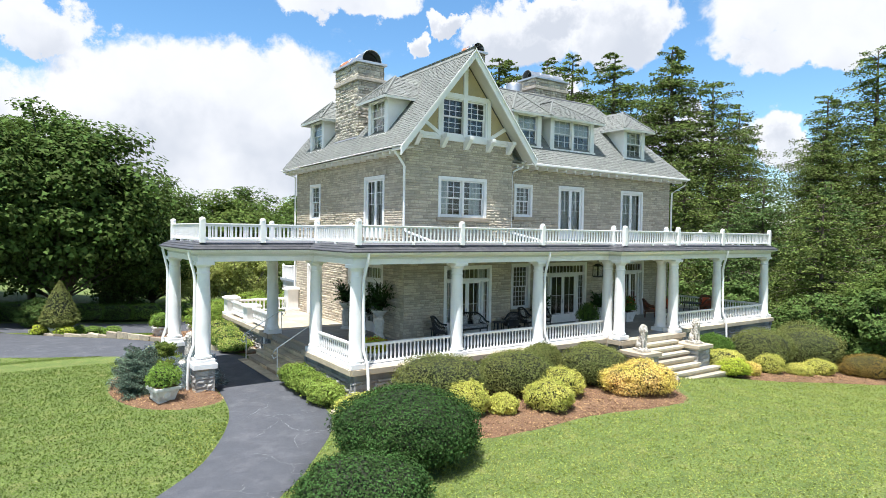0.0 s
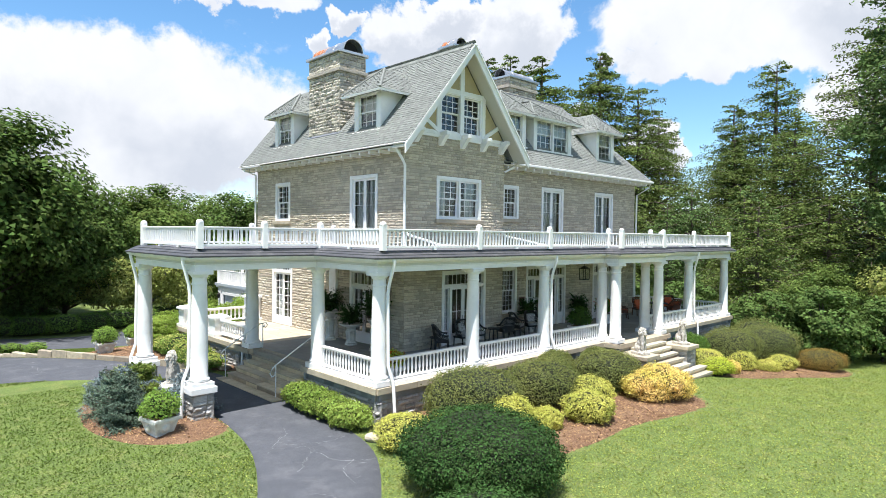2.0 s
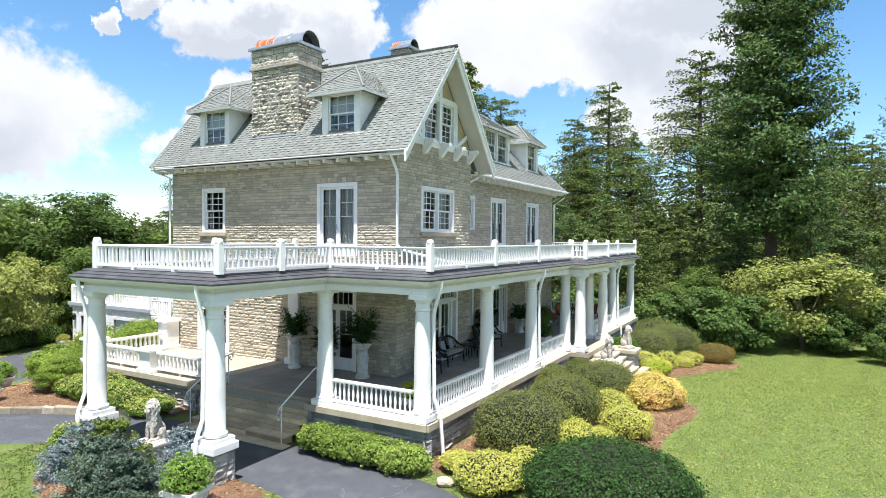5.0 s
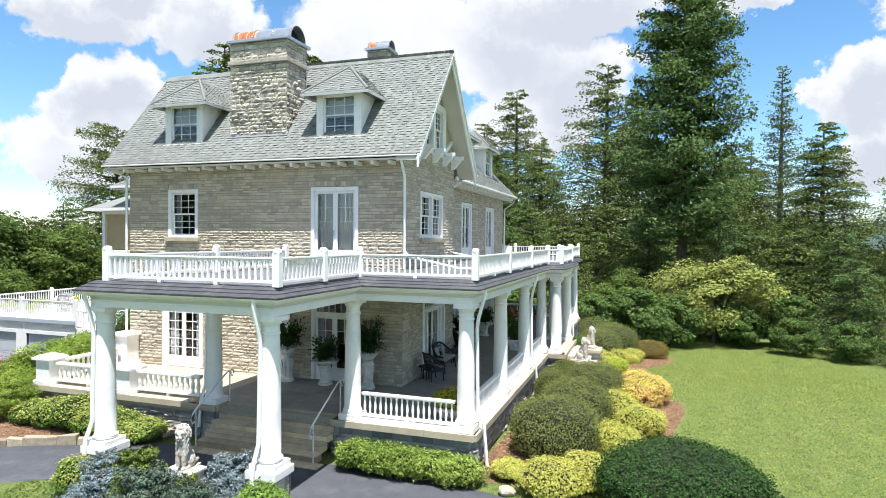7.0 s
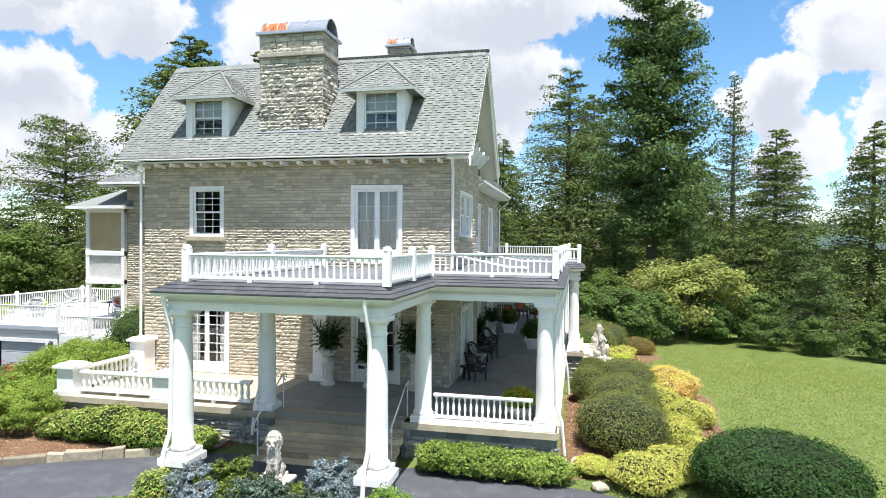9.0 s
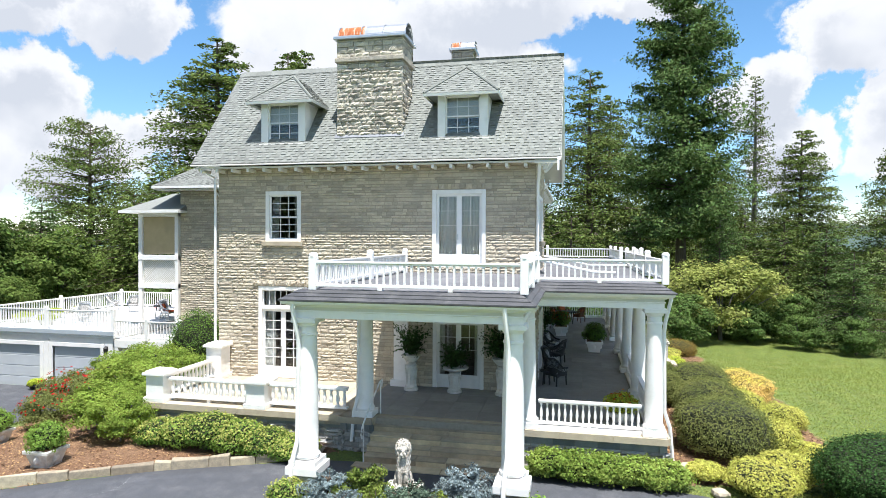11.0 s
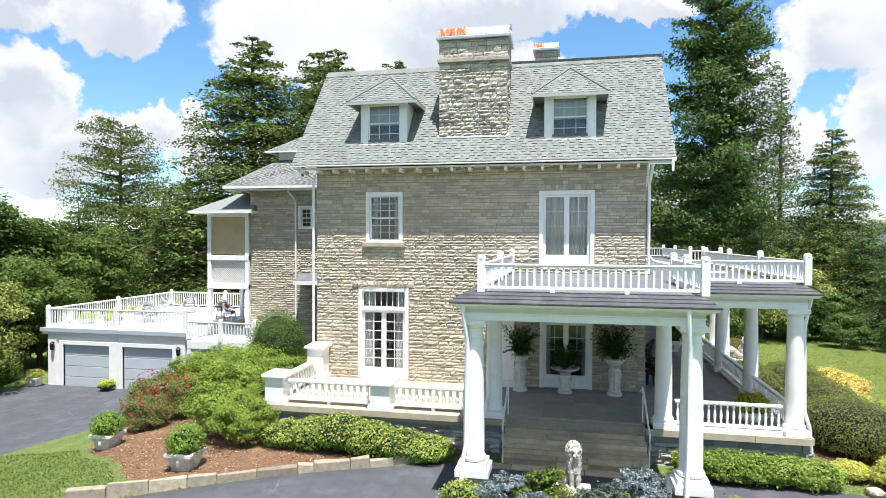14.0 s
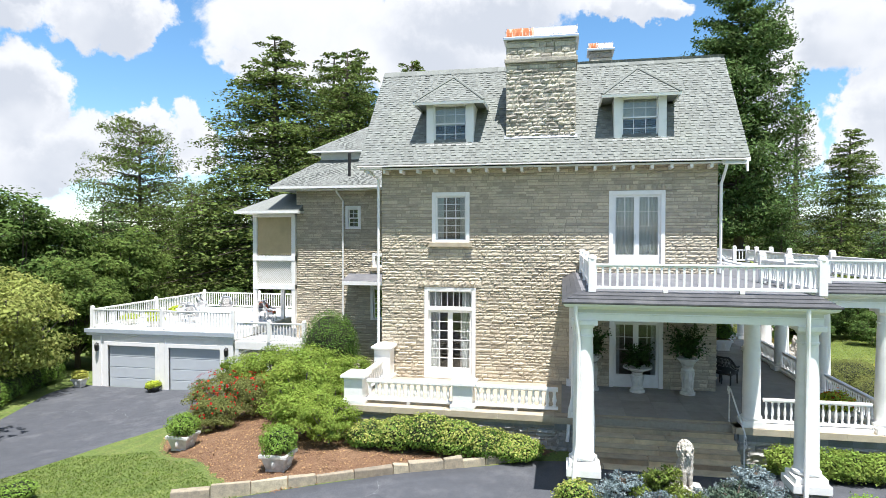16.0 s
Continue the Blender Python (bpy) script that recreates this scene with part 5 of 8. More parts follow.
def stairs_front():
    t = thing("front_steps", "pale weathered stone front steps between lion piers", "steps")
    n = 7
    for k in range(n):
        z1 = 1.0 - 0.2 * (k + 1)
        y1 = -4.42 - 0.28 * k
        xa, xb = (8.75, 11.35) if k < 5 else (8.75, 12.5)
        part("tread", Shape().box(xa, y1 - 0.33, z1 - 0.10, xb, y1 + 0.02, z1), PALE_STEP, t, "", 0.01)
        part("riser", Shape().box(xa + 0.02, y1 - 0.25, z1 - 0.45, xb - 0.02, y1, z1 - 0.10), RISER_STONE, t)
    for x0, x1 in ((7.75, 8.73), (11.37, 12.35)):
        p = thing("step_pier", "rough stone pier with a slab cap beside the front steps", "pier", "", "step piers")
        part("core", Shape().box(x0 + 0.06, -5.62, -1.6, x1 - 0.06, -4.42, 0.52), MORTAR, p)
        s = Shape()
        stone_courses(s, random.Random(x0), x0 + 0.06, -5.62, -1.4, x1 - 0.06, -4.42, 0.52, 0.17, 0.4, 0.045)
        raw("stonework", s, BASE_STONE, p)
        part("cap", Shape().box(x0 - 0.06, -5.75, 0.52, x1 + 0.06, -4.45, 0.68), COPING, p, "buff slab cap", 0.02)


stairs_west()
stairs_front()


# ---- downspouts ----
def spout(pts, label="white metal downspout"):
    solid("downspout", Shape().tube(pts, 0.05, 8), WHITE, label, "downspout", kind="")


def column_spout(cx, cy, dx, dy, foot):
    """From the cornice back to a column and down its face."""
    spout([(cx + dx * 0.44, cy + dy * 0.44, 4.70), (cx + dx * 0.44, cy + dy * 0.44, 4.56), (cx + dx * 0.29, cy + dy * 0.29, 3.95), (cx + dx * 0.26, cy + dy * 0.26, 3.7), (cx + dx * 0.29, cy + dy * 0.29, 1.6), (cx + dx * 0.44, cy + dy * 0.44, 1.15), (cx + dx * 0.47, cy + dy * 0.55, foot)],
          "white metal downspout strapped to a porch column")


column_spout(A_X, B_Y, -0.95, 0.32, 0.0)
column_spout(A_X, A_Y, -0.9, 0.45, 0.0)
column_spout(COL_X, COL_Y, 0.45, -1.0, -0.1)
column_spout(4.16, COL_Y, 0.4, -1.0, -0.4)
column_spout(16.47, COL_Y, 0.4, -1.0, -1.2)
column_spout(COL_X, A_Y, -0.6, 0.6, 0.3)
spout([(-0.55, -0.15, EAVE_Z - 0.1), (-0.55, -0.15, EAVE_Z - 0.25), (-0.2, -0.12, EAVE_Z - 0.65), (-0.09, -0.09, EAVE_Z - 0.8), (-0.09, -0.09, 5.0)], "white downspout at the house corner")
spout([(gx - 0.1, GABLE_Y + 0.5, EAVE_Z - 0.1), (gx - 0.15, GABLE_Y + 0.6, EAVE_Z - 0.35), (BAY + 0.15, 0.1, EAVE_Z - 0.6), (BAY + 0.1, 0.15, EAVE_Z - 0.9), (BAY + 0.1, 0.15, 5.0)], "white downspout beside the gabled bay")
spout([(EAST_X - 0.1, FEAVE_Y, FEAVE_Z - 0.1), (EAST_X - 0.15, FEAVE_Y + 0.1, FEAVE_Z - 0.4), (HX + 0.08, FRONT - 0.1, FEAVE_Z - 0.85), (HX + 0.05, FRONT - 0.1, 5.0)], "white downspout at the far corner")
spout([(-0.55, 12.2, EAVE_Z - 0.1), (-0.5, 12.2, EAVE_Z - 0.2), (-0.05, 11.82, EAVE_Z - 0.45), (-0.05, 11.82, 2.0)], "white downspout at the rear corner")

spout([(-0.09, -0.09, 5.6), (-0.06, -0.25, 5.42), (0.1, -1.9, 5.06), (0.15, -2.6, 5.04)], "white downspout laid across the balcony floor")
spout([(BAY + 0.1, 0.15, 5.6), (BAY + 0.12, 0.0, 5.42), (5.95, -1.9, 5.06), (6.9, -3.5, 5.03)], "white downspout laid across the balcony floor")

# ---- rear wing, garage and its roof terrace ----
WX = 7.0
wing = wall("wall_wing", "x", WX, HY, 18.3, -2.0, 8.7, [(14.9, 15.7, 6.6, 7.75), (13.2, 14.4, 2.1, 3.8), (13.4, 14.3, 4.7, 5.4)], "buff sandstone wall of the rear wing")
solid("wall_wing_north", Shape().box(WX + WALL, 17.9, -2.0, 15.0, 18.3, 8.7), MORTAR, "stone end wall of the rear wing", "wall")
window("window_6", "small white sash window high in the rear wing", pose(WX, 15.7, 6.6, 0, 0, -90), 0.8, 1.15, 1, 4, 2, sill=False)
window("window_7", "white sash window low in the rear wing", pose(WX, 14.4, 2.1, 0, 0, -90), 1.2, 1.7, 1, 6, 3, sill=False)
window("window_8", "small white window above the lean-to", pose(WX, 14.3, 4.7, 0, 0, -90), 0.9, 0.7, 1, 2, 2, sill=True)
roof_wing = roof_slab("roof_wing", [(WX - 0.75, HY + 0.2, 8.72), (WX - 0.75, 19.4, 8.72), (WX + 2.45, 18.05, 10.35), (WX + 2.45, HY + 0.2, 10.35)], "grey shingle roof of the rear wing")
uw = Vector((3.2, 0, 1.63))
shingles("shingle_layer", roof_wing, (WX - 0.75, HY + 0.2, 8.72), (0, 1, 0), uw.normalized(), lambda v: (0, 7.5 - 1.35 * v / uw.length), uw.length, "")
roof_slab("roof_wing_north", [(WX - 0.75, 19.4, 8.72), (16.0, 19.4, 8.72), (13.5, 18.05, 10.35), (WX + 2.45, 18.05, 10.35)], "hipped end of the rear wing roof")
solid("eaves_wing", Shape().box(WX - 0.84, HY + 0.2, 8.58, WX - 0.72, 19.45, 8.7).box(WX - 0.84, 19.35, 8.58, 15.5, 19.45, 8.7).box(WX - 0.7, HY + 0.2, 8.5, WX, 19.3, 8.56), WHITE, "white eaves and gutter of the rear wing", "trim")
roof_tower = solid("roof_stair_tower", Shape().hull([(9.0, 11.0, 10.83), (15.0, 11.0, 10.83), (15.0, 18.45, 10.83), (9.0, 18.45, 10.83)], [(11.6, 11.0, 12.55), (12.4, 11.0, 12.55), (12.4, 15.9, 12.55), (11.6, 15.9, 12.55)]), SHINGLE, "small hipped shingle roof over the upper storey of the wing", "roof")
ut = Vector((2.6, 0, 1.72))
shingles("shingle_layer", roof_tower, (9.0, 11.0, 10.83), (0, 1, 0), ut.normalized(), lambda v: (0, 7.45 - 2.55 * v / ut.length), ut.length, "")
solid("tower_eaves", Shape().box(8.92, 11.0, 10.72, 9.02, 18.53, 10.81).box(9.02, 18.43, 10.72, 15.0, 18.53, 10.81), WHITE, "white gutter of the small hipped roof", "trim")
solid("stair_tower", Shape().box(9.5, 11.5, 8.5, 14.6, 18.0, 10.83), WHITE, "white upper wall under the small hipped roof", "wall")
solid("vent_pipe", Shape().lathe(7.3, 15.6, [(0.07, 9.2), (0.07, 10.4)], 10), DARK, "dark vent pipe on the wing roof", "pipe", kind="")
spout([(WX - 0.75, 15.9, 8.6), (WX - 0.7, 15.9, 8.4), (WX - 0.1, 15.8, 8.0), (WX - 0.08, 15.8, 2.0)], "white downspout on the rear wing")
lean = thing("lean_to_roof", "small dark lean-to roof over the rear entry", "roof", "structure")
part("slab", Shape().hull([(WX - 1.0, 12.6, 3.95), (WX - 1.0, 15.5, 3.95), (WX, 15.5, 4.25), (WX, 12.6, 4.25)], [(WX - 1.0, 12.6, 4.1), (WX - 1.0, 15.5, 4.1), (WX, 15.5, 4.4), (WX, 12.6, 4.4)]), ROOFING, lean)
part("fascia", Shape().box(WX - 1.04, 12.6, 3.9, WX - 1.0, 15.5, 4.08), WHITE, lean)


def sleeping_porch():
    t = thing("sleeping_porch", "stacked white rear porch with tan blinds and lattice panels", "porch", "structure")
    x0, x1, y0, y1 = WX - 0.1, WX + 3.0, 18.3, 20.5
    for x, y in ((x0, y0 + 0.1), (x0, y1), (x1, y1)):
        part("post", Shape().box(x - 0.1, y - 0.1, 1.6, x + 0.1, y + 0.1, 7.4), WHITE, t, "", 0.01)
    part("upper_blind", Shape().box(x0 + 0.02, y0 + 0.25, 5.3, x0 + 0.06, y1 - 0.12, 7.2), STUCCO, t, "tan woven blind")
    part("upper_blind", Shape().box(x0 + 0.1, y1 - 0.04, 5.3, x1, y1, 7.2), STUCCO, t, "tan woven blind")
    part("beam", Shape().box(x0 - 0.12, y0, 5.0, x0 + 0.12, y1 + 0.1, 5.25).box(x0 - 0.12, y0, 3.55, x0 + 0.12, y1 + 0.1, 3.8).box(x0 - 0.12, y0, 7.2, x0 + 0.12, y1 + 0.1, 7.45).box(x0, y1 - 0.1, 3.55, x1, y1 + 0.1, 3.8), WHITE, t, "", 0.01)
    part("floor", Shape().box(x0, y0, 3.6, x1, y1, 3.75).box(x0, y0, 5.05, x1, y1, 5.2), WHITE, t)
    lat = Shape()
    for d in (1, -1):
        k = -1.3
        while k < 2.2:
            ya, za, yb, zb = k, 0.0, k + d * 1.25, 1.25
            pts = []
            for q in range(9):
                yy, zz = ya + (yb - ya) * q / 8, 1.25 * q / 8
                if 0.2 <= yy <= 2.1:
                    pts.append((yy, zz))
            if len(pts) > 1:
                (a1, b1), (a2, b2) = pts[0], pts[-1]
                lat.hull([(x0 - 0.01 * d, y0 + a1 - 0.02, 3.78 + b1), (x0 - 0.01 * d, y0 + a1 + 0.02, 3.78 + b1), (x0 - 0.01 * d + 0.008, y0 + a1 + 0.02, 3.78 + b1), (x0 - 0.01 * d + 0.008, y0 + a1 - 0.02, 3.78 + b1)],
                         [(x0 - 0.01 * d, y0 + a2 - 0.02, 3.78 + b2), (x0 - 0.01 * d, y0 + a2 + 0.02, 3.78 + b2), (x0 - 0.01 * d + 0.008, y0 + a2 + 0.02, 3.78 + b2), (x0 - 0.01 * d + 0.008, y0 + a2 - 0.02, 3.78 + b2)])
            k += 0.11
    part("lattice", lat, WHITE, t, "white diagonal lattice")
    part("lattice_backing", Shape().box(x0 + 0.05, y0 + 0.2, 3.8, x0 + 0.07, y1 - 0.1, 5.0), CREAM, t)
    part("roof", Shape().hull([(x0 - 0.6, y0 - 0.4, 7.5), (x0 - 0.6, y1 + 0.8, 7.5), (x1, y1 + 0.8, 7.5), (x1, y0 - 0.4, 7.5)], [(x0 + 1.6, y0 - 0.2, 8.5), (x0 + 1.6, y1 - 0.7, 8.5), (x1, y1 - 0.7, 8.5), (x1, y0 - 0.2, 8.5)]), SHINGLE, t, "hipped shingle roof")
    part("eaves", Shape().box(x0 - 0.64, y0 - 0.4, 7.38, x1, y1 + 0.84, 7.5), WHITE, t)


sleeping_porch()

GX, GY0, GY1 = 5.4, 20.9, 28.8


def garage():
    t = thing("garage", "low white two-car garage with grey panel doors and a flat roof terrace", "garage", "structure")
    holes = [(25.18, 27.9, -1.56, 0.65), (21.6, 24.42, -1.56, 0.65)]
    s = Shape()
    for a, b, c, d in pierced(GY0, GY1, -2.2, 1.15, holes):
        s.box(GX, a, c, GX + 0.25, b, d)
    part("front_wall", s, WHITE, t)
    part("side_wall", Shape().box(GX + 0.25, GY1 - 0.25, -2.4, 15.4, GY1, 1.15).box(GX + 0.25, GY0, -2.4, 15.4, GY0 + 0.25, 1.15).box(15.15, GY0 + 0.25, -2.4, 15.4, GY1 - 0.25, 1.15), WHITE, t)
    part("roof_slab", Shape().box(GX - 0.1, GY0 - 0.1, 1.15, 15.6, GY1 + 0.3, 1.45), WHITE, t, "", 0.02)
    part("roof_edge", Shape().box(GX - 0.16, GY0 - 0.1, 1.30, GX - 0.1, GY1 + 0.38, 1.5), BLUE_GREY, t)
    part("deck", Shape().box(GX - 0.098, GY0 - 0.1, 1.45, 15.5, GY1 + 0.25, 1.5), WHITE, t, "pale painted deck")
    for y0, y1, z0, z1 in holes:
        part("door_frame", Shape().box(GX - 0.06, y0 - 0.22, z0, GX + 0.1, y0, z1 + 0.2).box(GX - 0.06, y1, z0, GX + 0.1, y1 + 0.22, z1 + 0.2).box(GX - 0.06, y0, z1, GX + 0.1, y1, z1 + 0.2), WHITE, t, "", 0.01)
        d = part("garage_door", Shape().box(GX + 0.1, y0, z0, GX + 0.14, y1, z1), GREY_DOOR, t, "grey sectional garage door")
        for k in range(4):
            h = (z1 - z0) / 4
            part("door_panel", Shape().box(GX + 0.07, y0 + 0.01, z0 + h * k + 0.015, GX + 0.1, y1 - 0.01, z0 + h * (k + 1) - 0.015), GREY_DOOR, d, "", 0.01)
        part("threshold", Shape().box(GX - 0.1, y0, -1.6, GX + 0.1, y1, -1.52), RUST, t, "reddish brick threshold")
    part("corner_board", Shape().box(GX - 0.05, GY1 - 0.5, -2.2, GX, GY1, 1.15).box(GX - 0.05, 24.65, -2.2, GX, 24.95, 1.15).box(GX - 0.05, GY0, -2.2, GX, GY0 + 0.45, 1.15), WHITE, t)
    return t


garage()
for a, b in (((GX, GY0), (GX, 24.8)), ((GX, 24.8), (GX, GY1)), ((GX, GY1), (10.4, GY1)), ((10.4, GY1), (15.4, GY1)), ((15.4, GY1), (15.4, 24.8)), ((15.4, 24.8), (15.4, GY0))):
    railing("white railing round the garage roof terrace", a, b, 1.5, 1.0, SQUARE_BAL, 0.16, "garage terrace railings", 0.05, 0.05, low=0.08)
    post(b[0], b[1], 1.5, 1.16, "garage terrace posts", 0.09)
post(GX, GY0, 1.5, 1.16, "garage terrace posts", 0.09)


def lattice_porch():
    """Lower deck between the garage and the wing, with a lattice skirt and an arched opening."""
    t = thing("side_deck", "low white deck beside the garage with a lattice skirt", "deck", "structure")
    part("deck", Shape().box(GX, 17.2, 0.95, WX + 3, GY0 - 0.1, 1.1), WHITE, t)
    part("fascia", Shape().box(GX - 0.05, 17.2, 0.72, GX, GY0 - 0.1, 1.1), WHITE, t, "", 0.01)
    for y in (17.25, 18.9, 20.6):
        part("skirt_post", Shape().box(GX - 0.04, y, -2.2, GX + 0.1, y + 0.2, 0.72), WHITE, t)
    lat = Shape()
    for d in (1, -1):
        k = -3.0
        while k < 6.5:
            pts = []
            for q in range(41):
                y, z = k + d * 2.4 * q / 40, 2.4 * q / 40
                if 0.0 <= y <= 3.4 and not (1.0 < y < 2.3 and z < 1.9 - 0.9 * (y - 1.65) ** 2):
                    pts.append((y, z))
                else:
                    if len(pts) > 1:
                        break
                    pts = []
            if len(pts) > 1:
                (a1, b1), (a2, b2) = pts[0], pts[-1]
                x = GX - 0.01 * d
                lat.hull([(x, 17.3 + a1 - 0.025, -1.7 + b1), (x, 17.3 + a1 + 0.025, -1.7 + b1), (x + 0.008, 17.3 + a1 + 0.025, -1.7 + b1), (x + 0.008, 17.3 + a1 - 0.025, -1.7 + b1)],
                         [(x, 17.3 + a2 - 0.025, -1.7 + b2), (x, 17.3 + a2 + 0.025, -1.7 + b2), (x + 0.008, 17.3 + a2 + 0.025, -1.7 + b2), (x + 0.008, 17.3 + a2 - 0.025, -1.7 + b2)])
            k += 0.15
    part("lattice", lat, WHITE, t, "white diagonal lattice")


lattice_porch()
railing("white railing on the low deck beside the garage", (GX, 17.2), (GX, GY0 - 0.15), 1.1, 0.95, SQUARE_BAL, 0.16, "garage terrace railings", 0.05, 0.05, low=0.08)
post(GX, 17.2, 1.1, 1.1, "garage terrace posts", 0.09)
post(GX, 19.0, 1.1, 1.1, "garage terrace posts", 0.09)

# ---- land ----
def ground():
    fine = list(np.arange(-48, 64, 0.8))
    xs = [-3000, -1500, -800, -400, -220, -130, -85, -62] + fine + [68, 76, 90, 130, 220, 400, 800, 1500, 3000]
    ys = [-3000, -1500, -800, -400, -220, -130, -85, -62] + list(np.arange(-48, 72, 0.8)) + [76, 84, 100, 140, 220, 400, 800, 1500, 3000]
    nx = len(xs)
    v = [(x, y, ground_z(x, y)) for y in ys for x in xs]
    f = [(j * nx + i, j * nx + i + 1, (j + 1) * nx + i + 1, (j + 1) * nx + i) for j in range(len(ys) - 1) for i in range(nx - 1)]
    me = bpy.data.meshes.new("ground")
    me.from_pydata(v, [], f)
    me.shade_smooth()
    me.materials.append(GRASS)
    return tagged(new("ground", me), "mown green lawn falling gently away from the house", "lawn", "", "structure")


ground()


def smooth_path(pts, step=0.4, closed=False):
    """A rounded path through the points (Catmull-Rom)."""
    p = [Vector(q) for q in pts]
    n, out = len(p), []
    for k in range(n if closed else n - 1):
        a, b, c, d = (p[(k + q) % n] if closed else p[min(max(k + q, 0), n - 1)] for q in (-1, 0, 1, 2))
        m = max(2, int((c - b).length / step))
        for j in range(m):
            t = j / m
            out.append(0.5 * ((2 * b) + (c - a) * t + (2 * a - 5 * b + 4 * c - d) * t * t + (3 * b - a - 3 * c + d) * t ** 3))
    if not closed:
        out.append(p[-1])
    return out


def ribbon(name, left, right, mat, label, lift=0.025, across=7, category="drive"):
    """A paved strip between two edges, draped over the land."""
    n = 220
    def even(path):
        q = smooth_path(path, 0.02)
        ln = [0]
        for a, b in zip(q, q[1:]):
            ln.append(ln[-1] + (b - a).length)
        return [q[min(len(q) - 1, int(np.searchsorted(ln, ln[-1] * k / n)))] for k in range(n + 1)]
    L, R = even(left), even(right)
    s = Shape()
    for a, b in zip(L, R):
        for k in range(across + 1):
            f = (0.0, 0.012, 0.2, 0.4, 0.6, 0.8, 0.988, 1.0)[k]
            p = a + (b - a) * f
            e = 0.0 if 0 < k < across else -0.05
            s.v.append((p.x, p.y, ground_z(p.x, p.y) + lift + e))
    w = across + 1
    s.f = [(i * w + k, i * w + k + 1, (i + 1) * w + k + 1, (i + 1) * w + k) for i in range(n) for k in range(across)]
    me = bpy.data.meshes.new(name)
    me.from_pydata(s.v, [], s.f)
    me.shade_smooth()
    me.materials.append(mat)
    return tagged(new(name, me), label, category, "", "structure")


DRIVE_L = [(-46.0, -40.0), (-34.0, -29.0), (-23.0, -19.4), (-15.0, -12.5), (-12.2, -9.6), (-10.2, -7.7), (-9.0, -6.2), (-7.75, -3.4), (-7.25, -0.6), (-7.2, 2.5), (-7.7, 5.4), (-9.0, 7.5), (-12.0, 9.0), (-15.5, 11.0), (-20.0, 13.0), (-28.0, 14.0), (-44.0, 12.0)]
DRIVE_R = [(-44.4, -41.2), (-32.4, -30.2), (-21.4, -20.6), (-13.4, -13.6), (-10.4, -11.2), (-8.3, -9.2), (-7.2, -8.0), (-5.3, -5.1), (-4.75, -1.6), (-4.75, 2.5), (-4.9, 5.5), (-5.6, 7.1), (-6.6, 9.3), (-7.5, 10.8), (-8.4, 12.4), (-9.3, 14.4), (-10.4, 16.8), (-12.6, 20.0), (-20.0, 24.0), (-30.0, 26.0), (-44.0, 24.0)]
ribbon("drive", DRIVE_L, DRIVE_R, ASPHALT, "dark blue-grey asphalt drive with pale cracks passing under the carriage porch")
ribbon("garage_drive", [(-13.5, 20.8), (-9.5, 22.3), (-6.3, 22.1), (-3.0, 21.3), (-0.6, 20.2), (2.0, 20.0), (5.4, 20.9)], [(-17.0, 24.0), (-10.0, 26.8), (-5.0, 27.2), (-1.0, 28.1), (2.0, 29.2), (3.5, 29.8), (5.4, 29.8)], ASPHALT, "asphalt court in front of the garage", 0.037)


cracks = Shape()


def crack(pts, w=0.018):
    rnd = random.Random(str(pts))
    q = smooth_path(pts, 0.06)
    prev = None
    for k, p in enumerate(q):
        p = p + Vector((rnd.uniform(-0.025, 0.025), rnd.uniform(-0.025, 0.025)))
        d = (q[min(k + 1, len(q) - 1)] - q[max(k - 1, 0)]).normalized()
        o = Vector((-d.y, d.x)) * w * rnd.uniform(0.1, 1.3)
        cur = [(p.x + o.x, p.y + o.y, ground_z(p.x, p.y) + 0.045), (p.x - o.x, p.y - o.y, ground_z(p.x, p.y) + 0.045)]
        if prev:
            cracks.poly([prev[0], prev[1], cur[1], cur[0]])
        prev = cur


crack_rng = random.Random(17)
for x, y, a, n in ((-7.0, -3.2, -80, 7), (-6.6, -4.6, -110, 6), (-7.6, -5.4, 10, 6), (-6.2, -5.6, -140, 5), (-6.3, -2.4, -70, 6), (-8.0, -6.6, -20, 6), (-9.4, -8.2, -60, 6), (-13.5, 11.0, 20, 9), (-10.5, 9.2, 15, 8),
                   (-8.6, 9.8, -40, 5), (-12.2, 13.4, 30, 7), (-10.6, 12.2, -15, 6), (-9.6, 14.6, 60, 5), (2.0, 24.5, 200, 9), (0.5, 27.0, -60, 8), (-2.0, 25.5, 190, 7), (-5.5, 24.6, 170, 7), (-8.0, 23.6, 200, 6), (-14.5, 16.0, 40, 8)):
    pts = [(x, y)]
    for k in range(n):
        a += crack_rng.uniform(-38, 38)
        x, y = x + 0.3 * math.cos(radians(a)), y + 0.3 * math.sin(radians(a))
        pts.append((x, y))
    crack(pts, crack_rng.uniform(0.004, 0.009))
    for q in pts[2::2]:
        b = a + crack_rng.choice((-70, 75))
        crack([q, (q[0] + 0.16 * math.cos(radians(b)), q[1] + 0.16 * math.sin(radians(b))), (q[0] + 0.34 * math.cos(radians(b + 25)), q[1] + 0.34 * math.sin(radians(b + 25)))], 0.005)


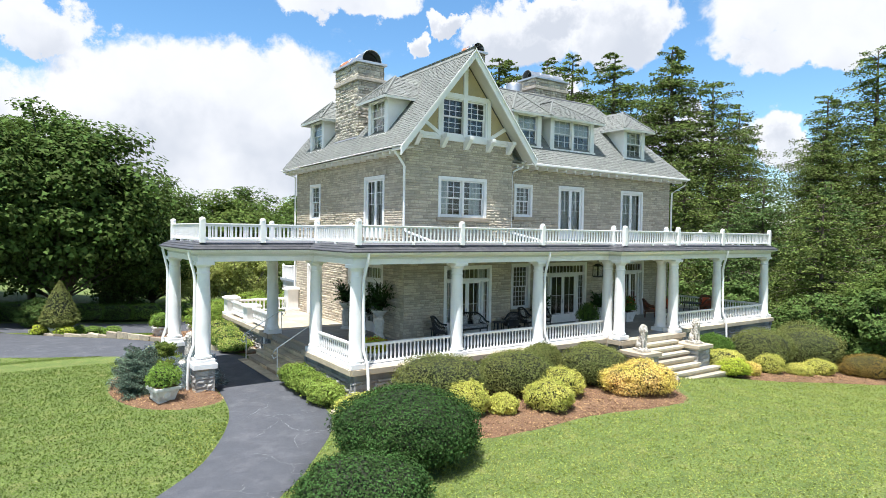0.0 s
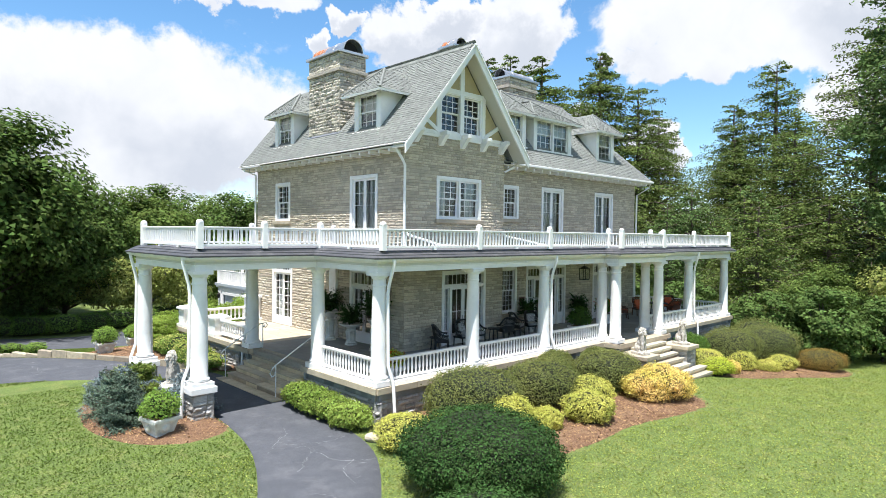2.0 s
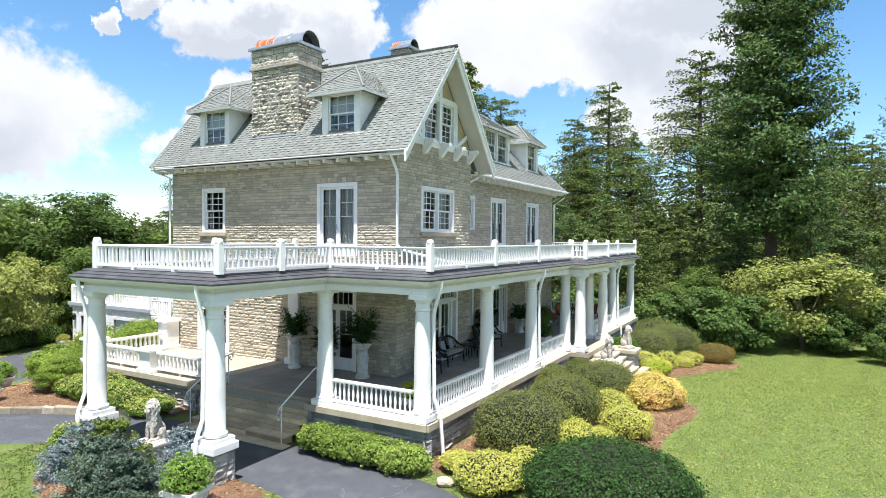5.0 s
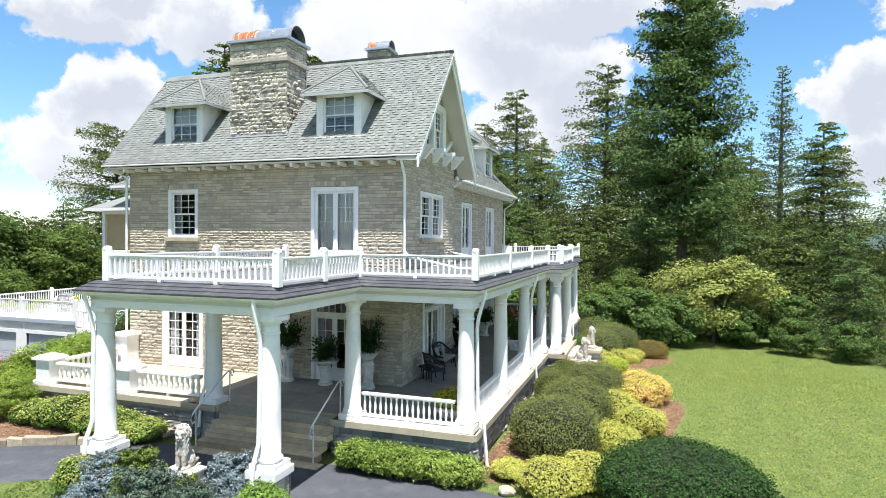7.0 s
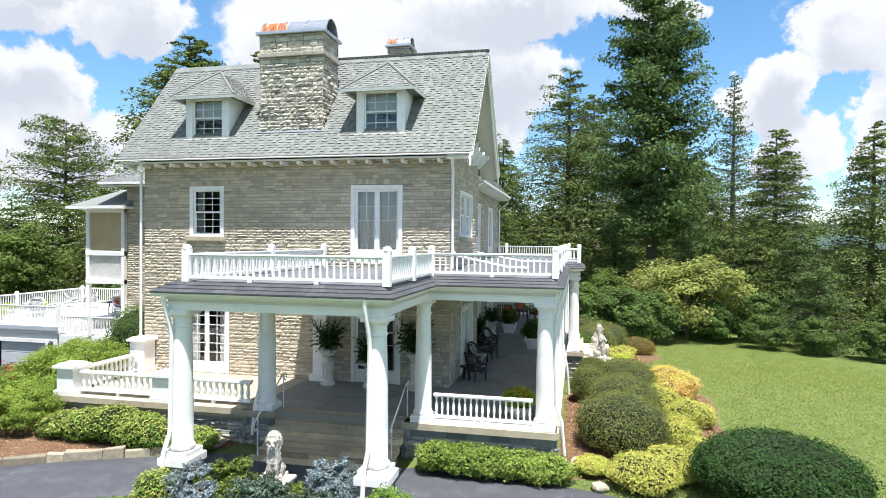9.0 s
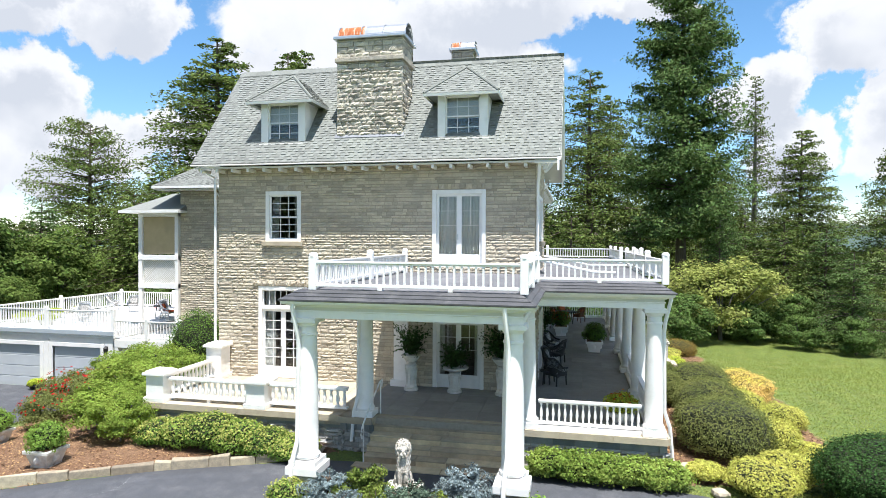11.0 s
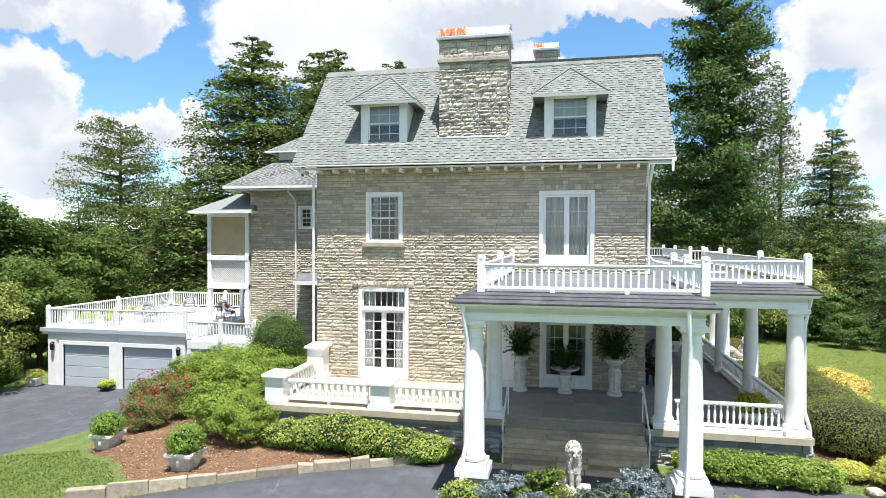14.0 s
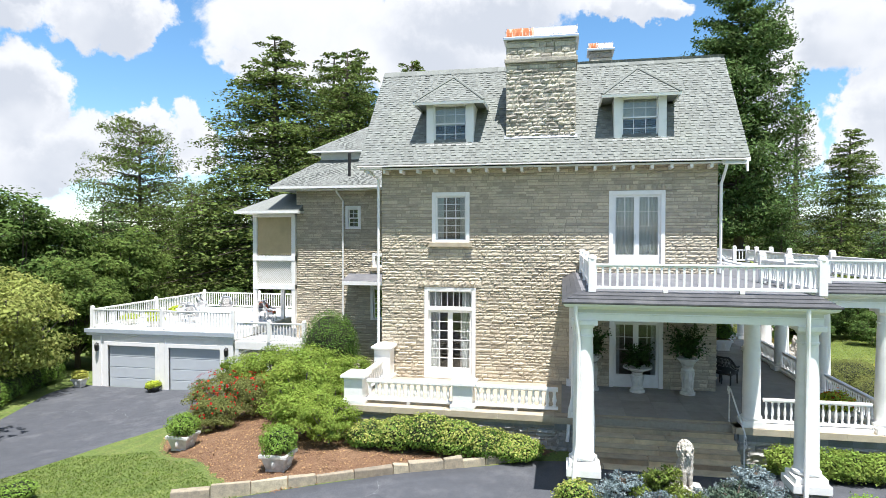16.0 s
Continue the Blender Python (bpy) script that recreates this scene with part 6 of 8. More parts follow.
def cards(name, centre, normal, size, mat, long=1.6, parent=None, label="", corners=4):
    """Many small leaf blades as one mesh: centres, facing directions and lengths."""
    rng = np.random.default_rng(len(centre))
    c, nr = np.asarray(centre, float), np.asarray(normal, float)
    nr = nr / np.maximum(np.linalg.norm(nr, axis=1, keepdims=True), 1e-6)
    r = rng.normal(size=nr.shape)
    t = np.cross(nr, r)
    t /= np.maximum(np.linalg.norm(t, axis=1, keepdims=True), 1e-6)
    b = np.cross(nr, t)
    sz = np.asarray(size, float).reshape(-1, 1)
    a, w = t * sz * 0.5, b * sz * 0.5 / long
    fold = nr * sz * 0.12
    if corners == 4:
        v = np.stack([c - a, c + w + fold, c + a, c - w + fold], 1).reshape(-1, 3)
    else:
        v = np.stack([c - a, c + a * 0.6 + w + fold, c + a * 0.6 - w], 1).reshape(-1, 3)
    n = len(c)
    me = bpy.data.meshes.new(name)
    me.vertices.add(corners * n)
    me.vertices.foreach_set("co", v.ravel())
    me.loops.add(corners * n)
    me.loops.foreach_set("vertex_index", np.arange(corners * n))
    me.polygons.add(n)
    me.polygons.foreach_set("loop_start", np.arange(0, corners * n, corners))
    me.update(calc_edges=True)
    me.materials.append(mat)
    return part(name, me, mat, parent, label) if parent is not None else me


me = bpy.data.meshes.new("drive_cracks")
me.from_pydata(cracks.v, [], cracks.f)
me.materials.append(CRACK)
tagged(new("drive_cracks", me), "web of fine pale filled cracks in the asphalt drive", "cracks", "", "structure")

BEDS = []


def bed(label, outline, rise=0.12):
    """A mulched bed, slightly mounded over the lawn."""
    ring = smooth_path(outline, 0.3, True)
    BEDS.append([(p.x, p.y) for p in ring])
    c = sum(ring, Vector((0, 0))) / len(ring)
    n, rings = len(ring), 7
    s = Shape()
    rnd = random.Random(label)
    for j in range(rings):
        f = 1 - j / rings
        for p in ring:
            q = c + (p - c) * f
            h = -0.04 if j == 0 else rise * min(1.0, (1 - f) * 4) + rnd.uniform(-0.02, 0.02)
            s.v.append((q.x, q.y, ground_z(q.x, q.y) + h))
    s.v.append((c.x, c.y, ground_z(c.x, c.y) + rise))
    for j in range(rings - 1):
        s.f += [(j * n + k, j * n + (k + 1) % n, (j + 1) * n + (k + 1) % n, (j + 1) * n + k) for k in range(n)]
    s.f += [((rings - 1) * n + k, (rings - 1) * n + (k + 1) % n, rings * n) for k in range(n)]
    me = bpy.data.meshes.new("mulch_bed")
    me.from_pydata(s.v, [], s.f)
    me.shade_smooth()
    me.materials.append(MULCH)
    ob = tagged(new("mulch_bed", me), label, "bed", "", "structure")
    rng = np.random.default_rng(len(ring))
    area = abs(sum(a.x * b.y - b.x * a.y for a, b in zip(ring, ring[1:] + ring[:1]))) / 2
    cc, cn = [], []
    for _ in range(int(min(area, 90) * 190)):
        k = rng.integers(n)
        p, f = ring[k].lerp(ring[(k + 1) % n], rng.random()), math.sqrt(rng.random())
        q = c + (p - c) * f * 0.97
        cc.append((q.x, q.y, ground_z(q.x, q.y) + rise * min(1.0, (1 - f) * 4) + 0.022))
        cn.append((rng.normal() * 0.35, rng.normal() * 0.35, 1.0))
    chips = cards("bark_chips", cc, cn, rng.uniform(0.035, 0.095, len(cc)), CHIP, 2.2, ob)
    chips["kind"] = "stuff"
    return ob


bed("reddish bark mulch bed along the front of the porch", [(-4.3, -3.6), (-4.6, -4.9), (-4.2, -7.0), (-3.0, -8.6), (-1.0, -8.9), (1.2, -8.8), (3.6, -9.2), (5.6, -9.2), (6.9, -8.2), (7.6, -6.6), (8.2, -5.6), (8.0, -4.4), (4.0, -3.7), (0.0, -3.7)])
bed("reddish bark mulch bed beyond the front steps", [(12.3, -4.6), (12.6, -6.6), (14.4, -7.6), (17.6, -8.3), (21.5, -9.6), (24.0, -8.6), (23.5, -5.0), (21.8, -3.6), (16.0, -3.6)])
bed("reddish bark mulch round the spruces by the carriage porch", [(-7.2, -0.5), (-7.4, -1.6), (-8.5, -1.95), (-9.7, -1.1), (-10.3, 0.6), (-10.2, 2.6), (-9.6, 4.2), (-8.4, 4.8), (-7.3, 3.9), (-7.2, 1.6)])
bed("sloping reddish bark mulch bed beside the terrace", [(-4.0, 5.2), (-5.2, 6.0), (-6.0, 8.3), (-7.3, 10.4), (-8.6, 12.2), (-7.6, 14.0), (-6.0, 15.6), (-4.8, 17.6), (-2.6, 19.2), (0.6, 19.8), (4.6, 19.6), (5.2, 15.0), (5.2, 12.2), (0.0, 12.0), (-3.9, 11.9)], 0.1)


# ---- leaves and wood ----
def lumpy(dirs, seed, amount):
    """Uneven radius over a set of directions."""
    out = np.empty(len(dirs))
    for k, d in enumerate(dirs):
        p = Vector(d)
        out[k] = 1 + amount * (noise.noise(p * 1.7 + Vector((seed, 0, 0))) + 0.55 * noise.noise(p * 4.1 + Vector((0, seed, 0))))
    return out


def shrub(name, label, x, y, rx, ry, h, mat, n=2600, size=0.085, category="shrub", group="", seed=1, lump=0.18, boxy=2.0, accent=None, accent_share=0.0, z=None, low=-0.55, spread=0.16):
    """A clipped or loose shrub: a skin of leaves over a near-black core that paints the inner shade."""
    z0 = (ground_z(x, y) + 0.03) if z is None else z
    t = thing(name, label, category, "", group, at=pose(x, y, z0))
    rng = np.random.default_rng(seed)
    n, size = int(n * 2.0), size * 0.72
    d = rng.normal(size=(n, 3))
    d /= np.linalg.norm(d, axis=1, keepdims=True)
    d = d[d[:, 2] > low]
    k = (np.abs(d) ** boxy).sum(1) ** (-1 / boxy)
    rad = lumpy(d, seed, lump) * k * (1 - spread * rng.random(len(d)) ** 1.5) * (1 + 0.05 * rng.normal(size=len(d)))
    sc = np.array([rx, ry, h * 0.56])
    p = d * rad[:, None] * sc + np.array([0, 0, h * 0.5])
    p[:, 2] = np.maximum(p[:, 2], 0.03)
    nr = d / sc + (rng.normal(size=d.shape) * 0.6 + np.array([0, 0, 0.35])) / sc.mean()
    s = size * rng.uniform(0.6, 1.3, len(d))
    if accent is not None:
        pick = (rng.random(len(d)) < accent_share) & (d[:, 2] > 0.0)
        cards("blossoms", p[pick] + d[pick] * 0.03, nr[pick], s[pick] * 1.1, accent, 1.2, t)
        p, nr, s = p[~pick], nr[~pick], s[~pick]
    cards("foliage", p, nr, s, mat, 1.5, t, "", 3)
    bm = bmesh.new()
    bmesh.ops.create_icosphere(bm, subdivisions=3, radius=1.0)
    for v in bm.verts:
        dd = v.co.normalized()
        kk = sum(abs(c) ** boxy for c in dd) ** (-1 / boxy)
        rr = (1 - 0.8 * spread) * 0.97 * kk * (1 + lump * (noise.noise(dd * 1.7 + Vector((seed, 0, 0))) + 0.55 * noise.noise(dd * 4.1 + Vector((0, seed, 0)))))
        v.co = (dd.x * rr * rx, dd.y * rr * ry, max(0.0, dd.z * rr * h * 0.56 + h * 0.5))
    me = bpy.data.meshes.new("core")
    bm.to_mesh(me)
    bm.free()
    me.materials.append(SHADE_CORE)
    part("core", me, SHADE_CORE, t)
    return t


# near-black core colour stands in for shade among the inner leaves
SHADE_CORE = material("shade_core", (0.026, 0.032, 0.012), 0.95, (0.015, 0.02, 0.008), 9.0, bump=0.05, bump_scale=12)


def conifer(name, label, h, r, mat, seed, needles=0.28, layers=26, per=9, bare=0.12, droop=0.25, density=1.0, bark=None, ragged=0.3, corners=3, slim=2.2, point=0.68):
    """An evergreen: tapered trunk, tiers of limbs and sprays of needles with gaps between."""
    rng = np.random.default_rng(seed)
    t = thing(name, label, "tree", at=pose(0, 0, -500))
    bark = bark or BARK
    part("trunk", Shape().tube([(0, 0, -0.5), (0.05, 0, h * 0.3), (-0.05, 0.05, h * 0.7), (0, 0, h * 0.99)], h * 0.016 + 0.05, 8, 0.03), bark, t)
    wood, cen, nrm, siz = Shape(), [], [], []
    for k in range(layers):
        f = bare + (1 - bare) * (k + rng.uniform(-0.3, 0.3)) / layers
        z = h * f
        taper = (1 - f) ** point * min(1.0, 0.62 + 2.0 * (f - bare + 0.06))
        ln0 = r * taper + 0.22
        a0 = rng.uniform(0, 6.28)
        for q in range(per if f < 0.85 else max(4, per - 3)):
            a = a0 + 6.28 * q / per + rng.uniform(-0.35, 0.35)
            z = h * min(0.995, f + rng.uniform(-0.75, 0.75) / layers)
            ln = ln0 * rng.uniform(1 - ragged * 1.4, 1 + ragged * 0.6)
            lift = rng.uniform(-0.12, 0.2) + 0.35 * f
            tip = np.array([math.cos(a) * ln, math.sin(a) * ln, z + ln * (lift - droop)])
            mid = np.array([math.cos(a) * ln * 0.5, math.sin(a) * ln * 0.5, z + ln * (lift * 0.65 - droop * 0.25)])
            wood.tube([(0, 0, z), tuple(mid), tuple(tip)], 0.02 + 0.012 * ln, 4, 0.008)
            m = int((12 + ln * 32) * density)
            for _ in range(m):
                u = rng.uniform(0.18, 1.0) ** 0.75
                base = (1 - u) ** 2 * np.array([0, 0, z]) + 2 * u * (1 - u) * mid + u * u * tip
                side = rng.normal() * 0.22 * ln * (0.35 + 0.65 * (1 - abs(u - 0.55)))
                off = np.array([-math.sin(a) * side, math.cos(a) * side, rng.normal() * 0.06 * ln - abs(side) * 0.25])
                cen.append(base + off)
                nrm.append(np.array([math.cos(a) * 0.6, math.sin(a) * 0.6, 0.7]) + rng.normal(size=3) * 0.6)
                siz.append(needles * rng.uniform(0.6, 1.35))
    part("branchwork", wood, bark, t)
    cards("foliage", cen, nrm, siz, mat, slim, t, "", corners)
    return t


def broadleaf(name, label, h, r, mat, seed, clumps=90, per=130, size=0.26, trunk=0.35, crown_low=0.22, bark=None, loose=1.0):
    """A deciduous tree: trunk, forking limbs and a crown of leaf clumps with an uneven outline."""
    rng = np.random.default_rng(seed)
    t = thing(name, label, "tree", at=pose(0, 0, -500))
    bark = bark or BARK
    fork = h * (crown_low + 0.08)
    part("trunk", Shape().tube([(0, 0, -0.5), (0.06, 0.02, fork * 0.5), (0, 0.05, fork)], trunk, 10, trunk * 0.7), bark, t)
    wood, cen, nrm, siz = Shape(), [], [], []
    mid = h * (0.5 + crown_low * 0.5)
    half = h * (0.5 - crown_low * 0.5)
    for k in range(clumps):
        d = rng.normal(size=3)
        d /= np.linalg.norm(d)
        if d[2] < -0.92:
            d[2] = -d[2]
        f = rng.uniform(0.3, 1.0) ** 0.5
        lump = 1 + 0.3 * noise.noise(Vector(d) * 1.6 + Vector((seed * 3.1, 0, 0)))
        c = np.array([d[0] * r, d[1] * r, d[2] * half]) * f * lump * 0.86 + np.array([0, 0, mid])
        if k % 5 == 0:
            wood.tube([(0, 0, fork * 0.9), tuple(c * [0.45, 0.45, 0] + [0, 0, fork + (c[2] - fork) * 0.45]), tuple(c)], trunk * 0.28, 5, 0.03)
        cr = r * rng.uniform(0.15, 0.27) * loose
        dd = rng.normal(size=(per, 3))
        dd /= np.linalg.norm(dd, axis=1, keepdims=True)
        rad = cr * rng.uniform(0.35, 1.1, per) ** 0.6
        p = dd * rad[:, None] * np.array([1.15, 1.15, 0.62]) + c
        cen.append(p)
        nrm.append(dd * 0.6 + np.array([0, 0, 0.6]) + d * 0.5 + rng.normal(size=(per, 3)) * 0.4)
        siz.append(size * rng.uniform(0.6, 1.35, per))
    part("branchwork", wood, bark, t)
    cards("foliage", np.concatenate(cen), np.concatenate(nrm), np.concatenate(siz), mat, 1.2, t, "", 3)
    return t


def plant(proto, x, y, s=1.0, turn=0.0, sz=None, label=""):
    ob = copy_thing(proto, pose(x, y, ground_z(x, y) - 0.1, 0, 0, turn) @ Matrix.Diagonal((s, s, sz or s, 1)))
    if label:
        ob["label"] = label
    return ob


HEMLOCKS = [conifer("hemlock_tree", "tall dark green hemlock with drooping feathery limbs", 22, 6.2, L_HEM, 11, layers=34, per=8, bare=0.02, needles=0.25, density=1.45),
            conifer("hemlock_tree", "tall ragged hemlock with open drooping limbs", 22, 7.0, L_HEM, 12, layers=27, per=9, bare=0.04, ragged=0.4, needles=0.25, density=1.3),
            conifer("hemlock_tree", "dense pointed green hemlock", 22, 6.0, L_HEM, 13, layers=36, per=9, bare=0.02, ragged=0.25, needles=0.25, density=1.45)]
YOUNG = [conifer("hemlock_tree", "bushy young hemlock among taller trees", 12, 4.2, L_HEM, 14, layers=20, per=8, bare=0.0, density=0.95, ragged=0.35),
         conifer("hemlock_tree", "broad dark young evergreen at the wood's edge", 12, 4.6, L_PINE, 15, layers=18, per=9, bare=0.0, density=0.9, ragged=0.4)]
PINE = conifer("white_pine_tree", "very tall white pine with layered plumes of needles", 34, 5.6, L_PINE, 21, needles=0.36, layers=36, per=8, bare=0.26, droop=-0.02, density=2.4, ragged=0.6, point=0.4)
BARE_PINE = conifer("dying_pine_tree", "thin dying conifer with mostly bare limbs", 28, 4.2, L_HEM, 22, needles=0.3, layers=36, per=9, bare=0.3, droop=0.0, density=0.3, bark=PALE_BARK)
BROAD = conifer("hemlock_tree", "broad light green hemlock with level open tiers", 18, 7.4, L_HEM, 23, layers=20, per=10, bare=0.03, droop=0.12, density=1.5, ragged=0.35, needles=0.26, point=0.42)
MAPLES = [broadleaf("maple_tree", "large dense dark green maple", 17, 7.6, L_TREE, 31, 280, 150, 0.38, crown_low=0.0), broadleaf("maple_tree", "rounded green broadleaf tree", 13, 5.6, L_LIGHT, 32, 140, 130, 0.33, crown_low=0.05),
          broadleaf("maple_tree", "rounded mid-green broadleaf tree", 13, 5.8, L_TREE, 33, 140, 130, 0.33, crown_low=0.05)]
GOLD = broadleaf("dogwood_tree", "small spreading golden-green dogwood", 6.2, 3.4, L_GOLDTREE, 34, 100, 150, 0.17, 0.12, 0.1, PALE_BARK)
UNDER = broadleaf("rhododendron_bush", "large rounded rhododendron at the wood's edge", 4.6, 2.8, L_RHODO, 35, 70, 130, 0.2, 0.1, 0.02)

# tall trees: (x, y, height of the top, kind)
for k, (x, y, top, kind) in enumerate([(57.8, -3, 27.7, 1), (75.6, 11.9, 29.7, 1), (49.3, 22.9, 27.8, 2), (51.4, 19, 23.5, 1), (59.9, 20.7, 22, 0), (52.5, 33.9, 30, 0), (34.7, 24.4, 24.4, 0), (30.2, 31, 24.9, 2), (30.9, 24.3, 23.4, 0),
                                       (72.8, -6.3, 27.9, 0), (72.5, 16.2, 24.3, 1), (46.9, -23.4, 17.7, 2), (38.7, -28.6, 16.5, 0), (64, -12, 20, 0), (60, -17, 18, 2), (66, -20, 18, 0), (52, -15, 15, 1), (64, 6, 20, 0), (62, 12, 18, 2)]):
    h = (top - ground_z(x, y)) / 22.2
    plant(HEMLOCKS[kind], x, y, h * (1.6 if y > 30 else 1.25), 67 * k, h)
# lower trees that close the wood: (x, y, height factor)
for k, (x, y, s) in enumerate([(40, 14.5, 1.0), (44, 9, 1.05), (41, 3, 0.95), (48, 5, 1.1), (43, -3, 0.95), (46, -8, 1.0), (52, -12, 1.0), (45, -16, 0.95), (39, -19.5, 0.9), (36, 20, 0.95), (40, 28, 1.05), (28, 17, 0.85), (28, 38, 1.0), (36, 38, 1.1),
                               (42, 44, 1.1), (23, 43, 0.9), (34, -34, 0.9), (29, -39, 0.9), (56, 9, 1.15), (62, 3, 1.1), (32, 12, 0.8), (34, 6.5, 0.85), (33, -1, 0.85), (54, 28, 1.2), (46, 36, 1.2), (25, 49, 0.8), (19, 41, 0.75), (30, -21.5, 0.62), (50, -19, 1.0), (51, -25, 0.85), (57, -28, 0.85), (44, -21, 0.9), (61, -8, 1.15), (67, 0, 1.15), (38, 48, 0.95), (21, 47, 0.8), (40, -24.5, 0.62), (46, -27.5, 0.65), (34, -23.5, 0.55), (52, -31, 0.7), (33, -28, 0.6), (38, -22.5, 0.8), (43.5, -25.5, 0.8)]):
    plant(YOUNG[k % 2], x, y, s * 1.15, 67 * k, s)
plant(PINE, 37.8, -10.65, 1.02, 20, 1.0)
plant(YOUNG[1], 35, -13.3, 0.62, 20, 0.95, label="young white pine in front of the tall pine")
plant(BARE_PINE, 56, -21.5, 1.0, 50)
plant(BROAD, 32.5, 46.7, 1.12, 30, 1.08)
plant(BROAD, 39.5, 44, 0.8, 100, 0.75)
for k, (x, y, s, m) in enumerate([(-10.5, 31, 1.08, 0), (-17, 28, 1.0, 0), (-5.5, 34, 0.8, 2), (-24, 26, 1.1, 0), (-3.5, 36, 0.72, 0), (6, 46, 0.95, 1), (13, 41, 0.9, 2), (0, 50, 0.95, 1), (19, 38, 0.72, 1), (10, 54, 1.0, 2), (24, 58, 1.0, 2), (18, 62, 1.0, 1),
                                  (-6, 42, 0.8, 2), (-12, 42, 1.0, 0), (-32, 30, 1.1, 0), (9, 33, 0.55, 1)]):
    plant(MAPLES[m], x, y, s * (0.92 if y < 35 and x < 0 else 1.0), 41 * k, s * (0.84 if y < 35 and x < 0 else 0.95))
plant(GOLD, 32, -12.8, 1.5, 0, 1.15)
plant(MAPLES[1], 29.3, -6, 0.46, 30, label="small light green tree at the edge of the lawn")
plant(GOLD, 3.2, 31.5, 1.05, 120, label="small yellow-green tree beside the garage court")
plant(GOLD, -1.0, 33.0, 0.9, 200, label="small yellow-green tree beside the garage court")
for k, (x, y, s) in enumerate([(26, -7.5, 1.0), (29, -9.5, 0.9), (25.5, -4, 0.9), (24, 0.5, 1.0), (31, -14.5, 0.75), (28.5, -17.5, 0.6), (27, -20.5, 0.6), (26, -23.5, 0.62), (25, -27, 0.7), (33, -18, 0.9), (24.5, 6, 1.0), (30, -27, 0.9), (22, -33, 0.9),
                              (8, 34.5, 0.7), (12, 32, 0.8), (17, 31.5, 0.8), (20, 30, 0.9), (-6, 34, 0.7), (-12, 24, 0.45), (-19, 22, 0.5), (21, 25, 0.8), (20, 20, 0.8), (-23, 22.5, 0.6), (-28, 23.5, 0.7), (-33, 26, 0.8), (-15, 25, 0.5)]):
    plant(UNDER, x, y, s, 53 * k)
for proto in (*HEMLOCKS, *YOUNG, PINE, BARE_PINE, BROAD, *MAPLES, GOLD, UNDER):
    for o in [*proto.children_recursive, proto]:
        bpy.data.objects.remove(o)

# far wooded hills
def hills():
    s = Shape()
    n = 140
    for k in range(n + 1):
        a = 2 * math.pi * k / n
        for d, f in ((500, 0.0), (750, 0.55), (950, 1.0), (1300, 0.8)):
            hgt = (26 + 30 * noise.noise(Vector((math.cos(a) * 2.2, math.sin(a) * 2.2, 3.1))) + 9 * noise.noise(Vector((math.cos(a) * 9, math.sin(a) * 9, 1.0)))) * f
            s.v.append((d * math.cos(a), d * math.sin(a), -6 + max(0, hgt)))
    s.f = [(k * 4 + j, k * 4 + j + 1, (k + 1) * 4 + j + 1, (k + 1) * 4 + j) for k in range(n) for j in range(3)]
    me = bpy.data.meshes.new("backdrop_hills")
    me.from_pydata(s.v, [], s.f)
    me.shade_smooth()
    me.materials.append(FOREST)
    tagged(new("backdrop_hills", me), "far blue-green wooded hills on the horizon", "hills", "", "structure")


hills()

# ---- shrubs ----
shrub("yew_bush", "big dark green clipped yew mound on the lawn", -5.0, -8.6, 1.82, 1.82, 1.5, L_DARK, 20000, 0.085, seed=3, lump=0.1, boxy=1.8, spread=0.09)
shrub("yew_bush", "dark green clipped yew mound beside the drive", -7.3, -10.9, 1.2, 1.2, 1.0, L_DARK, 11000, 0.085, seed=4, lump=0.1, boxy=2.2, spread=0.09)
for k, (x, y, rx, ry, h) in enumerate([(-1.9, -5.45, 1.5, 1.25, 1.5), (1.0, -5.7, 1.3, 1.1, 1.4), (4.4, -6.0, 1.25, 1.1, 1.35), (3.2, -4.6, 0.8, 0.6, 1.25), (5.6, -4.8, 0.8, 0.6, 1.2)]):
    shrub("barberry_bush", "rounded olive-green clipped shrub along the porch", x, y, rx, ry, h, L_OLIVE, 8500, 0.085, "shrub", "porch shrubs", 40 + k, 0.1, 2.2, spread=0.1)
for k, (x, y, rx, h) in enumerate([(-2.9, -7.4, 0.5, 0.75), (-1.9, -6.9, 0.6, 1.0), (-0.9, -7.3, 0.45, 0.6), (0.6, -7.7, 0.75, 0.85), (1.9, -6.9, 0.75, 0.95), (-4.0, -4.6, 0.45, 0.4), (-4.6, -5.75, 0.85, 0.72), (-3.9, -6.5, 0.7, 0.75)]):
    shrub("golden_shrub", "low golden-yellow shrub in the mulch", x, y, rx, rx, h, L_YELLOW, 4200, 0.085, "shrub", "golden shrubs", 60 + k, 0.2)
shrub("golden_shrub", "wide peach and gold shrub in the mulch", 4.85, -7.65, 1.45, 1.05, 1.05, L_PEACH, 9000, 0.095, "shrub", "golden shrubs", 71, 0.22)
for k, (x, y, rx, h, m) in enumerate([(13.2, -5.6, 0.9, 1.0, L_YELLOW), (14.2, -5.4, 0.8, 0.95, L_YELLOW), (13.0, -6.3, 0.75, 0.75, L_CHART), (14.2, -6.4, 0.5, 0.6, L_PEACH), (16.2, -6.2, 0.75, 0.95, L_YELLOW), (17.7, -6.9, 0.65, 0.6, L_YELLOW), (19.3, -7.0, 0.8, 0.8, L_YELLOW)]):
    shrub("golden_shrub", "small bright yellow-green shrub beyond the front steps", x, y, rx, rx * 0.9, h, m, 3800, 0.09, "shrub", "golden shrubs", 80 + k, 0.18)
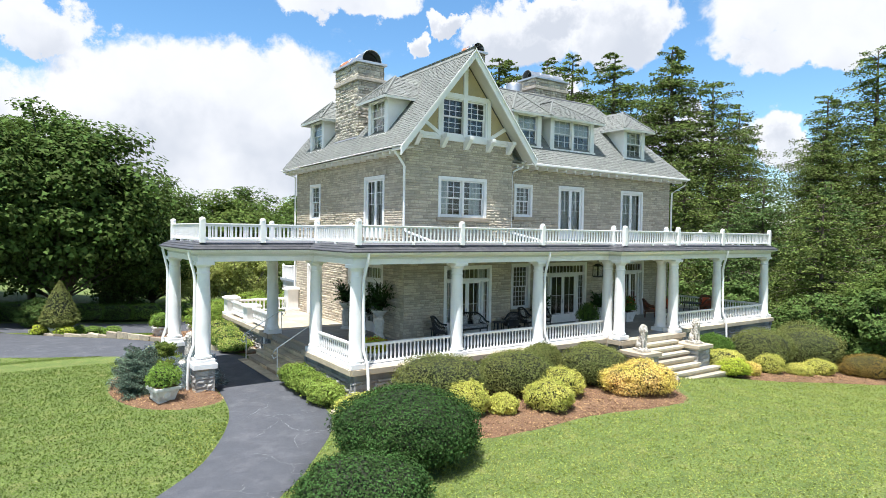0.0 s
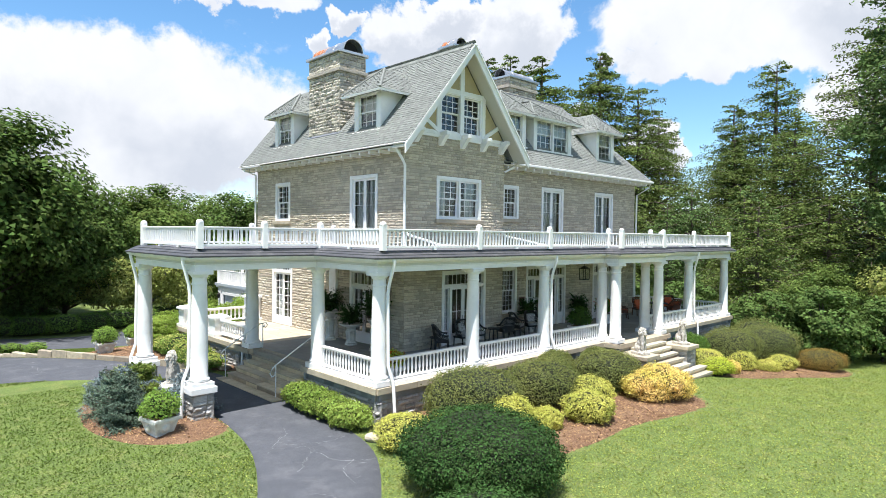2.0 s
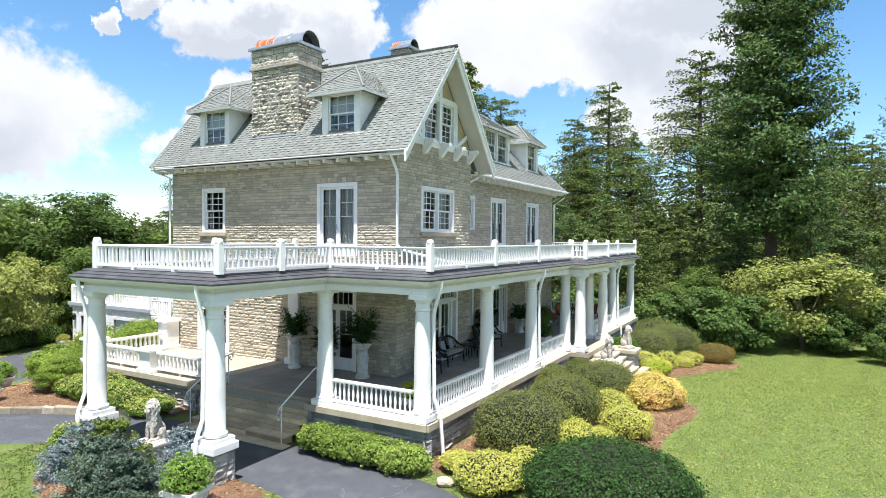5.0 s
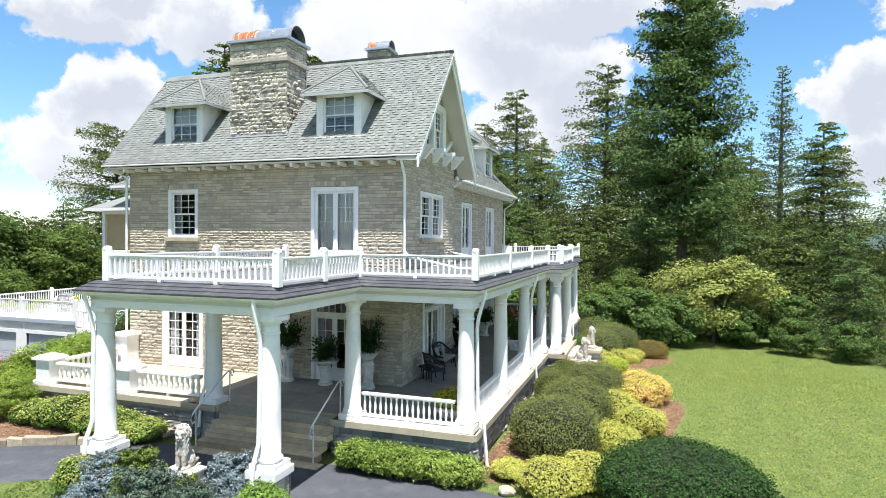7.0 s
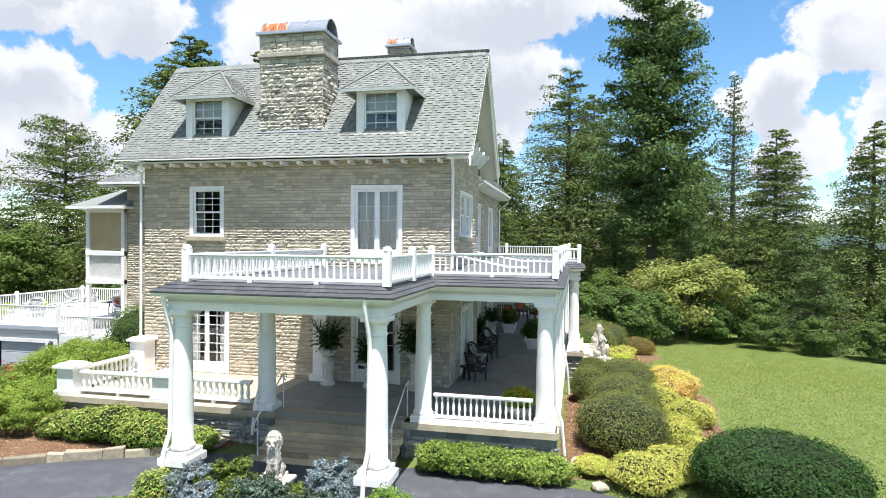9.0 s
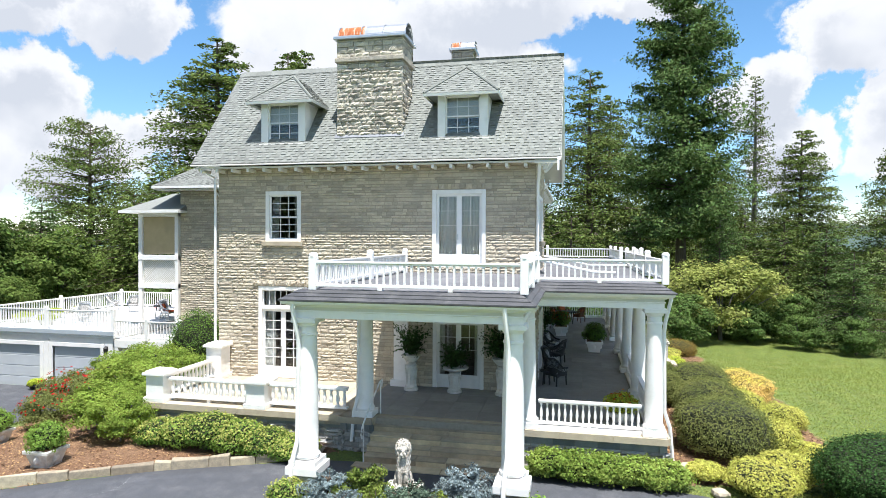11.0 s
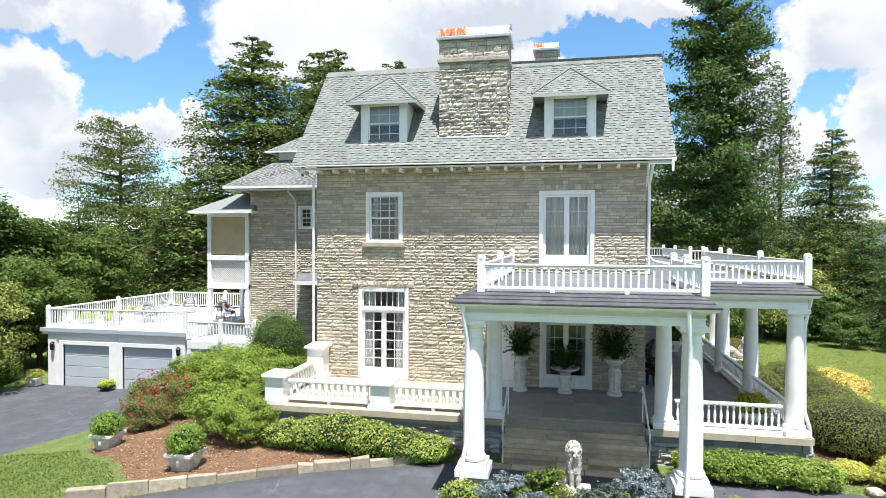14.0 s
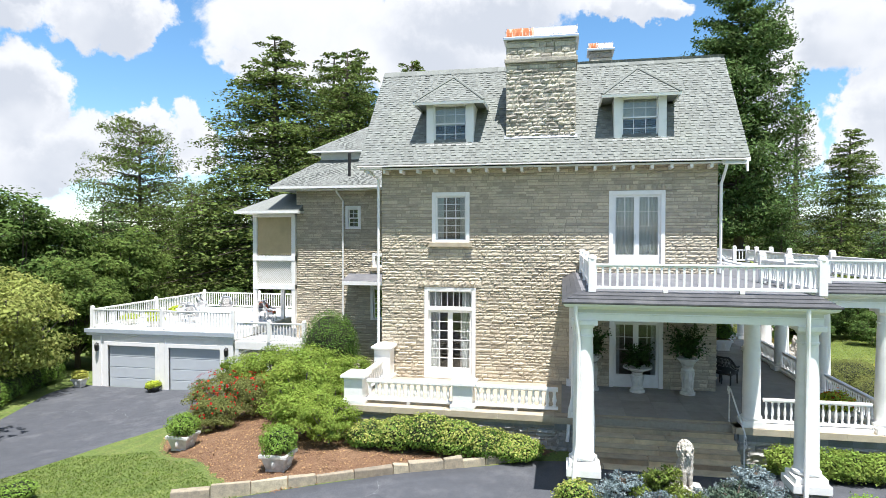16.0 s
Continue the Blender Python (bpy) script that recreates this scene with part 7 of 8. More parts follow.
for k, (x, y, rx, ry, h) in enumerate([(14.6, -4.4, 1.0, 0.8, 1.5), (17.4, -5.2, 1.8, 1.3, 1.9), (20.8, -5.8, 1.9, 1.5, 2.0), (23.5, -4.4, 1.8, 1.4, 2.2)]):
    shrub("boxwood_bush", "large dense green clipped shrub at the end of the porch", x, y, rx, ry, h, L_OLIVE if k else L_BOX, 8500, 0.1, "shrub", "porch shrubs", 90 + k, 0.08, 2.4)
shrub("rusty_shrub", "low rust-brown clipped mound at the end of the bed", 22.2, -8.0, 1.7, 1.2, 1.05, L_RUST, 7500, 0.09, seed=97, lump=0.06)
# hedge below the porch corner
for k in range(5):
    shrub("privet_hedge", "loose bright green hedge under the porch corner", -4.78, -0.75 - 0.68 * k, 0.52, 0.62, 0.68 - 0.02 * k, L_PRIVET, 2600, 0.11, "hedge", "corner hedge", 110 + k, 0.25, 2.6, spread=0.3)

# ---- planting in the beds ----
SPRUCE = conifer("blue_spruce", "low spiky silvery blue spruce in the drive island", 1.5, 0.95, L_BLUE, 51, needles=0.085, layers=11, per=11, bare=0.03, droop=-0.12, density=6.0, ragged=0.4, slim=2.6)
DARK_SPRUCE = conifer("dwarf_spruce", "dense dark green dwarf spruce in the drive island", 1.6, 0.95, L_DEEP, 53, needles=0.085, layers=12, per=11, bare=0.03, droop=-0.2, density=6.0, ragged=0.35, slim=2.4)
GREEN_SPRUCE = conifer("dwarf_evergreen", "small upright green evergreen among the spruces", 1.5, 0.7, L_ARBOR, 52, needles=0.1, layers=14, per=10, bare=0.03, droop=-0.4, density=4.0, ragged=0.4)
for k, (x, y, s_, m) in enumerate([(-8.35, 3.8, 0.76, 0), (-9.2, 3.2, 0.72, 0), (-8.35, 2.1, 0.60, 0), (-7.62, 0.95, 0.80, 0), (-9.3, 1.75, 0.86, 2), (-9.45, 0.6, 0.78, 2), (-8.75, 0.35, 0.55, 0), (-8.3, 3.05, 0.82, 1), (-8.65, 1.45, 0.62, 1), (-9.05, 2.5, 0.68, 1)]):
    plant((SPRUCE, GREEN_SPRUCE, DARK_SPRUCE)[m], x, y, s_ * 0.98, 70 * k, s_ * 0.97)
shrub("variegated_shrub", "round green and gold shrub at the end of the island", -8.3, 4.75, 0.5, 0.5, 0.75, L_BRIGHT, 1800, 0.08, "shrub", "", 145, 0.15, accent=L_VARI, accent_share=0.35)
for proto in (SPRUCE, GREEN_SPRUCE, DARK_SPRUCE):
    for o in [*proto.children_recursive, proto]:
        bpy.data.objects.remove(o)
for k in range(6):
    shrub("ivy_bank", "low clipped green and gold groundcover under the terrace", -4.75 - 0.02 * k, 10.6 - 0.85 * k, 0.72, 0.75, 0.98 - 0.15 * abs(k - 2), L_BRIGHT if k % 2 else L_BOX, 2600, 0.09, "shrub", "terrace bank", 150 + k, 0.15, accent=L_VARI, accent_share=0.3)
def loose_bush(label, proto, x, y, r, h, turn):
    ob = copy_thing(proto, pose(x, y, ground_z(x, y), 0, 0, turn) @ Matrix.Diagonal((r / 1.4, r / 1.4, h / 2.0, 1)))
    ob["label"], ob["category"], ob["group"] = label, "shrub", "terrace bed shrubs"
    return ob


AZALEA = broadleaf("azalea_bush", "loose open bright green azalea", 2.0, 1.4, L_AZALEA, 61, 90, 120, 0.085, 0.04, 0.12, PALE_BARK, 0.95)
ROSE = broadleaf("rose_bush", "loose shrub dotted with red roses", 2.0, 1.4, L_OLIVE, 62, 80, 110, 0.085, 0.03, 0.08, None, 0.95)
rr_ = np.random.default_rng(63)
dr = rr_.normal(size=(70, 3))
dr /= np.linalg.norm(dr, axis=1, keepdims=True)
dr[:, 2] = np.abs(dr[:, 2])
cards("blossoms", dr * [1.3, 1.3, 1.0] + [0, 0, 1.1], dr, rr_.uniform(0.09, 0.15, 70), L_RED, 1.1, ROSE, "red roses")
for k, (x, y, r, h, m) in enumerate([(-3.9, 13.2, 1.35, 1.75, 0), (-1.4, 14.2, 1.5, 2.2, 0), (1.3, 15.2, 1.5, 2.3, 0), (-2.3, 17.1, 1.0, 1.35, 1), (0.2, 18.5, 1.25, 1.8, 1), (2.6, 17.4, 1.4, 2.3, 0), (3.6, 19.4, 1.2, 1.9, 0), (-2.2, 12.7, 0.9, 1.4, 0), (-1.0, 16.4, 1.1, 1.7, 1), (0.3, 13.2, 1.1, 1.9, 0), (-4.9, 11.9, 1.0, 1.5, 0)]):
    loose_bush("loose shrub dotted with red roses" if m else "loose open bright green azalea", ROSE if m else AZALEA, x, y, r, h, 63 * k)
for proto in (AZALEA, ROSE):
    for o in [*proto.children_recursive, proto]:
        bpy.data.objects.remove(o)
shrub("boxwood_ball", "large round clipped dark green boxwood by the wing", 4.2, 15.4, 1.35, 1.3, 3.1, L_BOX, 6000, 0.1, seed=190, lump=0.05)
for k in range(13):
    x, y = ([(-17.0, 25.5), (-9.0, 28.4), (-1.5, 29.9), (5.0, 32.0)][min(3, k // 4)], [(-9.0, 28.4), (-1.5, 29.9), (5.0, 32.0), (9.0, 33.0)][min(3, k // 4)])
    f = (k % 4) / 4
    px, py = x[0] + (y[0] - x[0]) * f, x[1] + (y[1] - x[1]) * f
    shrub("clipped_hedge", "clipped green hedge along the garage court", px, py, 1.15, 1.1, 1.15, L_BOX if k % 3 else L_BRIGHT, 2600, 0.12, "hedge", "court hedge", 200 + k, 0.05, 4.0)
for k in range(5):
    shrub("clipped_hedge", "low dark clipped hedge beyond the drive loop", -19.0 - 2.2 * k, 26.2 + 0.4 * k, 1.25, 0.8, 1.1, L_BOX, 2200, 0.12, "hedge", "loop hedge", 220 + k, 0.05, 4.0)


# ---- stone edging of the drive ----
def edging():
    t = thing("stone_edging", "low irregular sandstone edging along the drive", "edging", "structure")
    path = smooth_path([(-4.75, 6.1), (-5.45, 7.1), (-6.35, 9.0), (-7.3, 10.8), (-8.2, 12.4), (-9.1, 14.4), (-10.2, 16.8), (-11.6, 19.0)], 0.05)
    rnd = random.Random(8)
    k = 0
    while k < len(path) - 6:
        n = rnd.randint(8, 20)
        a, b = path[k], path[min(k + n, len(path) - 1)]
        d = b - a
        ln, wd, h = d.length + 0.01, rnd.uniform(0.2, 0.3), rnd.uniform(0.2, 0.34) * (1.0 if k < len(path) * 0.6 else 0.6)
        s = Shape()
        j = lambda: rnd.uniform(-0.03, 0.03)
        s.hull([(0, -wd / 2 + j(), -0.2), (ln, -wd / 2 + j(), -0.2), (ln, wd / 2, -0.2), (0, wd / 2, -0.2)], [(0.015 + j() * 0.5, -wd / 2 + 0.04 + j(), h + j()), (ln - 0.015 + j() * 0.5, -wd / 2 + 0.04 + j(), h + j()), (ln - 0.015, wd / 2 - 0.03, h + j()), (0.015, wd / 2 - 0.03, h + j())])
        o = part("stone", s, CLAY, t, "", 0.02)
        o.matrix_world = Matrix.Translation((a.x, a.y, ground_z(a.x, a.y))) @ Matrix.Rotation(math.atan2(d.y, d.x), 4, "Z")
        k += n


edging()
for k, (x, y, s) in enumerate([(-5.0, -4.75, 0.22), (-3.6, -4.3, 0.28), (8.2, -6.6, 0.3), (-4.3, 5.9, 0.25)]):
    bm = bmesh.new()
    bmesh.ops.create_icosphere(bm, subdivisions=2, radius=s)
    for v in bm.verts:
        v.co = v.co * (1 + 0.35 * noise.noise(v.co * 4 + Vector((k, 0, 0))))
        v.co.z *= 0.6
    me = bpy.data.meshes.new("rock")
    bm.to_mesh(me)
    bm.free()
    me.materials.append(COPING)
    ob = tagged(new("rock", me), "pale rough stone lying in the mulch", "rock", "garden rocks")
    ob.location = (x, y, ground_z(x, y) + s * 0.4)


# ---- pots and statues ----
def square_planter(x, y, label, size=0.34, h=0.5, z=None, mat=None, plant_mat=None, ph=0.75, accent=None, turn=0):
    z = ground_z(x, y) + 0.05 if z is None else z
    t = thing("planter", label, "planter", "", "square planters", at=pose(x, y, z, 0, 0, turn))
    a, b = size * 0.72, size
    part("bowl", Shape().hull([(-a, -a, 0.06), (a, -a, 0.06), (a, a, 0.06), (-a, a, 0.06)], [(-b, -b, h - 0.1), (b, -b, h - 0.1), (b, b, h - 0.1), (-b, b, h - 0.1)]), mat or POT, t, "", 0.015)
    part("rim", Shape().box(-b - 0.05, -b - 0.05, h - 0.1, b + 0.05, b + 0.05, h), mat or POT, t, "", 0.02)
    part("foot", Shape().box(-a * 1.05, -a * 1.05, 0, a * 1.05, a * 1.05, 0.07), mat or POT, t, "", 0.015)
    part("mask", Shape().lathe(0, 0, [(0.02, -0.11), (0.09, -0.08), (0.12, 0.0), (0.09, 0.08), (0.02, 0.11)], 10, squash=0.5), mat or POT, t, "moulded relief").location = (0, -size * 0.88, h * 0.5)
    part("mask", Shape().lathe(0, 0, [(0.02, -0.11), (0.09, -0.08), (0.12, 0.0), (0.09, 0.08), (0.02, 0.11)], 10, squash=0.5), mat or POT, t, "moulded relief").location = (-size * 0.88, 0, h * 0.5)
    part("soil", Shape().box(-b + 0.02, -b + 0.02, h - 0.06, b - 0.02, b - 0.02, h + 0.004), MULCH, t)
    shrub("potted_shrub", "bushy green plant filling a square planter", x, y, size * 1.5, size * 1.5, ph, plant_mat or L_BRIGHT, 1500, 0.1, "plant", "potted shrubs", int(abs(x * 10 + y)) + 300, 0.25, accent=accent, accent_share=0.08, z=z + h - 0.12, spread=0.35)


square_planter(-9.0, -0.75, "weathered pale square planter at the edge of the island", turn=12)
square_planter(-6.85, 12.5, "pale square planter with a moulded mask on the mulch")
square_planter(-4.25, 17.1, "pale square planter with a moulded mask at the lawn edge")
square_planter(8.3, -2.2, "white square planter of ferns on the porch", z=1.0, mat=WHITE, plant_mat=L_BOX, ph=0.9)
square_planter(12.9, -0.6, "white square planter of flowers on the porch", z=1.0, mat=WHITE, plant_mat=L_BOX, ph=0.9, accent=L_RED)
square_planter(4.95, 29.2, "small pale planter at the garage corner", 0.25, 0.45, plant_mat=L_YELLOW, ph=0.5)
square_planter(-2.7, -2.6, "low planter of bright yellow-green foliage on the porch", 0.3, 0.3, z=1.0, mat=POT, plant_mat=L_CHART, ph=0.6, accent=L_FLOWER)
square_planter(4.9, 24.95, "low dark trough of flowers between the garage doors", 0.24, 0.26, mat=IRON, plant_mat=L_CHART, ph=0.35)


def urn_stand(x, y, label, h=1.15, bowl=0.28, fern=0.75, leafm=None):
    """A fluted pedestal with a bowl and an arching fern."""
    t = thing("pedestal_urn", label, "urn", "", "pedestal urns", at=pose(x, y, 1.0))
    part("pedestal", Shape().lathe(0, 0, [(0.25, 0), (0.25, 0.07), (0.2, 0.1), (0.21, 0.14), (0.155, 0.2), (0.15, h * 0.35), (0.19, h * 0.6), (0.215, h * 0.68), (0.16, h * 0.73), (0.18, h * 0.78), (0.2, h * 0.8)], 16), POT, t)
    for k in range(8):
        a = 6.283 * k / 8
        part("leaf_moulding", Shape().tube([(0.16 * math.cos(a), 0.16 * math.sin(a), 0.2), (0.165 * math.cos(a), 0.165 * math.sin(a), h * 0.36), (0.21 * math.cos(a), 0.21 * math.sin(a), h * 0.62)], 0.022, 6), POT, t)
    part("bowl", Shape().lathe(0, 0, [(0.12, h * 0.8), (0.2, h * 0.83), (bowl, h * 0.92), (bowl + 0.06, h * 0.97), (bowl + 0.05, h), (bowl - 0.04, h)], 18), POT, t)
    rng = np.random.default_rng(int(x * 100 + y * 10) % 997)
    c, n, s = [], [], []
    for k in range(120):
        a, ln, up = rng.uniform(0, 6.28), fern * rng.uniform(0.35, 0.95), rng.uniform(0.6, 1.9)
        for q in range(14):
            f = (q + 1) / 14
            c.append((math.cos(a) * ln * f + rng.normal() * 0.03, math.sin(a) * ln * f + rng.normal() * 0.03, h + fern * (up * f * 1.15 - 0.75 * f * f)))
            n.append((rng.normal() * 0.7, rng.normal() * 0.7, 0.7))
            s.append(0.15 * (1.1 - 0.5 * f))
    cards("fern", c, n, s, leafm or L_DARK, 2.0, t, "arching dark green fern")
    return t


urn_stand(-0.55, 4.1, "white fluted pedestal urn with a fern beside the side door", 1.2)
urn_stand(-0.55, 2.6, "low white bowl urn with a fern before the side door", 0.85, 0.42, 0.6)
urn_stand(-0.55, 1.0, "white fluted pedestal urn with a broad fern beside the side door", 1.2, 0.28, 0.85)
urn_stand(7.75, 0.25, "white pedestal urn with a fern beside the front door", 0.7, 0.25, 0.6)
urn_stand(11.75, 0.2, "white pedestal urn with a fern beside the front door", 0.7, 0.25, 0.6)


def lion(x, y, z, turn, s, label, plinth=True):
    """A seated cast-stone lion: haunches, chest, curled mane, head and forelegs in one body."""
    rnd = random.Random(int(x * 100))
    bm = bmesh.new()

    def ball(cx, cy, cz, rx, ry, rz_):
        r = bmesh.ops.create_icosphere(bm, subdivisions=2, radius=1.0)
        for v in r["verts"]:
            v.co = Vector((v.co.x * rx + cx, v.co.y * ry + cy, v.co.z * rz_ + cz))
    ball(0, 0.18, 0.22, 0.2, 0.25, 0.21)
    ball(0, 0.06, 0.4, 0.18, 0.2, 0.27)
    ball(0, -0.06, 0.28, 0.14, 0.13, 0.28)
    ball(0, -0.09, 0.52, 0.175, 0.14, 0.2)
    for sx in (-1, 1):
        ball(sx * 0.16, 0.12, 0.15, 0.09, 0.2, 0.15)
        ball(sx * 0.17, -0.08, 0.04, 0.06, 0.12, 0.05)
        ball(sx * 0.085, -0.18, 0.25, 0.068, 0.07, 0.27)
        ball(sx * 0.085, -0.25, 0.04, 0.072, 0.1, 0.05)
        ball(sx * 0.12, -0.13, 0.965, 0.04, 0.03, 0.045)
        ball(sx * 0.06, -0.255, 0.875, 0.035, 0.03, 0.03)
        ball(sx * 0.045, -0.30, 0.775, 0.045, 0.05, 0.04)
    ball(0, -0.03, 0.80, 0.19, 0.13, 0.19)
    ball(0, -0.15, 0.83, 0.115, 0.13, 0.13)
    ball(0, -0.27, 0.82, 0.04, 0.07, 0.07)
    ball(0, -0.27, 0.72, 0.05, 0.06, 0.03)
    for ring, (rr, yy, count) in enumerate(((0.15, -0.17, 16), (0.19, -0.10, 20), (0.2, -0.01, 20))):
        for k in range(count):
            a = 6.283 * (k + 0.5 * (ring % 2)) / count
            ball(math.cos(a) * rr, yy + rnd.uniform(-0.015, 0.015), 0.82 + math.sin(a) * rr * 1.02, 0.032, 0.035, 0.045)
    for row in range(6):
        for k in range(7):
            u_ = (k - 3 + 0.5 * (row % 2)) / 3.4
            ball(u_ * 0.17, -0.08 - 0.15 * math.cos(u_ * 1.3), 0.38 + 0.06 * row, 0.03, 0.032, 0.05)
    ball(0.18, 0.36, 0.1, 0.05, 0.16, 0.05)
    r = bmesh.ops.create_cube(bm, size=1.0)
    for v in r["verts"]:
        v.co = Vector((v.co.x * 0.56, v.co.y * 0.82 + 0.05, v.co.z * 0.1 - 0.04))
    me = bpy.data.meshes.new("lion_statue")
    bm.to_mesh(me)
    bm.free()
    me.materials.append(STATUE)
    ob = tagged(new("lion_statue", me), label, "statue", "lion statues")
    rm = ob.modifiers.new("blend", "REMESH")
    rm.mode, rm.voxel_size, rm.use_smooth_shade = "VOXEL", 0.014, True
    ob.matrix_world = pose(x, y, z, 0, 0, turn) @ Matrix.Diagonal((s * 0.84, s * 0.84, s, 1))
    return ob


lion(-7.53, 2.39, 0.62, -75, 1.0, "weathered pale stone seated lion facing the lawn")
solid("garden_plinth", Shape().box(-7.95, 2.05, -0.1, -7.25, 2.75, 0.52).box(-8.0, 2.0, 0.52, -7.2, 2.8, 0.60), POT, "low pale stone plinth under a lion statue", "plinth", kind="", soft=0.02)
for x in (8.24, 11.86):
    lion(x, -5.2, 0.77, -20, 0.96, "mossy stone seated lion on a step pier")


# clipped cone in a bowl at the tip of the island lawn
def topiary(x, y):
    z = ground_z(x, y)
    t = thing("bowl_planter", "pale round stone bowl at the tip of the lawn", "planter", at=pose(x, y, z))
    part("bowl", Shape().lathe(0, 0, [(0.3, 0), (0.32, 0.1), (0.5, 0.3), (0.6, 0.5), (0.62, 0.56), (0.54, 0.56)], 20), POT, t)
    tt = thing("cone_topiary", "clipped cone of dense green dwarf spruce", "topiary", at=pose(x, y, z + 0.5))
    rng = np.random.default_rng(77)
    n = 7000
    f, a = rng.random(n) ** 0.7, rng.uniform(0, 6.28, n)
    f = 1 - f
    r = 1.05 * (1 - f) ** 0.8 * np.minimum(1, 0.55 + 3 * f) * (1 + 0.1 * rng.normal(size=n))
    c = np.stack([np.cos(a) * r, np.sin(a) * r, 2.6 * f], 1)
    cards("foliage", c, np.stack([np.cos(a), np.sin(a), 0.5 + 0 * a], 1) + rng.normal(size=(n, 3)) * 0.5, rng.uniform(0.08, 0.17, n), L_OLIVE, 1.8, tt)
    # dark cone behind the leaves, coloured as the shade inside
    part("core", Shape().lathe(0, 0, [(0.45, 0.0), (0.85, 0.5), (0.7, 1.2), (0.35, 2.0), (0.05, 2.5)], 14), SHADE_CORE, tt)
    for k, (dx, dy) in enumerate(((0.9, 0.3), (-0.9, 0.2), (1.7, 0.1), (0.2, -0.8), (2.6, -0.3))):
        shrub("low_flowers", "low clump of yellow-green flowers round the bowl", x + dx, y + dy, 0.5, 0.45, 0.5, L_CHART if k % 2 else L_BRIGHT, 900, 0.1, "plant", "bowl flowers", 400 + k, 0.3)


topiary(-10.9, 19.6)


# ---- furniture ----
def wicker_chair(x, y, turn, z=1.0, mat=None, wide=0.62, cushion=None, label="black wicker armchair with a cushion on the porch", name="wicker_chair"):
    """A wicker seat: rounded back that sweeps down into the arms, open canes, loose cushions."""
    mat = mat or IRON
    t = thing(name, label, "chair" if wide < 1 else "settee", "", "porch seats", at=pose(x, y, z, 0, 0, turn))
    w = wide / 2

    def sweep(a, lift=0.0):
        """A point of the back and arms by its angle from the middle of the back; lift runs from the seat to the rim."""
        u = min(1.0, abs(a) / 1.9)
        rim = 0.98 - 0.36 * smoothstep(0.3, 0.95, u)
        px = (w + 0.02) * math.sin(min(abs(a), 1.571)) * (1 if a >= 0 else -1)
        py = 0.28 * math.cos(a) if abs(a) < 1.571 else -(abs(a) - 1.571) * 0.75
        return (px * (1 + 0.06 * lift), py + 0.1 * lift * max(0.0, math.cos(a)), 0.40 + (rim - 0.40) * lift)
    part("seat", Shape().box(-w, -0.28, 0.34, w, 0.26, 0.41), mat, t, "", 0.02)
    part("seat_cushion", Shape().box(-w + 0.04, -0.27, 0.41, w - 0.04, 0.2, 0.52), cushion or CUSHION, t, "", 0.035)
    for k in range(1 if wide < 1 else 2):
        cx = 0.0 if wide < 1 else (-0.3, 0.34)[k]
        pil = part("pillow", Shape().box(-0.2, -0.05, -0.19, 0.2, 0.05, 0.19), cushion or CUSHION, t, "patterned pillow", 0.045)
        pil.matrix_basis = pose(cx, 0.17, 0.70, -16, 0, 6 * (k + 1))
    angles = [-1.9 + 3.8 * k / 28 for k in range(29)]
    part("rim", Shape().tube([sweep(a, 1.0) for a in angles], 0.034, 7), mat, t)
    band = Shape()
    for a, b in zip(angles, angles[1:]):
        band.hull([sweep(a, 0.0), sweep(b, 0.0), tuple(c * 0.97 if k < 2 else c for k, c in enumerate(sweep(b, 0.0))), tuple(c * 0.97 if k < 2 else c for k, c in enumerate(sweep(a, 0.0)))],
                  [sweep(a, 0.42), sweep(b, 0.42), tuple(c * 0.97 if k < 2 else c for k, c in enumerate(sweep(b, 0.42))), tuple(c * 0.97 if k < 2 else c for k, c in enumerate(sweep(a, 0.42)))])
    part("woven_band", band, mat, t)
    cane = Shape()
    for k in range(0, 28, 1 if wide < 1 else 1):
        cane.tube([sweep(angles[k], 0.4), sweep(angles[k + 1], 1.0)], 0.009, 4)
        cane.tube([sweep(angles[k + 1], 0.4), sweep(angles[k], 1.0)], 0.009, 4)
    part("cane_lattice", cane, mat, t)
    for sx in (-1, 1):
        for yy in (-0.25, 0.22):
            part("leg", Shape().tube([(sx * (w - 0.03), yy * 1.1, 0.0), (sx * (w - 0.03), yy, 0.36)], 0.025, 6), mat, t)
    return t


for x, y, tr in ((1.35, -0.65, 50), (5.2, -0.62, 165), (6.45, -0.15, 20), (7.35, -0.3, -25)):
    wicker_chair(x, y, tr)
wicker_chair(3.1, -0.45, 0, wide=1.35, label="black wicker settee with striped cushions on the porch", name="wicker_settee")
for x, y, tr in ((15.2, -0.3, 40), (17.2, -0.2, -30), (18.6, -1.6, 150), (19.9, -0.6, -60)):
    wicker_chair(x, y, tr, mat=RED_WICKER, cushion=ORANGE, label="brown wicker chair with an orange cushion at the porch end")


def round_table(x, y, z, r, h, mat, label):
    t = thing("round_table", label, "table", "", "porch tables", at=pose(x, y, z))
    part("tabletop", Shape().lathe(0, 0, [(r, h - 0.04), (r, h)], 20), mat, t)
    for k in range(4):
        a = 0.785 + 1.571 * k
        part("leg", Shape().tube([(math.cos(a) * r * 0.75, math.sin(a) * r * 0.75, 0), (math.cos(a) * r * 0.55, math.sin(a) * r * 0.55, h - 0.04)], 0.022, 6), mat, t)


round_table(4.5, -0.5, 1.0, 0.25, 0.55, IRON, "small black side table between the porch chairs")
round_table(1.3, -0.35, 1.0, 0.22, 0.5, IRON, "small black side table beside a porch chair")
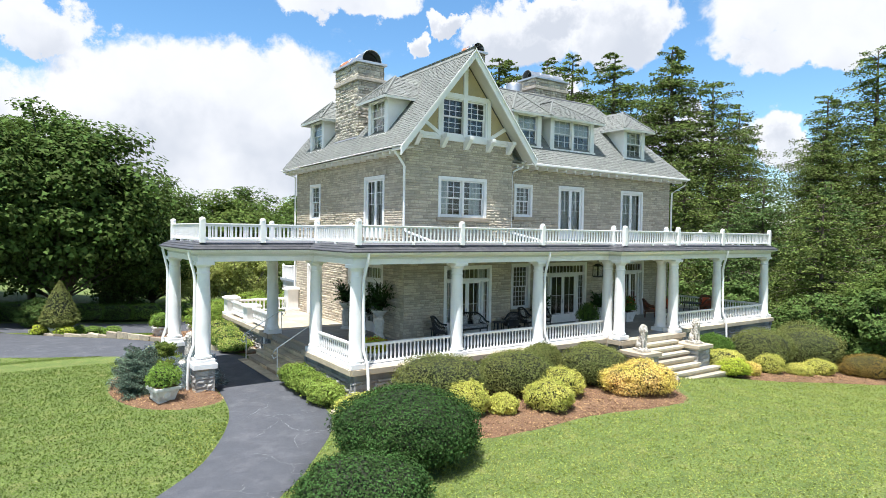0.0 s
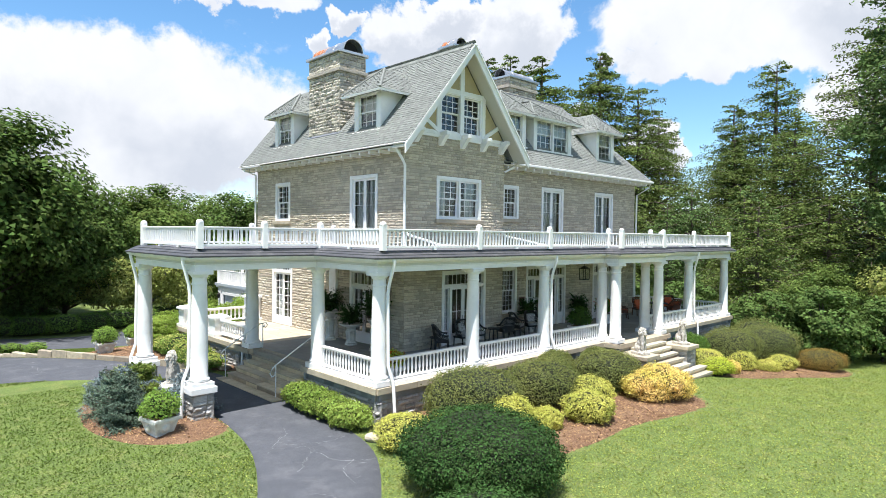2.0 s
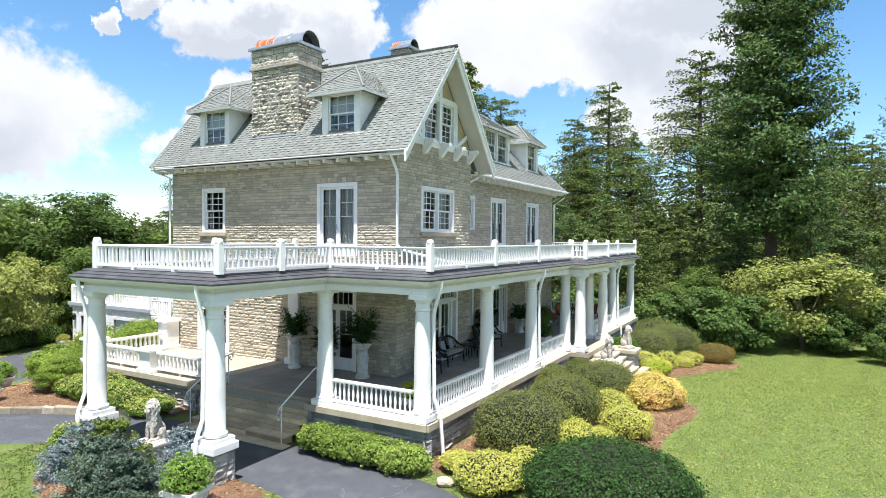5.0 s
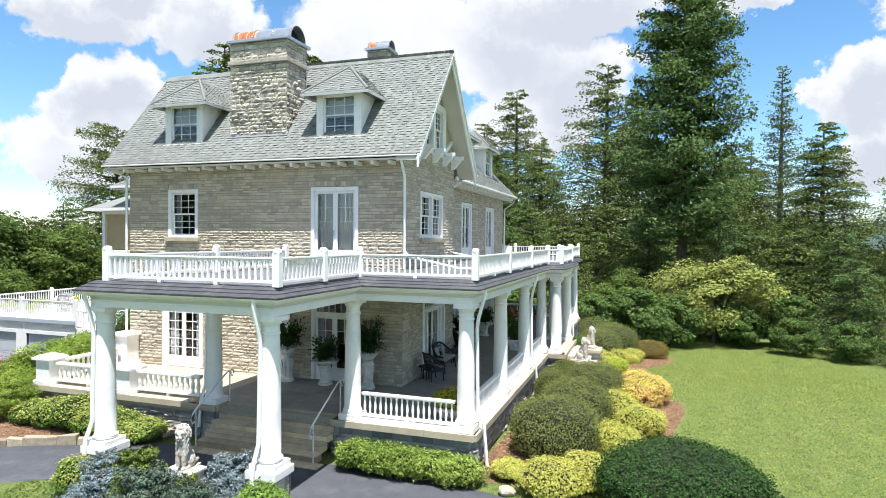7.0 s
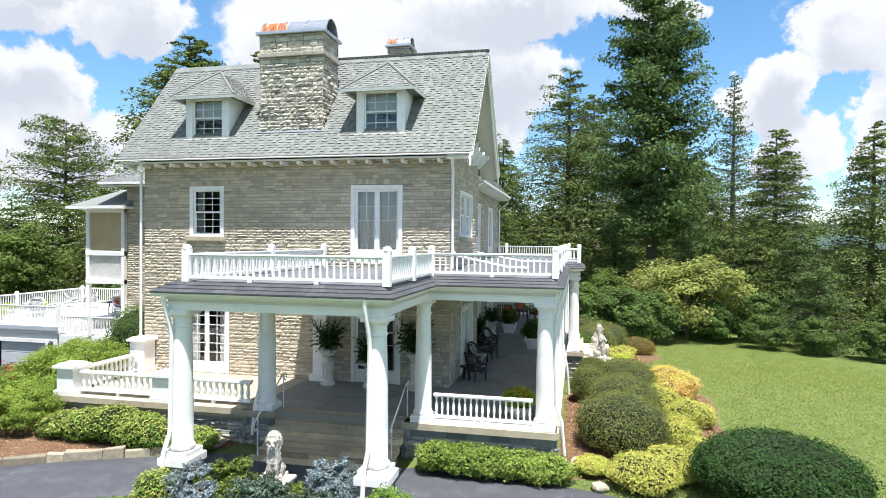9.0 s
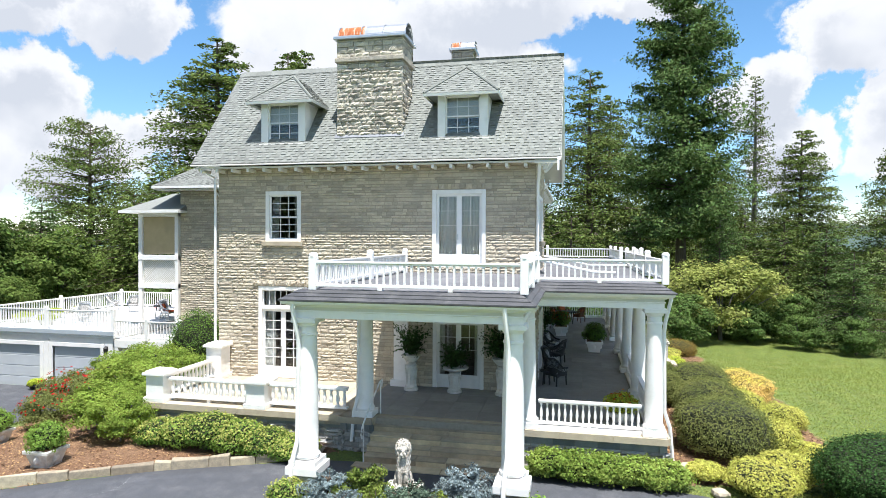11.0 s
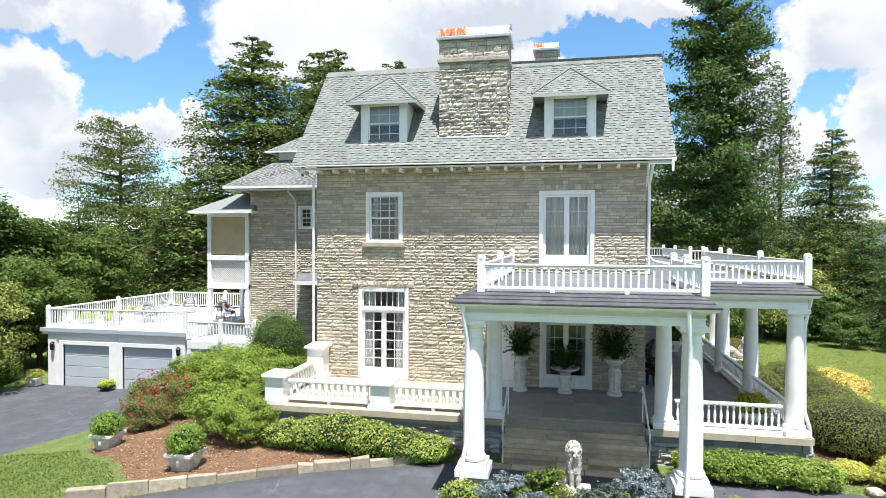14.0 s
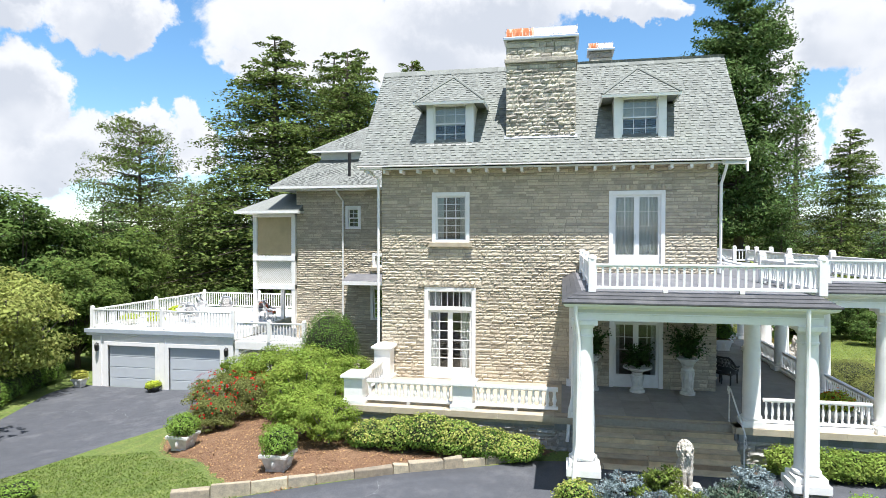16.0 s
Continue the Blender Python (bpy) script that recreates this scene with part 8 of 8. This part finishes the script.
round_table(18.0, -0.9, 1.0, 0.55, 0.74, IRON, "dark round table at the end of the porch")
round_table(8.6, 25.6, 1.5, 0.55, 0.72, WHITE, "white round table on the garage terrace")
round_table(10.5, 22.0, 1.5, 0.5, 0.72, IRON, "dark round table on the garage terrace")
for x, y, tr, c in ((8.0, 24.9, -30, CUSHION), (9.3, 26.2, 140, CUSHION), (10.0, 21.3, 10, ORANGE), (11.2, 22.6, 160, ORANGE), (12.5, 25.5, -60, CUSHION), (12.8, 27.3, 20, CUSHION)):
    wicker_chair(x, y, tr, 1.5, CHROME, cushion=c, label="metal garden chair with a cushion on the garage terrace", name="garden_chair")
for k, (x, y) in enumerate(((7.0, 27.9), (9.0, 27.9), (11.0, 27.8), (6.6, 26.0))):
    square_planter(x, y, "pale planter box of yellow flowers on the garage terrace", 0.3, 0.32, z=1.5, plant_mat=L_CHART, ph=0.35)

# wall lantern and framed notice beside the doors
t = thing("hanging_lantern", "dark square lantern hanging from the porch ceiling", "lantern", at=pose(9.75, -1.45, 3.62))
part("chain", Shape().tube([(0, 0, 0.42), (0, 0, 0.985)], 0.012, 5), IRON, t)
part("lid", Shape().hull([(-0.2, -0.2, 0.3), (0.2, -0.2, 0.3), (0.2, 0.2, 0.3), (-0.2, 0.2, 0.3)], [(-0.05, -0.05, 0.43), (0.05, -0.05, 0.43), (0.05, 0.05, 0.43), (-0.05, 0.05, 0.43)]), IRON, t)
part("base", Shape().box(-0.17, -0.17, -0.2, 0.17, 0.17, -0.16), IRON, t, "", 0.008)
for sx, sy in ((-1, -1), (-1, 1), (1, -1), (1, 1)):
    part("corner_bar", Shape().box(sx * 0.16 - 0.012, sy * 0.16 - 0.012, -0.16, sx * 0.16 + 0.012, sy * 0.16 + 0.012, 0.3), IRON, t)
for k in range(4):
    pn = part("pane", Shape().box(-0.145, -0.163, -0.155, 0.145, -0.159, 0.295), GLASS, t)
    pn.matrix_basis = pose(0, 0, 0, 0, 0, 90 * k)
    pn.visible_shadow = False
t = thing("wall_plaque", "small brown bronze plaque on the stone wall beside the entrance", "plaque", at=pose(7.85, FRONT - 0.075, 2.35))
part("plate", Shape().box(-0.17, 0, -0.19, 0.17, 0.03, 0.19), RED_WICKER, t, "", 0.008)
for k in range(4):
    part("line", Shape().box(-0.12, -0.004, 0.1 - 0.07 * k, 0.12, 0.0, 0.125 - 0.07 * k), DARK, t)
for y in (28.45, 21.2):
    t = thing("wall_lantern", "black coach lantern beside the garage door", "lantern", "", "garage lanterns", at=pose(GX - 0.16, y, 0.55))
    part("body", Shape().lathe(0, 0, [(0.05, -0.2), (0.09, -0.15), (0.11, 0.1), (0.12, 0.12), (0.02, 0.25)], 6), IRON, t)
    part("bracket", Shape().box(0.0, -0.04, 0.1, 0.12, 0.04, 0.2), IRON, t)

# ---- stones, paving and grass ----
def stone_mesh(seed):
    """A rough-faced stone of unit size in local x (along) and z (up), face towards -y."""
    rnd = random.Random(seed)
    nx, nz = 6, 3
    s = Shape()
    for j in range(nz + 1):
        for i in range(nx + 1):
            edge_ = i in (0, nx) or j in (0, nz)
            s.v.append(((i / nx) + (0 if edge_ else rnd.uniform(-0.05, 0.05)), -(0.014 if edge_ else rnd.uniform(0.018, 0.056)), (j / nz) + (0 if edge_ else rnd.uniform(-0.07, 0.07))))
    w = nx + 1
    s.f = [(j * w + i, j * w + i + 1, (j + 1) * w + i + 1, (j + 1) * w + i) for j in range(nz) for i in range(nx)]
    n = len(s.v)
    s.v += [(0, 0.03, 0), (1, 0.03, 0), (1, 0.03, 1), (0, 0.03, 1)]
    c = [0, nx, nz * w + nx, nz * w]
    s.f += [(n, n + 1, c[1], c[0]), (n + 1, n + 2, c[2], c[1]), (n + 2, n + 3, c[3], c[2]), (n + 3, n, c[0], c[3])]
    return s


STONES = [stone_mesh(k) for k in range(24)]
STONE_MESHES = []
for k, st in enumerate(STONES):
    me = bpy.data.meshes.new("stone")
    me.from_pydata(st.v, [], [tuple(f) for f in st.f])
    me.materials.append(STONE_PIECE)
    STONE_MESHES.append(me)


def lay(u0, u1, z0, z1, holes, seed, low=0.078, high=0.15):
    """Stones of uneven length in uneven courses round the openings."""
    rnd = random.Random(seed)
    z, out = z0, []
    while z < z1 - 0.02:
        h = min(rnd.uniform(low, high), z1 - z)
        if z1 - z - h < 0.08:
            h = z1 - z
        cuts = sorted((a, b) for a, b, c, d in holes if c < z + h - 0.03 and d > z + 0.03)
        spans, x = [], u0
        for a, b in cuts:
            if a > x:
                spans.append((x, a))
            x = max(x, b)
        if x < u1:
            spans.append((x, u1))
        for a, b in spans:
            u = a
            while u < b - 0.01:
                w = min(rnd.uniform(0.15, 0.62), b - u)
                if b - u - w < 0.16:
                    w = b - u
                if h > 0.15 and rnd.random() < 0.2:
                    out += [(u, z, w, h * 0.5), (u, z + h * 0.5, w, h * 0.5)]
                else:
                    out.append((u, z, w, h))
                u += w
        z += h
    return out


def face_wall(parent, at, u0, u1, z0, z1, holes, seed, single=None):
    """Stones on one wall face in local axes (x along, y inward); those inside the single stretch are pieces of their own."""
    rnd = random.Random(seed)
    rest, count = Shape(), 0
    for u, z, w, h in lay(u0, u1, z0, z1, holes, seed):
        k = rnd.randrange(24)
        dep = rnd.uniform(0.45, 1.05)
        m = Matrix.Translation((u + 0.008, 0, z + 0.008)) @ Matrix.Diagonal((w - 0.016, dep, h - 0.016, 1))
        if single and count < 300 and single[0] <= z < single[1] and single[2] <= u <= single[3]:
            ob = new("stone", STONE_MESHES[k])
            ob.parent = parent
            ob.matrix_parent_inverse = parent.matrix_world.inverted()
            ob.matrix_basis = at @ m
            count += 1
        else:
            i = len(rest.v)
            full = at @ m
            rest.v += [tuple(full @ Vector(v)) for v in STONES[k].v]
            rest.f += [tuple(i + q for q in f) for f in STONES[k].f]
    raw("stone_facing", rest, STONE, parent)


# local x runs to the right as seen from outside
face_wall(wall_west, pose(0, HY, 0, 0, 0, -90), 0, HY, -1.0, EAVE, [(HY - b, HY - a, c, d) for a, b, c, d in OPEN_WEST], 1, (4.9, 6.9, 0.0, HY))
face_wall(wall_bay, pose(0, 0, 0), 0.0, BAY, 1.0, 9.3, OPEN_BAY, 2, (5.0, 8.0, 0.0, BAY))
face_wall(wall_front, pose(0, FRONT, 0), BAY, HX, 1.0, EAVE, OPEN_FRONT, 3, (5.2, 6.9, BAY, HX))
face_wall(wing, pose(WX, 18.3, 0, 0, 0, -90), 0, 6.6, -1.5, 8.6, [(18.3 - b, 18.3 - a, c, d) for a, b, c, d in [(14.9, 15.7, 6.6, 7.75), (13.2, 14.4, 2.1, 3.8), (13.4, 14.3, 4.7, 5.4)]], 4, (4.5, 6.5, 0, 6.6))
face_wall(wall_return, pose(BAY, 0.0, 0, 0, 0, 90), 0, FRONT, 1.0, EAVE, [], 5)

# base of the porch
bs = Shape()
rb = random.Random(20)
for (xa, ya), (xb, yb) in zip(DECK_OUT, DECK_OUT[1:]):
    if abs(xa - xb) < 0.01 and ya > yb:
        stone_courses(bs, rb, xa + 0.12, yb, -0.5, xa + 0.3, ya, 0.60, 0.13, 0.42, 0.085, "w")
    elif abs(ya - yb) < 0.01 and xb > xa:
        stone_courses(bs, rb, xa, ya + 0.12, -1.6, xb, ya + 0.3, 0.60, 0.13, 0.42, 0.085, "s")
    elif abs(ya - yb) < 0.01 and xb < xa:
        stone_courses(bs, rb, xb, ya - 0.3, -0.4, xa, ya - 0.12, 0.60, 0.13, 0.42, 0.085, "n")
stone_courses(bs, rb, -3.9, 11.6, -0.9, 0.0, 11.75, 0.60, 0.13, 0.42, 0.085, "n")
raw("stone_facing", bs, BASE_STONE, base_wall)
ashlar = Shape()
for (xa, ya), (xb, yb) in zip(DECK_OUT, DECK_OUT[1:]):
    d = Vector((xb - xa, yb - ya))
    e, n = d.normalized(), max(1, round(d.length / 0.62))
    o = Vector((e.y, -e.x))
    for k in range(n):
        a, b = Vector((xa, ya)) + d * (k / n) + e * 0.004, Vector((xa, ya)) + d * ((k + 1) / n) - e * 0.004
        ashlar.slab([(q.x, q.y) for q in (a - o * 0.095, b - o * 0.095, b - o * 0.2, a - o * 0.2)], 0.606, 0.82)
part("dressed_course", ashlar, ASHLAR, base_wall, "smooth grey dressed stone course")

# paving slabs of the porch floor
floor_ob = bpy.data.objects["porch_floor"]
SLAB = Shape().box(0.004, 0.004, 0.985, 0.896, 0.896, 1.003).mesh("paving_slab", PAVING)
TERRACE_SLAB = Shape().box(0.004, 0.004, 0.985, 0.896, 0.896, 1.003).mesh("terrace_slab", COPING)


def pave(x0, y0, x1, y1, me):
    nx, ny = max(1, round((x1 - x0) / 0.9)), max(1, round((y1 - y0) / 0.9))
    for i in range(nx):
        for j in range(ny):
            o = part("paving_slab", me, PAVING, floor_ob)
            o.location = (x0 + (x1 - x0) * i / nx, y0 + (y1 - y0) * j / ny, 0)
            o.scale = ((x1 - x0) / nx / 0.9, (y1 - y0) / ny / 0.9, 1)


pave(-3.55, -3.2, 0.0, 5.1, SLAB)
pave(0.0, -3.2, BAY, 0.0, SLAB)
pave(BAY, -3.2, HX, FRONT, SLAB)
pave(HX, -3.2, 20.9, 6.0, SLAB)
pave(8.4, -3.95, 11.8, -3.2, SLAB)
pave(-3.45, 5.1, 0.0, 11.3, TERRACE_SLAB)


# lintels over the side openings
for k, (a, b, d) in enumerate(((8.25, 9.95, 7.83), (1.5, 3.7, 7.81), (8.0, 10.25, 4.36))):
    s = Shape()
    stone_courses(s, random.Random(k), -0.03, a, d + 0.01, 0.0, b, d + 0.2, 0.25, 0.16, 0.05, "w")
    o = raw("lintel", s, STONE, wall_west)


# short blades over the mown lawns nearest to the drive
def inside(px, py, ring):
    hit = np.zeros(len(px), bool)
    for (xa, ya), (xb, yb) in zip(ring, ring[1:] + ring[:1]):
        if ya != yb:
            hit ^= ((ya > py) != (yb > py)) & (px < (xb - xa) * (py - ya) / (yb - ya) + xa)
    return hit


def lawn_blades(name, label, x0, y0, x1, y1, count, mat, seed, thin):
    """Blades over a stretch of lawn, thinning out towards the sides named in thin."""
    rng = np.random.default_rng(seed)
    px, py = rng.uniform(x0, x1, count), rng.uniform(y0, y1, count)
    edge = np.minimum.reduce([{"w": px - x0, "e": x1 - px, "s": py - y0, "n": y1 - py}[side] for side in thin])
    drive = [(p.x, p.y) for p in smooth_path(DRIVE_L)] + [(p.x, p.y) for p in reversed(smooth_path(DRIVE_R))]
    keep = (rng.random(count) < edge / 5.0) & ~inside(px, py, drive) & ~inside(px, py, COURT)
    for ring in BEDS:
        keep &= ~inside(px, py, ring)
    keep &= ~((px > -4.0) & (py > -5.0)) & ((px > -7.0) | (py < 6.5) | (py > 8.0))
    px, py = px[keep], py[keep]
    n = len(px)
    c = np.stack([px, py, np.array([ground_z(x, y) for x, y in zip(px, py)]) + 0.02], 1)
    me = cards(name, c, rng.normal(size=(n, 3)) * [1, 1, 0.6] + [0, 0, 0.7], rng.uniform(0.04, 0.09, n), mat, 2.4, None, "", 3)
    tagged(new(name, me), label, "grass", "", "stuff")


COURT = [(-13.5, 20.8), (-9.5, 22.3), (-6.3, 22.1), (-3.0, 21.3), (2.0, 20.0), (5.4, 20.9), (5.4, 29.8), (-1.0, 28.1), (-10.0, 26.8), (-17.0, 24.0)]
lawn_blades("front_lawn_grass", "sunlit yellow-green mown grass of the front lawn", -9.5, -24.0, 36.0, -3.6, 260000, BLADE, 1, "se")
lawn_blades("island_lawn_grass", "lush green mown grass beside the drive", -22.0, -16.0, -7.2, 8.5, 130000, LUSH, 2, "ws")
lawn_blades("north_lawn_grass", "lush green mown grass below the mulch bed", -15.0, 8.0, -2.0, 22.5, 60000, LUSH, 3, "w")
